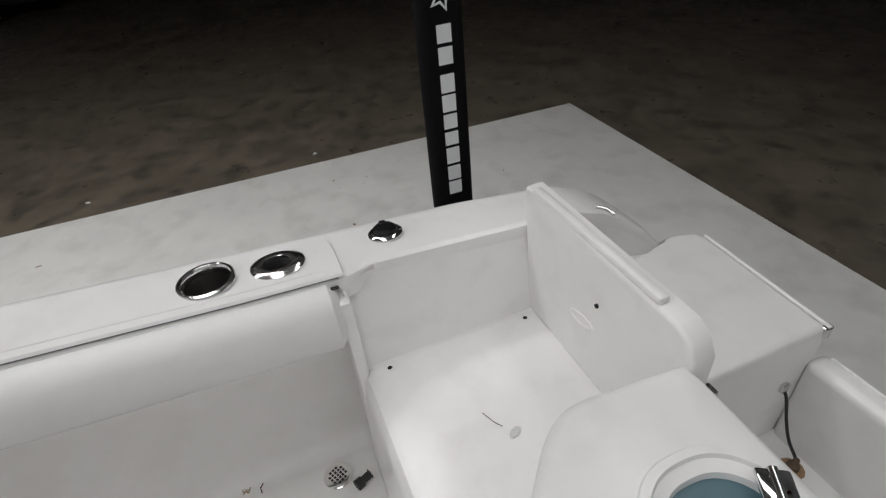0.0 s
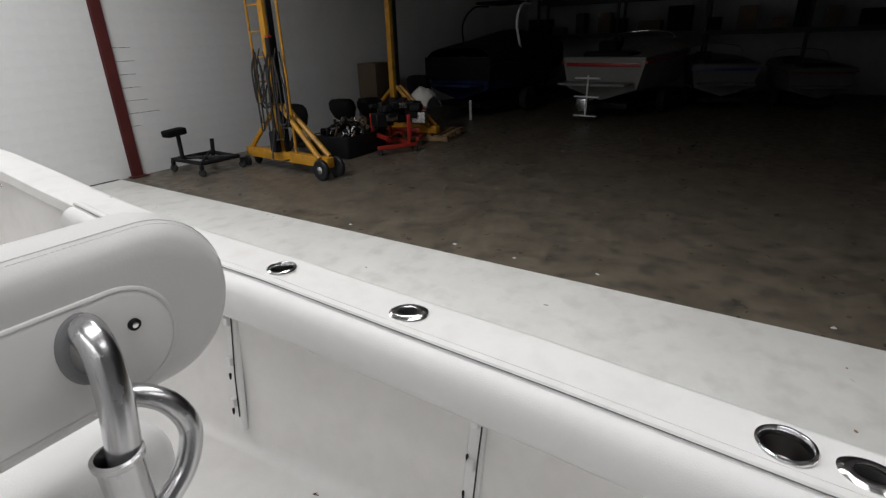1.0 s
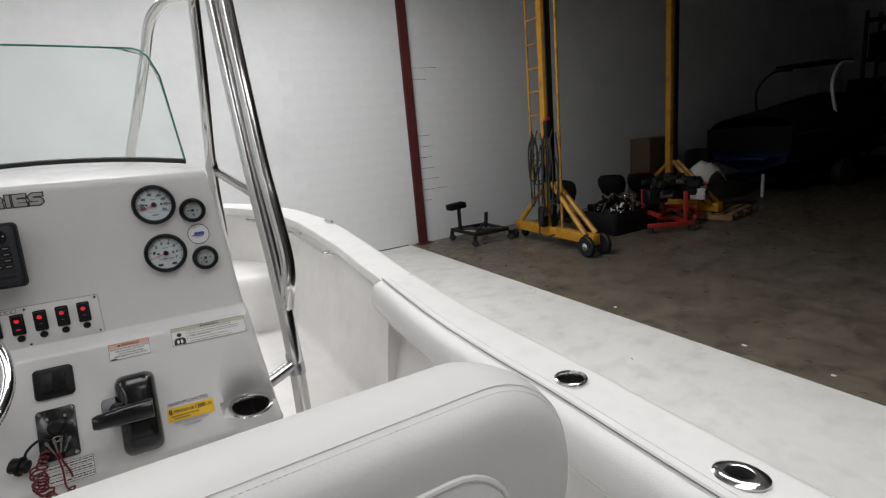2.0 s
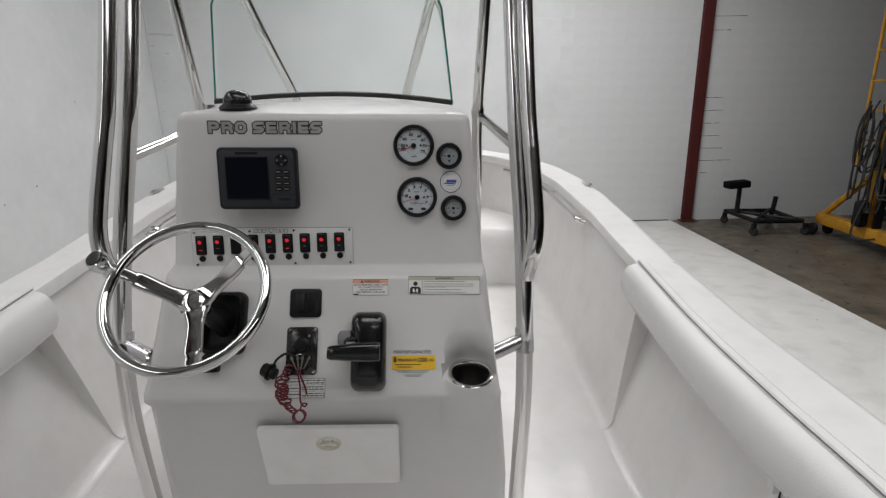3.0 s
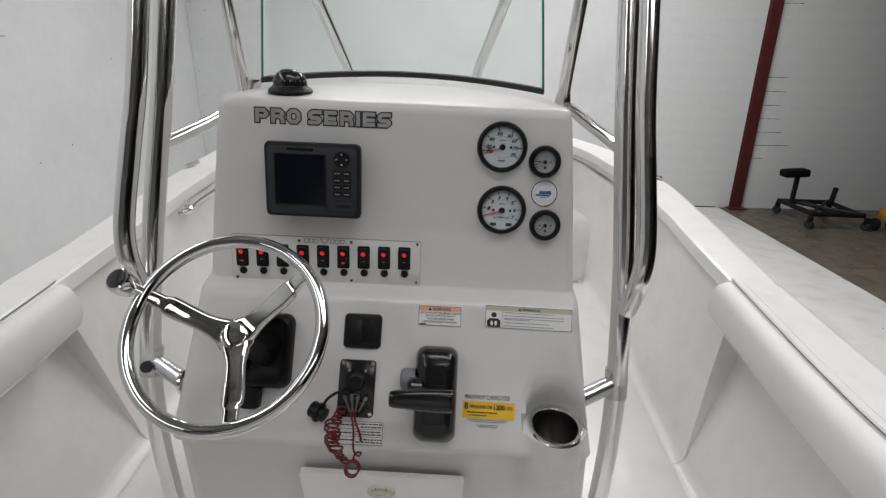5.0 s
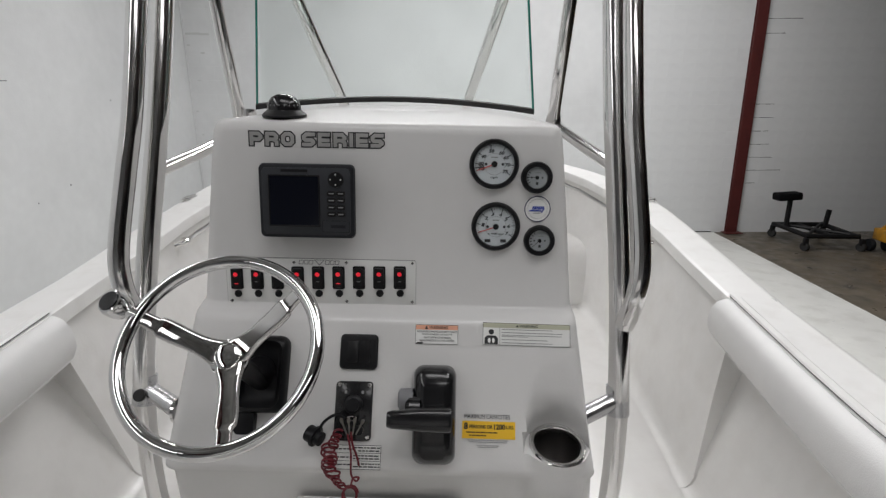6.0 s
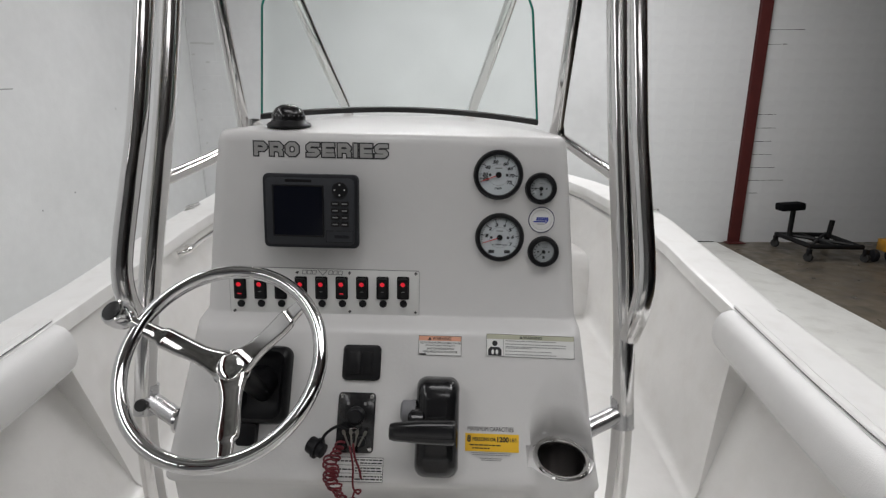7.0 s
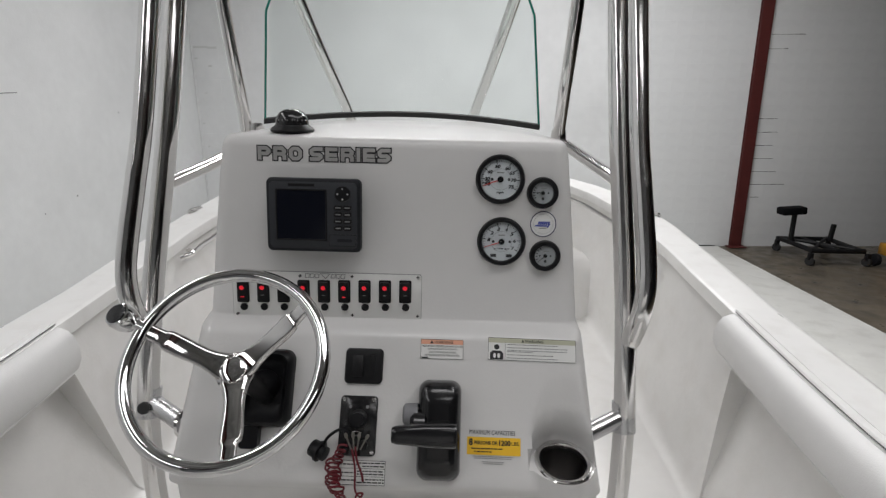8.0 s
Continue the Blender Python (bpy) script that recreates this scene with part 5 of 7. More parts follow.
# ---------------------------------------------------------------- helm seat
def helm_seat():
    s = thing("leaning_post", "white vinyl leaning post with padded backrest standing on deck", "boat seat", (0.034, 0.036, -0.042))

    def ring(w, h, r, y, cz=1.783, lean=0.0):
        return [(x, y + lean * (z / 0.09), cz + z) for x, z in rounded(w, h, r, 8)]
    rows = [ring(w, h, h * 0.485, y) for w, h, y in ((0.74, 0.05, -1.052), (0.82, 0.10, -1.058), (0.868, 0.140, -1.072), (0.896, 0.164, -1.092), (0.912, 0.179, -1.118), (0.918, 0.186, -1.142),
                                                     (0.913, 0.184, -1.162), (0.898, 0.176, -1.178), (0.882, 0.166, -1.189), (0.862, 0.150, -1.195), (0.82, 0.12, -1.1975), (0.72, 0.06, -1.198))]
    back = part("backrest", loft(rows, ring=True, ends=True), VINYL_G, s, "thick rounded pale grey vinyl backrest", 60)
    part("welt", tube([(x, -1.172, 1.783 + z) for x, z in rounded(0.906, 0.181, 0.0875, 10)], 0.0005, 6, True), VINYL_G, back)
    # stitches beside the welt
    bm = bmesh.new()
    o = rounded(0.8984, 0.1762, 0.0858, 10)
    for (xa, za), (xb, zb) in zip(o, o[1:] + o[:1]):
        a, b = Vector((xa, -1.1785, 1.783 + za)), Vector((xb, -1.1785, 1.783 + zb))
        n = max(1, round((b - a).length / 0.0048))
        for k in range(n):
            add_tube(bm, [a.lerp(b, (k + 0.15) / n), a.lerp(b, (k + 0.75) / n)], 0.0003, 5)
    tagged(part("stitching", bm, VINYL_G, back), "", "", "", "stuff")
    groove = rounded(0.735, 0.108, 0.053, 8)
    part("groove", tube([(x, -1.1985, 1.770 + z) for x, z in groove], 0.003, 8, True), VINYL_G, back)
    rows = [[(x, y, 1.770 + z) for x, z in rounded(w, h, r, 8)] for w, h, r, y in ((0.730, 0.104, 0.0515, -1.194), (0.730, 0.104, 0.0515, -1.2005), (0.721, 0.095, 0.047, -1.2025))]
    part("back_plate", loft(rows, ring=True, ends=True), GELCOAT, s, "flat off-white back plate with rounded ends", 30)
    for sx in (1, -1):
        f = lambda x, y, z: (sx * (x - 0.038), y, z)
        m = Matrix.Translation(f(0.365, -1.2025, 1.785)) @ pose(0, 0, 0, 90, 0, 0)
        sc = part("screw", lathe([(0.0062, 0.0), (0.0062, 0.0025), (0.005, 0.0035), (0.0, 0.0035)], 18, m), DARKSTEEL, s, "dark recessed screw")
        part("screw_head", lathe([(0.0035, 0.0034), (0.0, 0.0042)], 12, m), STEEL, sc)
        m = Matrix.Translation(f(0.3195, -1.2022, 1.782)) @ pose(0, 0, 0, 90, 0, 0)
        part("pipe_boot", lathe([(0.0245, 0.0), (0.0235, 0.004), (0.020, 0.007), (0.016, 0.008)], 28, m, 1.0, 1.5), BOOT, s, "grey rubber boot round the pipe")
        pts = glide([f(0.322, -1.19, 1.803), f(0.321, -1.216, 1.800), f(0.319, -1.234, 1.782), f(0.314, -1.245, 1.745), f(0.307, -1.25, 1.70), f(0.300, -1.252, 1.65)], 8)
        part("back_pipe", tube(pts, 0.0150, 18), ALU, s, "curved anodised backrest pipe")
        m = Matrix.Translation(f(0.2995, -1.252, 1.64))
        part("collar", lathe([(0.019, -0.06), (0.0195, 0.05), (0.0225, 0.053), (0.0225, 0.058), (0.0185, 0.059), (0.017, 0.05)], 28, m), ALU, s, "pipe socket collar")
        pts = glide([f(0.318, -1.19, 1.715), f(0.34, -1.215, 1.722), f(0.362, -1.235, 1.705), f(0.371, -1.245, 1.672), f(0.356, -1.25, 1.638), f(0.33, -1.252, 1.617), f(0.306, -1.252, 1.605)], 8)
        part("hand_hoop", tube(pts, 0.0115, 16), ALU, s, "bent pipe hoop")
        part("frame_leg", tube(glide([f(0.299, -1.252, 1.62), f(0.305, -1.22, 1.4), f(0.32, -1.12, 1.1), f(0.33, -1.08, DECK - 0.01)], 8), 0.0175, 16), ALU, s)
    part("seat_cushion", box((0, -0.93, 1.50), (0.80, 0.30, 0.11), 0.045, 5), VINYL, s, "white padded seat cushion")
    part("seat_base", box((0, -0.93, (DECK + 1.43) / 2), (0.70, 0.26, 1.47 - DECK), 0.04, 4), GELCOAT, s, "moulded white seat base")


helm_seat()


# ---------------------------------------------------------------- stern
def rim(y):
    return sheer(-2.01 + (y + 1.967) * 1.12) + 0.095


def stern():
    before = set(bpy.data.objects)
    for sx in (1, -1):
        fl = (lambda bm: bm) if sx > 0 else mirror_x
        # step box with rounded front edge
        prof = [(-1.945, DECK), (-1.958, 1.10), (-1.962, 1.132), (-1.970, 1.146), (-1.985, 1.152), (-2.33, 1.152)]
        rows = [[(x, y, z) for y, z in prof] for x in (0.40, 0.6, 0.8, 0.93)]
        part("corner_step", fl(loft(rows)), GELCOAT, boat, "white moulded corner step at the transom")
        # inner face of the quarter above the step
        rows = []
        for y in stations(-1.967, -2.34, 12):
            z = rim(y)
            rows.append([(half_in(y) - 0.058, y, z - 0.006), (0.944, y, z - 0.016), (0.925, y, 1.3), (0.903, y, 1.160), (0.901, y, 1.1548), (0.896, y, 1.1525)])
        part("quarter_liner", fl(loft(rows)), GELCOAT, boat)
        part("quarter_edge", fl(loft([[(0.902, -1.967, z), (0.925, -1.962, z), (1.03, -1.962, z)] for z in (DECK, 1.2, rim(-1.97) - 0.012)])), LINER, boat)
        part("quarter_post", fl(span(0.884, 1.03, -1.974, -1.9535, DECK, rim(-1.965) - 0.03, 0.006)), GELCOAT, boat)
        part("bracket", fl(box((0.918, -1.952, rim(-1.952) - 0.050), (0.022, 0.010, 0.060), 0.003)), VINYL, boat, "white plastic bracket")
        part("vent_slot", fl(box((0.913, -1.950, rim(-1.95) - 0.012), (0.008, 0.026, 0.003), 0.001)), RUBBER, boat)
        for y in (-2.011, -2.287):
            part("screw", lathe([(0.0, 0.0025), (0.003, 0.002), (0.0045, 0.0)], 14, Matrix.Translation((sx * 0.882, y, 1.1535))), DARKGREY, boat)
        # transom door
        bm = slab([(0.0, 0.0), (0.425, 0.0), (0.425, 0.245), (0.41, 0.275), (0.385, 0.287), (-0.02, 0.293)], 0.0, 0.035, Matrix.Translation((0.917, -2.345, 1.152)) @ pose(0, 0, 0, 90, 0, 0) @ Matrix.Diagonal((-1, 1, -1, 1)), 0.008, 3)
        gate = part("transom_door", fl(bm), GELCOAT, boat, "upright white transom door panel")
        part("door_trim", fl(box((0.742, -2.322, 1.445), (0.345, 0.018, 0.013), 0.004)), GELCOAT, gate, "raised white trim strip")
        part("door_seal", fl(box((0.738, -2.317, 1.4315), (0.345, 0.004, 0.003))), RUBBER, gate)
        part("latch_recess", fl(lathe([(0.028, 0.0), (0.027, 0.0025), (0.024, 0.003), (0.022, 0.0012), (0.0, 0.0008)], 28, Matrix.Translation((0.727, -2.3102, 1.277)) @ pose(0, 0, 0, -90, 0, 0) @ pose(0, 0, 0, 0, 0, 8), 1.25, 0.42)), GELCOAT, gate, "oval moulded finger recess")
        part("latch_screw", fl(lathe([(0.0045, 0.0), (0.004, 0.003), (0.0, 0.0035)], 16, Matrix.Translation((0.690, -2.3102, 1.34)) @ pose(0, 0, 0, -90, 0, 0))), DARKGREY, gate)
        # swim platform block beside the engine well
        o = [(0.538, -2.362), (0.836, -2.362), (0.836, -2.545), (0.846, -2.568), (0.876, -2.582), (0.882, -2.61), (0.866, -2.66), (0.844, -2.670), (0.538, -2.655)]
        part("quarter_shelf", fl(slab([(0.82, -2.36), (1.02, -2.36), (0.99, -2.50), (0.93, -2.60), (0.82, -2.58)], 0.75, 1.205, None, 0.01, 2)), GELCOAT, boat)
        part("platform", fl(slab(o, 0.70, 1.25, None, 0.014, 3)), GELCOAT, boat, "white moulded stern platform")
        part("platform_trim", fl(tube([(0.844, -2.672, 1.246), (0.69, -2.664, 1.246), (0.536, -2.657, 1.246)], 0.004, 8)), GELCOAT, boat)
        part("trim_end", fl(box((0.542, -2.656, 1.232), (0.014, 0.02, 0.03), 0.004)), STEEL, boat)
        part("rub_strip", fl(tube(glide([(0.930, -2.462, 1.349), (0.914, -2.4745, 1.347), (0.893, -2.479, 1.344)], 6), 0.004, 10)), STEEL, boat, "bright steel rub strip end")
    # engine well and transom
    part("well_floor", span(-0.545, 0.545, -2.66, -2.36, 0.93, 0.95), GELCOAT, boat)
    part("transom", box((0, -2.662, 0.86), (1.08, 0.05, 0.62), 0.018, 3), GELCOAT, boat, "white transom edge behind the engine well")
    part("transom_seam", tube([(-0.52, -2.676, 1.170), (0.52, -2.676, 1.170)], 0.003, 6), GELCOAT, boat)
    # live well block, its recess and lid
    o = [(0.545, -2.21), (0.548, -2.175), (0.543, -2.145), (0.525, -2.118), (0.49, -2.083), (0.43, -2.04), (0.30, -2.012), (0.0, -2.0)]
    side = [(p.x, p.y) for p in glide([Vector((x, y, 0)) for x, y in o], 6)]
    side = [(x - 0.025 * min(1.0, x / 0.3), y) for x, y in side]
    outline = [(0.511, -2.318), (0.516, -2.27), *side, *[(-x, y) for x, y in side[::-1][1:]], (-0.516, -2.27), (-0.511, -2.318)]
    cx, cy, n = 0.316, -2.218, 96

    def spoke(poly, grow, z):
        """Where rays from the well's middle meet an outline."""
        row = []
        for k in range(n):
            d = Vector((math.cos(2 * math.pi * k / n), math.sin(2 * math.pi * k / n)))
            best = 9.0
            for (ax, ay), (bx, by) in zip(poly, poly[1:] + poly[:1]):
                ex, ey = bx - ax, by - ay
                det = d.x * -ey + d.y * ex
                if abs(det) > 1e-9:
                    u = ((ax - cx) * -ey + (ay - cy) * ex) / det
                    v = (d.x * (ay - cy) - d.y * (ax - cx)) / det
                    if u > 0 and -1e-6 <= v <= 1 + 1e-6:
                        best = min(best, u)
            row.append((cx + d.x * (best + grow), cy + d.y * (best + grow), z))
        return row
    oval = lambda w, h, r: [(cx + x, cy + y) for x, y in rounded(w, h, r, 10)]
    rows = [spoke(outline, 0.0, DECK), spoke(outline, 0.0, 1.368), spoke(outline, -0.003, 1.378), spoke(outline, -0.009, 1.384), spoke(outline, -0.016, 1.386)]
    for w, h, r, z in ((0.208, 0.168, 0.074, 1.386), (0.204, 0.164, 0.072, 1.389), (0.186, 0.146, 0.066, 1.389), (0.182, 0.142, 0.064, 1.383), (0.166, 0.130, 0.058, 1.380), (0.156, 0.122, 0.055, 1.378), (0.152, 0.118, 0.053, 1.366), (0.150, 0.116, 0.052, 1.356)):
        rows.append(spoke(oval(w, h, r), 0.0, z))
    part("livewell_block", loft(rows, ring=True), GELCOAT, boat, "white moulded live well block", 40)
    m = Matrix.Translation((cx, cy, 1.365))
    part("well_lid", slab(rounded(0.154, 0.120, 0.052, 8), 0.0, 0.003, m), TEAL, boat, "blue-grey live well lid")
    part("lid_screw", lathe([(0.0, 0.006), (0.004, 0.005), (0.006, 0.002)], 14, m @ Matrix.Translation((0.04, -0.02, 0))), STEEL, boat)
    hm = Matrix.Translation((0.346, -2.276, 1.393)) @ pose(0, 0, 0, 0, 0, -32)
    hinge = part("hinge", box((0, 0, 0), (0.044, 0.034, 0.008), 0.003, 2, hm), CHROME, boat, "chrome hinge")
    part("hinge_pin", tube([hm @ Vector((-0.022, 0, 0.004)), hm @ Vector((0.022, 0, 0.004))], 0.005, 12), CHROME, hinge)
    # hinge pin of the transom door and loose cable in the well
    part("door_pin", box((0.505, -2.372, 1.272), (0.022, 0.022, 0.045), 0.004), ALU, boat)
    part("well_cable", tube(glide([(0.535, -2.605, 1.115), (0.524, -2.610, 1.09), (0.512, -2.612, 1.05), (0.490, -2.610, 1.005), (0.468, -2.606, 0.985)], 8), 0.0028, 8), RUBBER, boat, "loose black cable")
    part("cable_gland", lathe([(0.011, 0.0), (0.010, 0.012), (0.006, 0.016), (0.005, 0.03), (0.0, 0.03)], 20, Matrix.Translation((0.464, -2.606, 0.953))), CARDB, boat, "brass cable gland")
    part("sealant", lathe([(0.021, 0.0), (0.016, 0.003), (0.010, 0.005), (0.0, 0.006)], 11, Matrix.Translation((0.464, -2.606, 0.951))), WOOD, boat, "brown sealant smear")
    part("cable_clip", box((0.534, -2.606, 1.115), (0.010, 0.016, 0.022), 0.003), ALU, boat)
    # stern light on the gunwale
    m = Matrix.Translation((1.020, -2.072, rim(-2.057) + 0.002))
    b = part("stern_light_base", lathe([(0.031, 0.0), (0.031, 0.003), (0.027, 0.007), (0.021, 0.008)], 32, m), CHROME, boat, "chrome light socket with black cap")
    part("socket_cap", lathe([(0.021, 0.007), (0.021, 0.014), (0.017, 0.018), (0.0, 0.019)], 24, m), BLACK, b)
    part("cap_tab", box((0.012, 0.0, 0.017), (0.014, 0.012, 0.008), 0.002, 2, m), BLACK, b)
    # the whole moulding sits out to the quarters, aft and low
    for ob in set(bpy.data.objects) - before:
        for v in ob.data.vertices:
            c = v.co
            v.co = (c.x + 0.07 * max(-1.0, min(1.0, c.x / 0.5)), -2.01 + (c.y + 1.967) * 1.12, c.z - 0.095)


stern()


def fittings():
    # floor drain with square holes, and a lost plug
    m = Matrix.Translation((0.976, -1.891, deck(-1.891) + 0.0015))
    d = part("deck_drain", lathe([(0.034, 0.0), (0.033, 0.003), (0.029, 0.0045), (0.0, 0.0045)], 32, m), STEEL, boat, "round steel deck drain")
    bm = bmesh.new()
    for i in range(-2, 3):
        for j in range(-2, 3):
            if abs(i) + abs(j) < 4:
                add_box(bm, (i * 0.0085, j * 0.0085, 0.0047), (0.0055, 0.0055, 0.0008), m=m @ pose(0, 0, 0, 0, 0, 28))
    part("drain_hole", bm, INK, d)
    p = thing("rubber_plug", "small black rubber drain plug lying on the deck", "plug", (0.936, -1.943, deck(-1.943) + 0.013))
    part("plug_body", lathe([(0.0, -0.02), (0.013, -0.02), (0.0125, -0.004), (0.009, 0.0), (0.009, 0.018), (0.012, 0.02), (0.0, 0.021)], 18, pose(0, 0, 0, 90, 0, 24)), RUBBER, p)
    # rod racks on the cockpit side
    for sx in (1, -1):
        fl = (lambda bm: bm) if sx > 0 else mirror_x
        for y, z1, rake in ((-1.185, 1.155, 0.0), (-0.31, 1.215, -0.31)):
            def at(z, dx=0.0, dy=0.0):
                return (side_x(y, z) - 0.002 - dx, y + rake * (1.2 - z) + dy, z)
            back = part("rod_rack", fl(loft([[at(z, 0.0, -0.024), at(z, 0.010, -0.023), at(z, 0.015, -0.018), at(z, 0.015, 0.018), at(z, 0.010, 0.023), at(z, 0.0, 0.024)] for z in stations(z1, deck(y) + 0.06, 10)])), VINYL, boat, "white plastic rod rack with black elastic cord")
            for k in range(3):
                z = z1 - 0.03 - 0.115 * k
                part("rack_hook", fl(box(at(z, 0.022, 0.002), (0.022, 0.022, 0.03), 0.005)), VINYL, back)
            part("elastic_cord", fl(tube([at(z1 + 0.005, 0.019, -0.016), at(1.03, 0.024, -0.016), at(deck(y) + 0.10, 0.019, -0.014)], 0.0022, 8)), RUBBER, back, "black elastic cord")
            for z in (z1 - 0.02, 1.02, 0.92):
                part("cord_clip", fl(box(at(z, 0.017, 0.016), (0.008, 0.006, 0.022), 0.002)), BLACK, back)
    # pop-up cleats and grab rails in the bow; those to port stand a little further aft
    for sx in (1, -1):
        fl = (lambda bm: bm) if sx > 0 else mirror_x
        dy = 0.0 if sx > 0 else -0.18
        m = Matrix.Translation((1.150, 1.583 + dy, sheer(1.583 + dy) + 0.002)) @ pose(0, 0, 0, 0, 0, 6)
        c = part("cleat", fl(lathe([(0.02, 0.0), (0.02, 0.003), (0.017, 0.005), (0.0, 0.005)], 28, m, 0.95, 3.3)), STEEL, boat, "flush steel pop-up cleat")
        part("cleat_bar", fl(tube([m @ Vector((0, -0.05, 0.007)), m @ Vector((0, 0.05, 0.007))], 0.005, 10)), STEEL, c)
        ys = stations(1.19 + dy, 2.25, 14)
        pts = [(half_in(1.2) + 0.005, 1.165 + dy, sheer(1.16 + dy) - 0.075)] + [(half_in(y) - 0.03, y, sheer(y) - 0.068) for y in ys]
        r = part("grab_rail", fl(tube(glide(pts, 4), 0.0115, 12)), STEEL, boat, "polished bow grab rail")
        for y in (1.24 + dy, 1.7, 2.2):
            part("rail_stud", fl(tube([(half_in(y) - 0.03, y, sheer(y) - 0.068), (half_in(y) + 0.01, y, sheer(y) - 0.075)], 0.009, 10)), STEEL, r)
    part("cup_recess_mark", tube(glide([(0.775, -2.18, 1.0595), (0.75, -2.19, 1.0595), (0.735, -2.20, 1.0595)], 4), 0.0007, 5), CARDB, boat)
    part("scuff", lathe([(0.012, 0.0), (0.007, 0.0008), (0.0, 0.001)], 9, Matrix.Translation((0.716, -2.214, 1.059)) @ pose(0, 0, 0, 0, 0, 30), 0.6, 1.2), JOINT, boat)
    # dry leaves and stems lying on the deck
    rng = random.Random(7)
    for x, y, n in ((1.012, -1.579, 7), (1.010, -1.708, 3), (0.962, -1.615, 3), (0.91, -1.128, 1), (0.875, -1.079, 1), (0.94, -0.485, 2), (0.871, -0.777, 1)):
        for _ in range(n):
            t = thing("dry_stem", "thin dry brown plant stem lying on the deck", "plant stem", (x + rng.uniform(-0.02, 0.02), y + rng.uniform(-0.03, 0.03), deck(y) + 0.004), "stems on the deck")
            a = rng.uniform(0, 6.3)
            l = rng.uniform(0.012, 0.03)
            pts = [(l * (k / 3 - 0.5) * math.cos(a) + rng.uniform(-0.006, 0.006), l * (k / 3 - 0.5) * math.sin(a) + rng.uniform(-0.006, 0.006), 0.0 + (0.002 if k % 2 else 0)) for k in range(4)]
            part("stem", tube(glide(pts, 4), 0.0014, 5), WOOD if rng.random() < 0.5 else RUST, t)


fittings()


def trailer():
    t = thing("boat_trailer", "galvanised boat trailer under the hull with a black sleeved guide post", "trailer")
    for sx in (1, -1):
        part("frame_rail", span(sx * 0.62, sx * 0.70, -2.5, 2.6, 0.22, 0.32, 0.01), ALU, t)
        part("bunk", span(sx * 0.40, sx * 0.50, -2.4, 0.6, 0.32, 0.50, 0.01), WOOD, t)
        for y in (-1.0, -0.25):
            w = part("wheel", lathe([(0.0, -0.09), (0.12, -0.09), (0.28, -0.085), (0.30, -0.06), (0.30, 0.06), (0.28, 0.085), (0.12, 0.09), (0.0, 0.09)], 32, pose(sx * 0.86, y, 0.30, 0, 90, 0)), RUBBER, t)
            part("rim", lathe([(0.0, 0.095), (0.14, 0.095), (0.16, 0.09)], 24, pose(sx * 0.86, y, 0.30, 0, 90 * sx, 0)), ALU, w)
        part("guide_arm", tube([(sx * 0.66, -2.36, 0.27), (sx * 1.31, -2.36, 0.27)], 0.025, 12), ALU, t)
    for y in (-2.36, -0.6, 1.4):
        part("cross_member", span(-0.70, 0.70, y - 0.04, y + 0.04, 0.22, 0.30), ALU, t)
    part("keel_support", span(-0.06, 0.06, -2.3, 2.0, 0.29, 0.36), WOOD, t)
    part("tongue", span(-0.05, 0.05, 2.4, 3.6, 0.22, 0.32), ALU, t)
    part("jack_stand", tube([(0, 3.5, 0.0), (0, 3.5, 0.3)], 0.03, 12), ALU, t)
    # sleeved guide post; its print is drawn as plain shapes
    rows = []
    for z, k in ((0.27, 1.0), (1.0, 1.0), (1.25, 1.01), (1.6, 0.99), (2.0, 1.0), (2.2, 0.98)):
        rows.append([(1.30 + x * k, -2.357 + y * k, z) for x, y in rounded(0.05, 0.101, 0.022, 5)])
    post = part("guide_post", loft(rows, ring=True, ends=True), BANNER, t, "upright guide post in a black printed sleeve", 50)
    star = []
    for k in range(10):
        a = radians(90 + 36 * k)
        r = 0.026 if k % 2 == 0 else 0.011
        star.append((r * math.cos(a), r * math.sin(a)))
    face = lambda zz: Matrix.Translation((1.2745, -2.357, zz)) @ pose(0, 0, 0, 90, 0, -90) @ pose(0, 0, 0, 0, 0, -90)
    bm = bmesh.new()
    add_ribbon(bm, star, 0.0045, 0.0, 0.0008, face(1.652), True)
    part("print_star", bm, BANNERW, post)
    for zz, l in ((1.582, 0.036), (1.538, 0.036), (1.480, 0.040), (1.436, 0.038), (1.394, 0.034), (1.353, 0.032), (1.310, 0.040), (1.265, 0.036), (1.225, 0.034)):
        part("print_bar", box((0, 0, 0.0004), (l, 0.032, 0.0008), m=face(zz)), BANNERW, post)


trailer()


# ---------------------------------------------------------------- the dark hall beyond
def column():
    bm = bmesh.new()
    add_box(bm, (4.70, WALL_Y - 0.055, ROOF_Z / 2), (0.17, 0.014, ROOF_Z), 0.003, 1)
    add_box(bm, (4.70, WALL_Y - 0.03, ROOF_Z / 2), (0.012, 0.05, ROOF_Z))
    add_box(bm, (4.70, WALL_Y - 0.006, ROOF_Z / 2), (0.17, 0.010, ROOF_Z))
    c = tagged(part("steel_column", bm, RUST), "rust red steel column against the block wall", "", "", "structure")
    part("base_plate", span(4.56, 4.84, WALL_Y - 0.16, WALL_Y - 0.005, 0.0065, 0.02, 0.002), RUST, c)


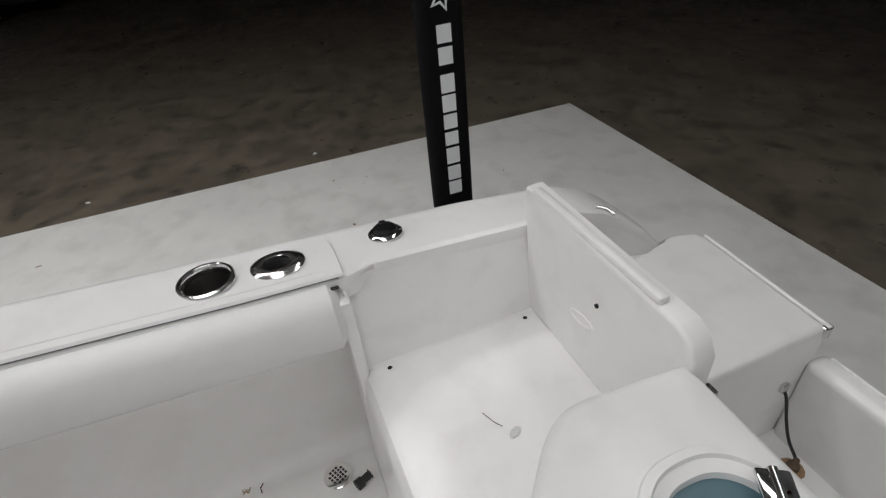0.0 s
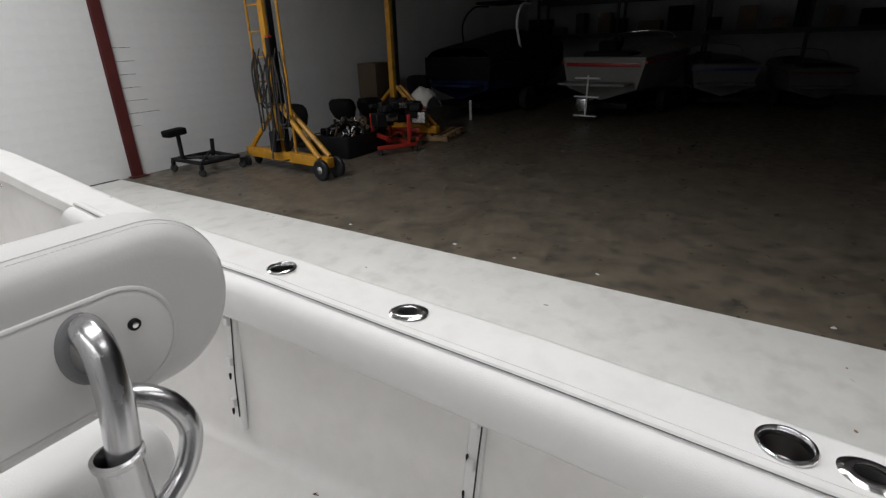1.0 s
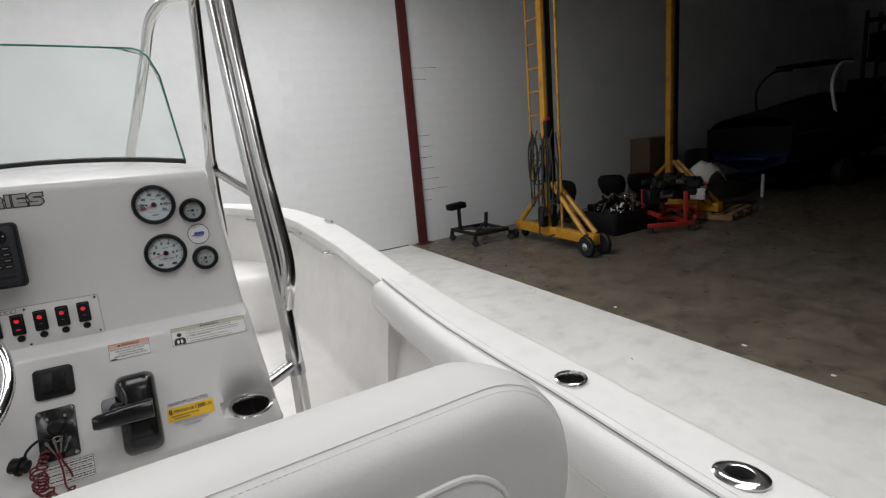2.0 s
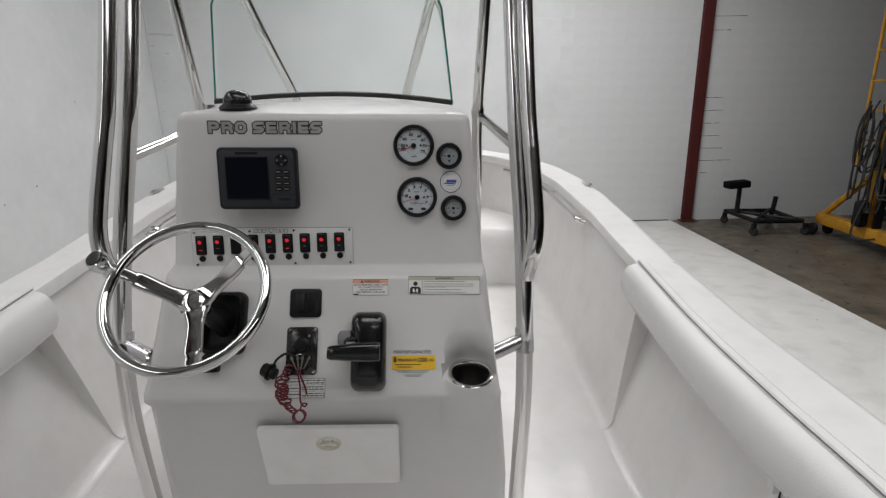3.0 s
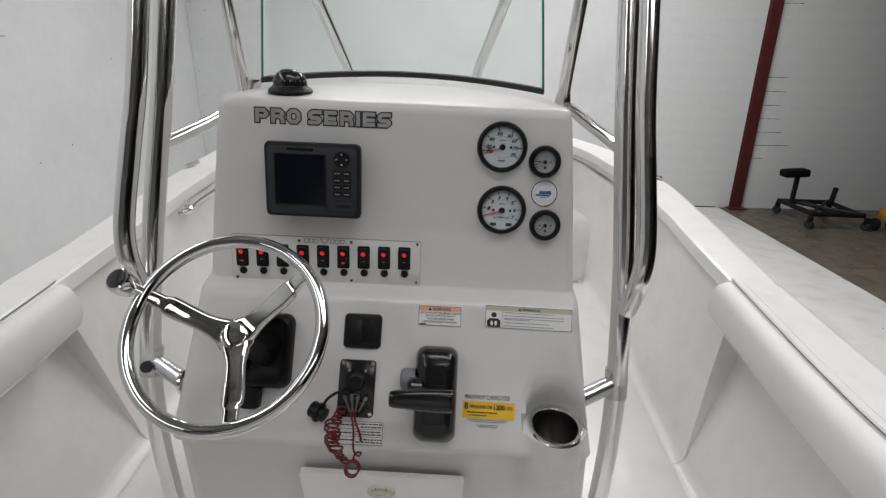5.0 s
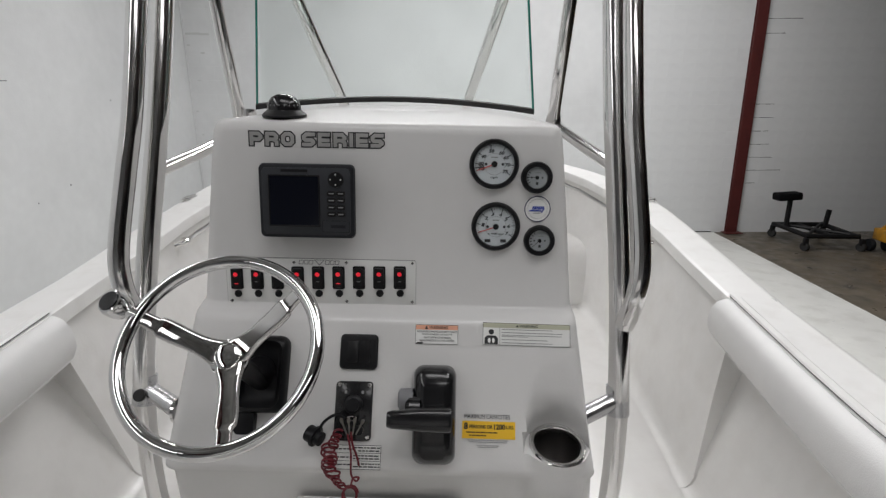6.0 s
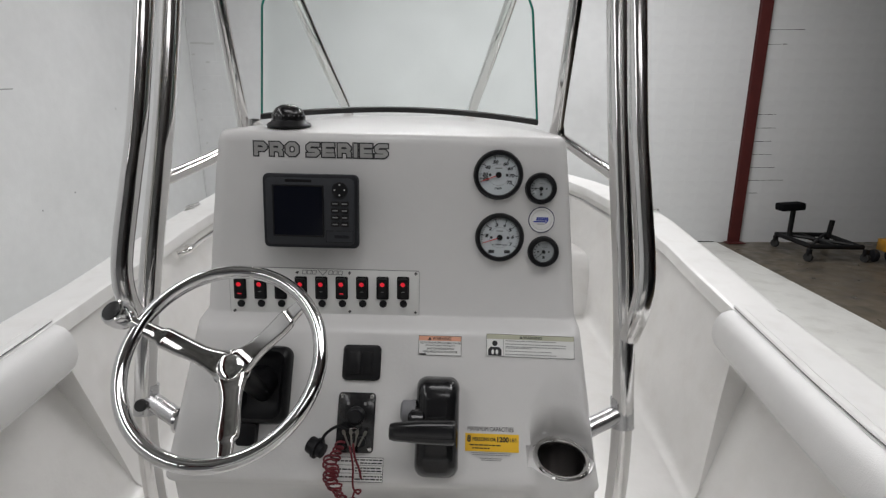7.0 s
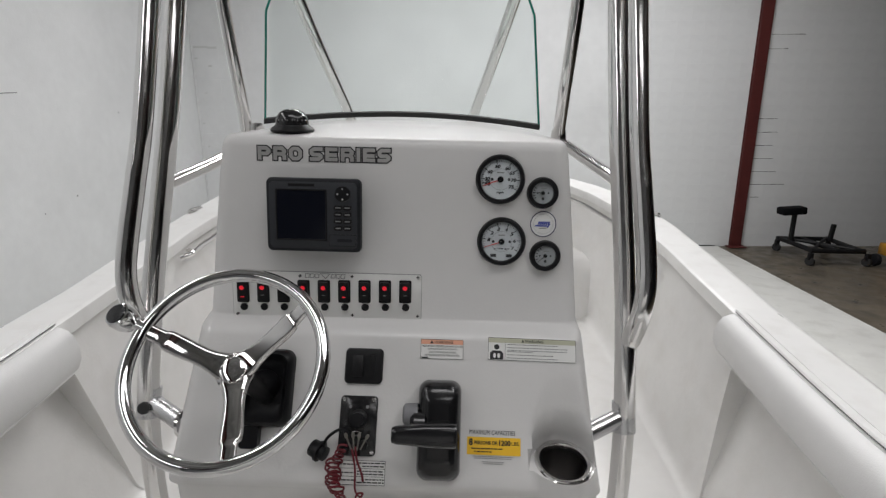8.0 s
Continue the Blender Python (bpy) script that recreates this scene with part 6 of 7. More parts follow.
def motor_dolly():
    d = thing("engine_dolly", "low black steel engine stand on casters against the wall", "engine stand", (5.35, 6.46, 0))
    d.scale = (1.2, 1.15, 1.1)
    for a, b in (((-0.15, -0.32, 0.19), (0.45, -0.36, 0.19)), ((-0.15, 0.35, 0.19), (0.5, 0.3, 0.19)), ((-0.12, -0.32, 0.19), (-0.12, 0.35, 0.19)), ((0.42, -0.36, 0.19), (0.47, 0.3, 0.19)), ((0.15, -0.34, 0.19), (0.15, 0.33, 0.19))):
        part("frame_bar", tube([a, b], 0.032, 8), DARKSTEEL, d)
    part("cross_brace", tube([(-0.12, -0.3, 0.19), (0.45, 0.3, 0.21)], 0.022, 8), DARKSTEEL, d)
    part("cross_brace", tube([(-0.12, 0.3, 0.21), (0.45, -0.3, 0.19)], 0.022, 8), DARKSTEEL, d)
    part("upright", tube([(-0.1, 0.15, 0.19), (-0.1, 0.15, 0.6)], 0.03, 8), DARKSTEEL, d)
    part("upright", tube([(0.42, 0.2, 0.19), (0.44, 0.2, 0.42)], 0.03, 8), DARKSTEEL, d)
    part("saddle", box((-0.1, 0.15, 0.63), (0.29, 0.17, 0.10), 0.02, 2, pose(0, 0, 0, 0, -4, 0)), BANNER, d, "black padded saddle")
    for x, y in ((-0.15, -0.34), (0.48, -0.38), (-0.12, 0.38), (0.5, 0.33)):
        c = part("caster", lathe([(0.0, -0.02), (0.05, -0.02), (0.055, -0.012), (0.055, 0.012), (0.05, 0.02), (0.0, 0.02)], 20, pose(x, y, 0.055, 0, 90, 20)), RUBBER, d)
        part("caster_cap", lathe([(0.0, 0.022), (0.025, 0.021), (0.028, 0.018)], 14, pose(x, y, 0.055, 0, 90, 20)), ALU, c)
        part("caster_fork", box((x, y, 0.12), (0.05, 0.05, 0.09), 0.008), DARKSTEEL, d)


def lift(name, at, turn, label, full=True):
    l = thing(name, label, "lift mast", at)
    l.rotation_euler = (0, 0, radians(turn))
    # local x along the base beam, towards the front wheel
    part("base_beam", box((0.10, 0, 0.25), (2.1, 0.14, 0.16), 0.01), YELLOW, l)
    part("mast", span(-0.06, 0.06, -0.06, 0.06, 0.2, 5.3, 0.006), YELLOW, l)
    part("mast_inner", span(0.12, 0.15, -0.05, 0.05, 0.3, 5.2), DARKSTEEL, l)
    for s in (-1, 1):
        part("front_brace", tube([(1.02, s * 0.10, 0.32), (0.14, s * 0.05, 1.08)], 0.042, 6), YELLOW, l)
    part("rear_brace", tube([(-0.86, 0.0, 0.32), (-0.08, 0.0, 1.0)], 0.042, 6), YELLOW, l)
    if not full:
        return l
    for s in (-1, 1):
        w = part("wheel", lathe([(0.0, -0.04), (0.145, -0.04), (0.162, -0.022), (0.162, 0.022), (0.145, 0.04), (0.0, 0.04)], 28, pose(1.10, s * 0.16, 0.162, 90, 0, 0)), DARKGREY, l, "grey rubber wheel")
        part("wheel_hub", lathe([(0.06, 0.041), (0.035, 0.055), (0.0, 0.057)], 16, pose(1.10, s * 0.16, 0.162, 90 * -s, 0, 0)), ALU, w)
        part("rear_wheel", lathe([(0.0, -0.03), (0.08, -0.03), (0.09, 0.0), (0.08, 0.03), (0.0, 0.03)], 20, pose(-0.90, s * 0.11, 0.09, 90, 0, 0)), DARKGREY, l)
    part("ladder_rail", tube([(-0.45, 0.02, 1.1), (-0.45, 0.02, 5.3)], 0.02, 8), YELLOW, l)
    for k in range(11):
        part("rung", tube([(-0.45, 0.02, 1.42 + 0.376 * k), (-0.06, 0.02, 1.42 + 0.376 * k)], 0.013, 8), YELLOW, l)
    part("side_pipe", tube([(0.34, 0.0, 0.3), (0.34, 0.0, 5.3)], 0.022, 8), YELLOW, l)
    part("valve", box((0.17, -0.1, 1.95), (0.1, 0.09, 0.26), 0.02), DARKSTEEL, l)
    part("valve_cap", box((0.17, -0.1, 2.09), (0.08, 0.08, 0.05), 0.015), REDPAINT, l, "red valve cap")
    rng = random.Random(5)
    for k in range(14):
        x, w = rng.uniform(-0.22, 0.34), rng.uniform(0.04, 0.16)
        z0, z1 = rng.uniform(0.55, 1.25), rng.uniform(1.35, 1.95)
        y = rng.uniform(-0.16, -0.08)
        pts = [(x - w * 0.3, y + 0.03, z1), (x - w, y, z1 - 0.35 * (z1 - z0)), (x - w * 0.7, y - 0.02, z0 + 0.06), (x, y - 0.03, z0), (x + w * 0.6, y - 0.01, z0 + 0.08), (x + w * 0.8, y, z0 + 0.6 * (z1 - z0)), (x + w * 0.2, y + 0.03, z1 - 0.05)]
        part("hose", tube(glide(pts, 6), rng.uniform(0.009, 0.015), 7), RUBBER, l, "black hydraulic hose")
    part("pump_box", box((0.0, -0.13, 0.50), (0.16, 0.12, 0.34), 0.03), DARKSTEEL, l)
    part("hose_loop", tube(glide([(0.1, -0.18, 0.7), (0.12, -0.3, 0.3), (0.25, -0.3, 0.22), (0.4, -0.2, 0.26)], 6), 0.014, 7), RUBBER, l)
    return l


def parts_crate():
    c = thing("parts_crate", "open black crate heaped with metal engine parts on the floor", "crate", (7.75, 5.15, 0))
    for cx, cy, sx, sy in ((0, -0.45, 1.1, 0.04), (0, 0.45, 1.1, 0.04), (-0.55, 0, 0.04, 0.9), (0.55, 0, 0.04, 0.9)):
        part("side", box((cx, cy, 0.20), (sx, sy, 0.38), 0.01), DARKSTEEL, c)
    part("bottom", box((0, 0, 0.03), (1.1, 0.9, 0.04)), DARKSTEEL, c)
    rng = random.Random(11)
    heap = thing("engine_parts", "heap of shiny and brass metal engine parts in a crate", "metal parts", (7.75, 5.15, 0.34), "", "stuff")
    for mat, n in ((STEEL, 34), (CARDB, 18), (DARKSTEEL, 30)):
        bm = bmesh.new()
        for _ in range(n):
            x, y = rng.uniform(-0.5, 0.5), rng.uniform(-0.4, 0.4)
            z = 0.28 * (1 - (x / 0.55) ** 2) * (1 - (y / 0.5) ** 2) * rng.uniform(0.3, 1)
            m = pose(x, y, z, rng.uniform(0, 180), rng.uniform(0, 180), rng.uniform(0, 180))
            if rng.random() < 0.5:
                add_lathe(bm, [(0.0, -0.02), (0.06, -0.02), (0.07, 0.0), (0.03, 0.03), (0.0, 0.05)], 12, m)
            else:
                add_box(bm, (0, 0, 0), (rng.uniform(0.06, 0.22), rng.uniform(0.03, 0.08), rng.uniform(0.02, 0.06)), 0.006, 1, m)
        part("metal_pieces", bm, mat, heap)


def outboard(at, turn, tall=1.0):
    """A dark outboard engine on its stand."""
    o = thing("outboard_engine", "dark outboard engine leaning on a stand in the shade", "outboard engine", at, "stored engines")
    o.rotation_euler = (0, 0, radians(turn))
    rows = []
    for z, w, h in ((0.62, 0.2, 0.26), (0.72, 0.3, 0.42), (0.95, 0.36, 0.52), (1.12, 0.34, 0.5), (1.2, 0.26, 0.4), (1.22, 0.12, 0.2)):
        rows.append([(x, y + (z - 0.9) * 0.12, z * tall) for x, y in rounded(w, h, 0.08, 4)])
    part("cowl", loft(rows, ring=True, ends=True), COVER, o)
    part("leg", box((0, 0, 0.42 * tall), (0.14, 0.22, 0.5 * tall), 0.03), DARKSTEEL, o)
    part("gearcase", lathe([(0.0, -0.25), (0.05, -0.2), (0.07, 0.0), (0.05, 0.2), (0.02, 0.28), (0.0, 0.28)], 16, pose(0, 0, 0.16, 90, 0, 0)), DARKSTEEL, o)
    for s in (-1, 1):
        part("stand_leg", tube([(s * 0.05, 0, 0.6 * tall), (s * 0.3, 0.1 * s, 0.02)], 0.02, 8), DARKSTEEL, o)
    part("stand_leg", tube([(0, 0.05, 0.6 * tall), (0, 0.4, 0.02)], 0.02, 8), DARKSTEEL, o)


def red_stand(at, turn):
    r = thing("red_engine_stand", "red steel engine stand with a dark engine block on casters", "engine stand", at, "red stands")
    r.rotation_euler = (0, 0, radians(turn))
    for s in (-1, 1):
        part("foot_bar", box((0, s * 0.3, 0.14), (0.8, 0.07, 0.07), 0.008), REDPAINT, r)
        part("post", box((-0.25 * s, s * 0.3, 0.42), (0.06, 0.06, 0.56), 0.008), REDPAINT, r)
    part("cross_bar", box((0.3, 0, 0.14), (0.07, 0.6, 0.07), 0.008), REDPAINT, r)
    part("cross_bar", box((-0.2, 0, 0.3), (0.07, 0.6, 0.07), 0.008), REDPAINT, r)
    for x in (-0.36, 0.36):
        for y in (-0.3, 0.3):
            part("caster", lathe([(0.0, -0.02), (0.06, -0.02), (0.06, 0.02), (0.0, 0.02)], 18, pose(x, y, 0.06, 0, 90, 30)), RUBBER, r)
    rng = random.Random(int(at[0] * 10))
    for _ in range(12):
        bm = bmesh.new()
        add_box(bm, (rng.uniform(-0.25, 0.25), rng.uniform(-0.28, 0.28), rng.uniform(0.5, 0.85)), (rng.uniform(0.1, 0.3), rng.uniform(0.1, 0.3), rng.uniform(0.08, 0.25)), 0.02, 1)
        part("engine_piece", bm, DARKSTEEL if rng.random() < 0.8 else ALU, r)


def pallet():
    p = thing("pallet", "worn wooden pallet lying on the floor", "pallet", (9.75, 4.5, 0))
    p.rotation_euler = (0, 0, radians(12))
    for k in range(6):
        part("board", box((0, -0.45 + 0.18 * k, 0.13), (1.1, 0.11, 0.02), 0.003, 1), WOOD, p)
    for x in (-0.5, 0, 0.5):
        part("bearer", box((x, 0, 0.06), (0.09, 1.0, 0.1), 0.004, 1), WOOD, p)


def boxes():
    for x, y, sx, sy, sz, z in ((10.8, 6.75, 0.95, 0.6, 0.68, 0), (10.8, 6.75, 0.85, 0.55, 0.80, 0.683)):
        b = thing("cardboard_box", "brown closed cardboard box stacked by the wall", "box", (x, y, z), "boxes by the wall")
        part("carton", span(-sx / 2, sx / 2, -sy / 2, sy / 2, 0, sz, 0.006), CARDB, b)
        part("tape", span(-sx / 2 - 0.002, sx / 2 + 0.002, -0.03, 0.03, sz - 0.0005, sz + 0.002), WOOD, b)
    r = thing("white_rag", "crumpled white rag hanging over the stored engines", "rag", (9.75, 4.75, 0.62))
    rng = random.Random(3)
    rows = []
    for j in range(9):
        rows.append([((i - 5) * 0.07 * (1 - 0.04 * j) + rng.uniform(-0.02, 0.02), (j - 4) * 0.07 + rng.uniform(-0.02, 0.02), 0.42 - 0.45 * (((i - 5) / 7) ** 2 + ((j - 4) / 6) ** 2) + rng.uniform(-0.03, 0.03)) for i in range(11)])
    part("cloth", loft(rows), RAG, r)


def far_boat(name, label, at, turn, hull_mat, stripe, length=5.0, cover=None, ladder=False, tower=False):
    b = thing(name, label, "boat", at, "stored boats")
    b.rotation_euler = (0, 0, radians(turn))
    # local -x is the stern
    rows, top = [], []
    for k in range(15):
        u = k / 14
        w = 1.05 * (1 - max(0, (u - 0.45) / 0.55) ** 2.2) + 0.002
        x = length * u
        zt = 1.45 + 0.22 * u
        rise = 0.5 * max(0, u - 0.5) ** 2 * 2
        rows.append([(x, -w, zt), (x, -w * 0.99, zt - 0.16), (x, -w * 0.97, zt - 0.22), (x, -w * 0.85, 0.72 + rise), (x, 0, 0.45 + rise * 1.4), (x, w * 0.85, 0.72 + rise), (x, w * 0.97, zt - 0.22), (x, w * 0.99, zt - 0.16), (x, w, zt)])
        top.append([(x, -w, zt), (x, -w * 0.8, zt + 0.01), (x, w * 0.8, zt + 0.01), (x, w, zt)])
    bm = loft(rows)
    bm.faces.new([v for v in bm.verts if abs(v.co.x) < 1e-6])
    part("hull", bm, hull_mat, b)
    part("side_deck", loft(top), hull_mat, b)
    for s in (-1, 1):
        part("stripe", tube([(r[0][0] - 0.01, s * (abs(r[0][1]) + 0.012), r[0][2] - 0.12) for r in rows[:13]], 0.035, 6), stripe, b)
    part("transom_band", box((-0.02, 0, 1.28), (0.03, 1.9, 0.09), 0.01), stripe, b)
    part("swim_platform", box((-0.35, 0, 0.86), (0.6, 1.7, 0.06), 0.02), hull_mat, b)
    part("trailer_bed", box((length * 0.45, 0, 0.33), (length * 0.9, 1.4, 0.12)), DARKSTEEL, b)
    for s in (-1, 1):
        part("trailer_wheel", lathe([(0.0, -0.1), (0.3, -0.1), (0.33, 0.0), (0.3, 0.1), (0.0, 0.1)], 24, pose(length * 0.35, s * 0.95, 0.33, 90, 0, 0)), RUBBER, b)
    if cover:
        rows = []
        for k in range(12):
            u = k / 11
            w = 1.08 * (1 - max(0, (u - 0.45) / 0.55) ** 2.2) + 0.01
            h = 0.62 * math.sin(math.pi * min(1, 0.15 + 0.85 * u)) ** 0.6
            rows.append([(length * u, w, 0.98 + 0.3 * u * u)] + [(length * u, w * math.cos(a), 1.40 + 0.22 * u + (h + 0.05 * math.sin(7 * u + 3 * a)) * math.sin(a)) for a in [math.pi * q / 10 for q in range(11)]] + [(length * u, -w, 0.98 + 0.3 * u * u)])
        part("cover_flap", box((-0.07, 0, 1.24), (0.03, 2.14, 0.56), 0.01), cover, b)
        part("cover", loft(rows), cover, b, "black fitted boat cover")
    else:
        # engine cover and seat in black, darkened for the unlit hall
        part("engine_cover", box((0.5, 0, 1.42), (0.8, 1.2, 0.3), 0.08, 3), COVER, b)
        for s in (-1, 1):
            part("windscreen_frame", tube(glide([(1.9, s * 0.95, 1.5), (2.3, s * 0.85, 1.9), (2.7, s * 0.4, 2.0), (2.75, 0, 2.02)], 6), 0.015, 8), STEEL, b)
        part("seat", box((1.5, 0.5, 1.55), (0.4, 0.5, 0.5), 0.06, 3), COVER, b)
    if ladder:
        l = -0.75
        part("ladder_rail", tube([(l, 0.0, 0.18), (l + 0.03, 0.0, 1.08)], 0.022, 8), BANNERW, b, "white boarding ladder")
        for z, w in ((0.16, 0.34), (0.6, 0.36), (1.02, 0.36)):
            part("ladder_step", box((l, 0, z), (0.1, 2 * w * 0.85, 0.035), 0.01), BANNERW, b)
        part("drive_leg", box((-0.55, 0.15, 0.42), (0.36, 0.34, 0.36), 0.08, 3), ALU, b)
    if tower:
        for s, r, mat in ((-1, 0.035, BANNERW), (1, 0.025, DARKSTEEL)):
            part("tower_pipe", tube(glide([(1.6, s * 0.95, 1.5), (1.4, s * 0.9, 2.3), (1.8, s * 0.8, 2.75), (2.4, s * 0.7, 2.8)], 6), r, 10), mat, b, "white tower pipe" if s < 0 else "dark tower pipe")
        part("bimini", box((2.3, 0.1, 2.86), (1.2, 1.1, 0.07), 0.02), COVER, b)
        part("trailer_guide", tube([(-0.3, -0.62, 0.0), (-0.3, -0.62, 0.5)], 0.035, 10), BANNERW, b, "white trailer guide post")
    return b


def rack():
    r = thing("storage_rack", "tall dark steel storage rack with boxes at the far wall", "rack", (FAR_X - 1.2, 0.5, 0))
    for y in (-5.5, -2.7, 0.0, 2.7, 5.5):
        for x in (-0.45, 0.45):
            part("upright", span(x - 0.04, x + 0.04, y - 0.04, y + 0.04, 0, 4.4), DARKSTEEL, r)
    for z in (1.9, 3.0, 4.1):
        for x in (-0.45, 0.45):
            part("beam", span(x - 0.03, x + 0.03, -5.5, 5.5, z - 0.06, z + 0.06), DARKSTEEL, r)
        part("shelf", span(-0.45, 0.45, -5.5, 5.5, z + 0.06, z + 0.08), DARKGREY, r)
    rng = random.Random(9)
    for z in (1.98, 3.08):
        y = -5.2
        while y < 5.2:
            w, h = rng.uniform(0.3, 0.8), rng.uniform(0.25, 0.8)
            b = thing("stored_carton", "dim carton or tub stored on the rack", "box", (FAR_X - 1.2, 0.5 + y + w / 2, z), "stored cartons")
            part("carton", span(-0.3, 0.3, -w / 2, w / 2, 0.001, h, 0.02), rng.choice([CARDB, DARKGREY, GELCOAT, COVER]), b)
            y += w + rng.uniform(0.08, 0.5)


column()
motor_dolly()
lift("boat_lift", (6.10, 5.15, 0), -95, "yellow wheeled boat lift mast with ladder and black hoses")
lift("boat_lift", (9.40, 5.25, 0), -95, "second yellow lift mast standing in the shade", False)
parts_crate()
outboard((8.6, 6.0, 0), 30, 0.72)
outboard((7.3, 6.05, 0), -20, 0.75)
outboard((9.2, 5.75, 0), 80, 0.7)
outboard((10.6, 5.4, 0), 10)
red_stand((8.15, 4.45, 0), -30)
red_stand((9.0, 4.65, 0), 20)
pallet()
boxes()
far_boat("covered_boat", "blue hulled boat under a black cover on a trailer", (12.6, 5.5, 0), -8, BLUE, BLUE, 5.6, COVER, False, True)
# hull colours of the next three boats carry the hall's shade
far_boat("runabout_boat", "white runabout boat with a red stripe and boarding ladder", (13.55, 2.0, 0), -9, SHADEGEL, REDGEL, 5.2, None, True)
far_boat("bow_rider_boat", "white open boat standing in the dark hall", (16.0, -0.5, 0), 16, DEEPSHADEGEL, BLUE, 4.4).scale = (0.76, 0.76, 0.8)
far_boat("skiff_boat", "white skiff standing in the dark hall", (16.4, -2.6, 0), 18, DEEPSHADEGEL, RUST, 4.2).scale = (0.72, 0.72, 0.72)
rack()
work = thing("work_lamp", "small lit work lamp hanging over the far racks", "lamp", (17.0, 2.86, 4.38))
part("lamp_shade", lathe([(0.03, 0.16), (0.10, 0.08), (0.14, 0.0)], 20), DARKSTEEL, work)
part("bulb", lathe([(0.0, -0.05), (0.05, -0.03), (0.06, 0.02), (0.03, 0.08), (0.0, 0.09)], 16), BULB, work, "glowing bulb")
part("drop_rod", tube([(0, 0, 0.15), (0, 0, ROOF_Z - 4.38)], 0.012, 8), DARKSTEEL, work)
chip_rng = random.Random(2)
for x, y in ((4.305, -2.32), (4.416, 0.195), (4.42, -0.6), (4.45, 2.3), (4.47, 0.9)):
    t = thing("paint_chip", "loose pale paint chip lying on the concrete floor", "paint chip", (x, y, 0.0005), "paint chips")
    part("flake", slab([(0.022 * math.cos(a) * chip_rng.uniform(0.4, 1), 0.028 * math.sin(a) * chip_rng.uniform(0.4, 1)) for a in [1.05 * k for k in range(6)]], 0.0, 0.004), PADPAINT, t)


# ---------------------------------------------------------------- marks on the walls
def wall_marks():
    west = bpy.data.objects["wall_west"]
    north = bpy.data.objects["wall_north"]
    rng = random.Random(11)
    part("scratch", tube(glide([(WALL_X + 0.001, 3.31, 2.226), (WALL_X + 0.001, 3.5, 2.238), (WALL_X + 0.001, 3.62, 2.252), (WALL_X + 0.001, 3.77, 2.262)], 4), 0.004, 5), GREYINK, west)
    for y, z in ((3.69, 2.768), (3.23, 2.404), (3.33, 1.333), (3.83, 1.151), (4.30, 1.256), (2.7, 1.9), (5.2, 2.1), (5.9, 1.7)):
        part("speck", box((WALL_X + 0.001, y, z), (0.003, rng.uniform(0.008, 0.02), rng.uniform(0.008, 0.02)), 0.001, 1), GREYINK, west)
    for x, z, l in ((-3.62, 3.06, 0.22), (-3.45, 3.05, 0.15), (-3.70, 2.90, 0.05), (-3.5, 2.79, 0.06), (-3.69, 1.95, 0.04), (-3.6, 2.40, 0.05), (-3.65, 1.6, 0.03)):
        part("scuff", box((x, WALL_Y - 0.0015, z), (l, 0.002, rng.uniform(0.012, 0.03)), 0.0006, 1), JOINT, north)
    part("corner_bead", box((WALL_X + 0.012, WALL_Y - 0.012, ROOF_Z / 2), (0.02, 0.02, ROOF_Z), 0.004, 1), WALLPAINT, north)


wall_marks()


def floor_marks():
    pad = bpy.data.objects["painted_floor"]
    rng = random.Random(21)
    spots = [(3.818, 5.178), (3.78, 5.11), (3.676, 4.661), (3.78, 3.635), (3.82, 3.60), (3.792, 3.435), (4.253, 3.493), (4.174, 3.329), (4.23, 3.36), (3.87, 3.044)]
    spots += [(rng.uniform(2.2, 4.0), rng.uniform(-4.0, 3.0)) for _ in range(26)]
    for x, y in spots:
        a, w, l = rng.uniform(0, 3.1), rng.uniform(0.004, 0.011), rng.uniform(0.010, 0.032)
        pts = [(w * math.cos(k * 0.9) * rng.uniform(0.5, 1), l * math.sin(k * 0.9) * rng.uniform(0.5, 1)) for k in range(7)]
        part("floor_mark", slab(pts, 0.0, 0.0008, Matrix.Translation((x, y, 0.0061)) @ pose(0, 0, 0, 0, 0, math.degrees(a))), rng.choice([CONCRETE, WOOD, JOINT, JOINT]), pad)
    # broken paint along the edge of the painted area
    for k in range(24):
        y = -4.6 + 11.3 * k / 24 + rng.uniform(-0.2, 0.2)
        x = 4.14 + (4.51 - 4.14) * (y + 4.72) / 11.58 + rng.uniform(-0.02, 0.0)
        pts = [(rng.uniform(0.004, 0.016) * math.cos(q * 0.9), rng.uniform(0.01, 0.05) * math.sin(q * 0.9)) for q in range(7)]
        part("worn_patch", slab(pts, 0.0, 0.0007, Matrix.Translation((x, y, 0.0061))), CONCRETE, pad)


floor_marks()


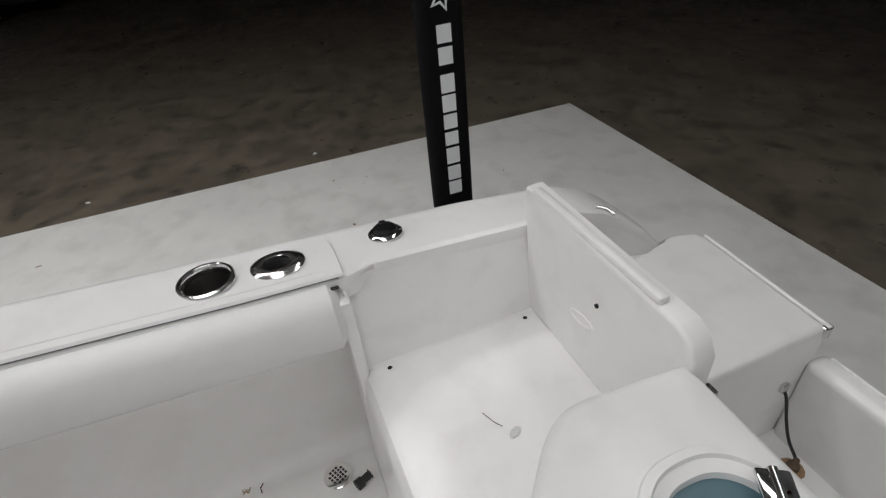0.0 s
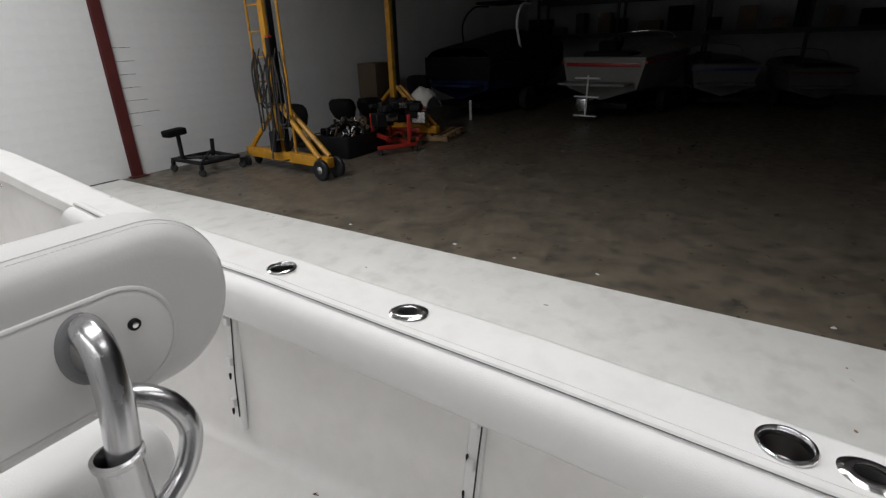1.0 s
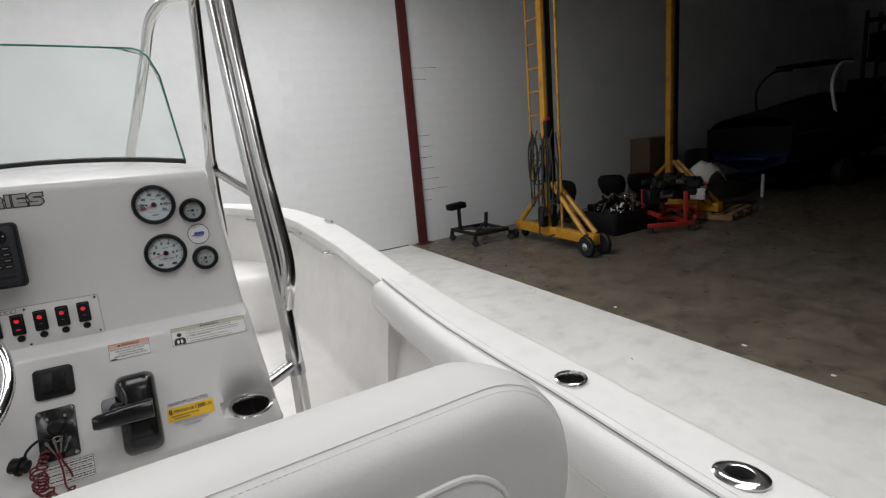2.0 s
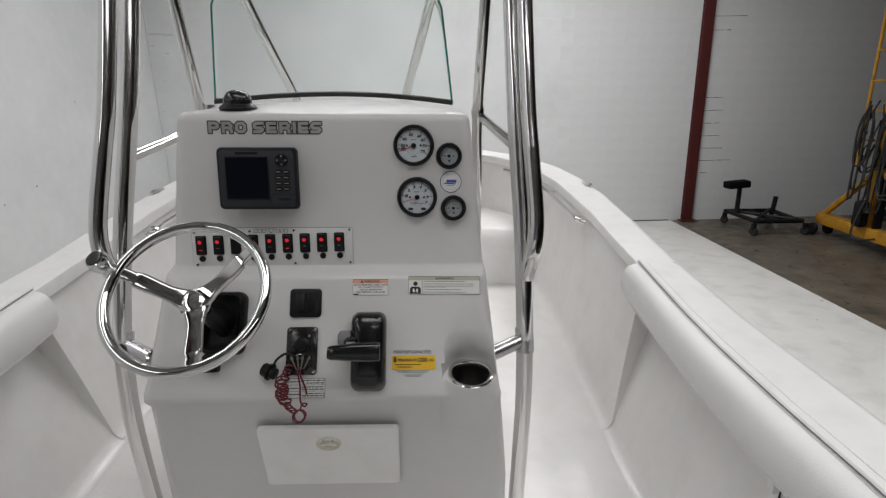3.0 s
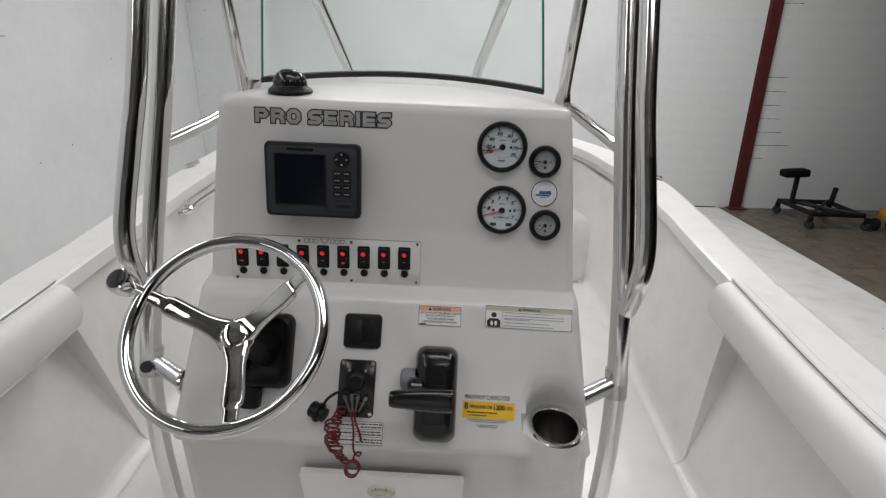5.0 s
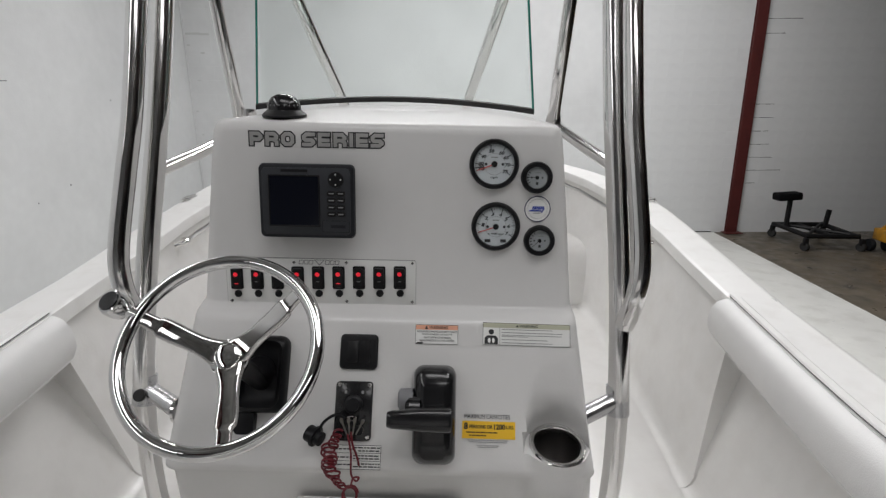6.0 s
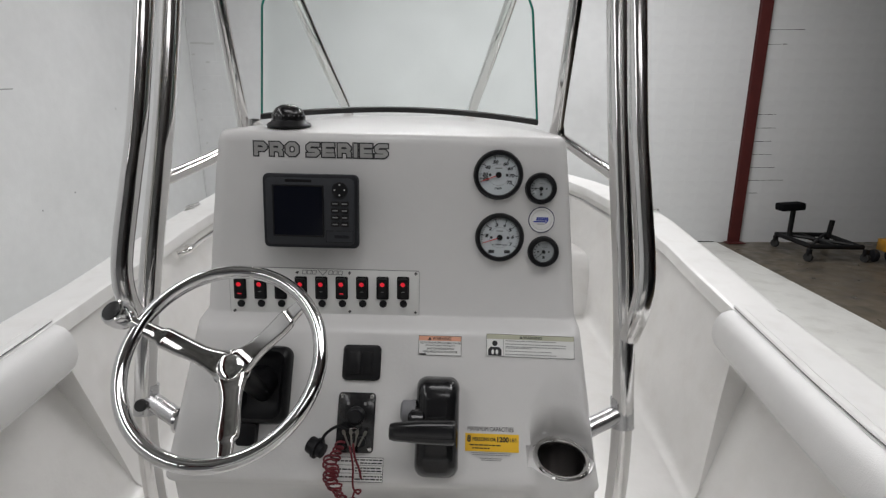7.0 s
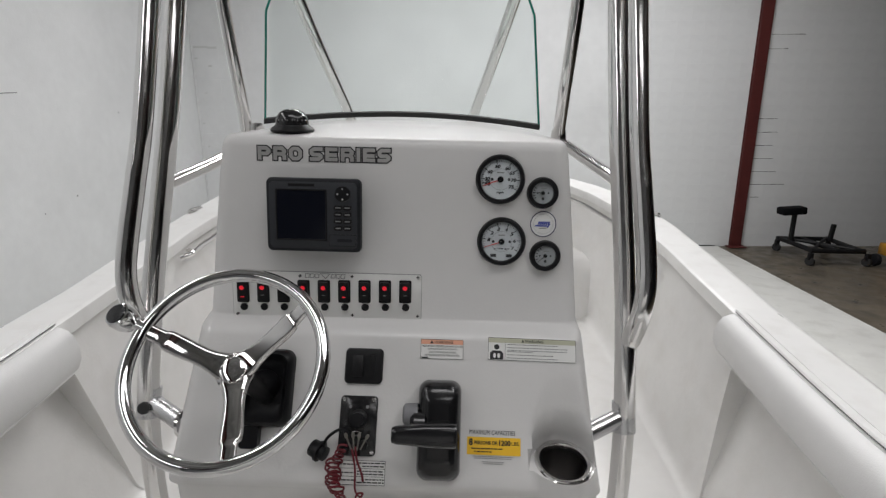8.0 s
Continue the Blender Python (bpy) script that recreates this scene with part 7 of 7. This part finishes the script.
# ---------------------------------------------------------------- blocks of the wall
def block_mesh(w, h):
    me = bpy.data.meshes.new("wall_block")
    a, c = 0.0006, 0.002
    v = [(-w / 2 + a, 0, -h / 2 + a), (w / 2 - a, 0, -h / 2 + a), (w / 2 - a, 0, h / 2 - a), (-w / 2 + a, 0, h / 2 - a),
         (-w / 2 + a + c, -0.0012, -h / 2 + a + c), (w / 2 - a - c, -0.0012, -h / 2 + a + c), (w / 2 - a - c, -0.0012, h / 2 - a - c), (-w / 2 + a + c, -0.0012, h / 2 - a - c)]
    f = [(4, 5, 6, 7), (0, 1, 5, 4), (1, 2, 6, 5), (2, 3, 7, 6), (3, 0, 4, 7)]
    me.from_pydata(v, [], f)
    me.materials.append(WALLPAINT)
    return me


def blocks():
    wall = bpy.data.objects["wall_north"]
    me = block_mesh(0.4, 0.2)
    v0, f0 = [list(v.co) for v in me.vertices], [list(p.vertices) for p in me.polygons]
    verts, faces = [], []
    for row in range(28):
        z = 0.1 + 0.2 * row
        for col in range(62):
            x = WALL_X + 0.2 + 0.4 * col + (0.2 if row % 2 else 0.0)
            if x > FAR_X - 0.2:
                continue
            if 2.6 < x < 8.2 and z < 3.9 and not 4.50 < x < 4.90:
                ob = new("wall_block", me)
                ob.location = (x, WALL_Y, z)
                ob.parent = wall
            else:
                n = len(verts)
                verts += [(p[0] + x, p[1] + WALL_Y, p[2] + z) for p in v0]
                faces += [[n + q for q in p] for p in f0]
    rest = bpy.data.meshes.new("wall_blocks")
    rest.from_pydata(verts, [], faces)
    rest.materials.append(WALLPAINT)
    ob = new("wall_blocks", rest)
    ob.parent = wall
    tagged(ob, "", "", "", "stuff")
    # joints stained with rust beside the column
    rng = random.Random(6)
    for z, x0, l in ((3.2, 4.80, 0.5), (3.0, 4.80, 0.3), (2.0, 4.80, 0.28), (1.8, 4.80, 0.34), (1.6, 4.80, 0.22), (1.4, 4.80, 0.3), (1.2, 4.80, 0.4), (1.0, 4.80, 0.5), (0.8, 4.80, 0.2)):
        bm = bmesh.new()
        x = x0
        while x < x0 + l:
            w = rng.uniform(0.03, 0.12)
            add_box(bm, (x + w / 2, WALL_Y - 0.0010, z + rng.uniform(-0.001, 0.001)), (w, 0.0044, rng.uniform(0.004, 0.009)))
            x += w + rng.uniform(0.0, 0.03)
        part("open_joint", bm, DARKSTEEL, wall)


blocks()
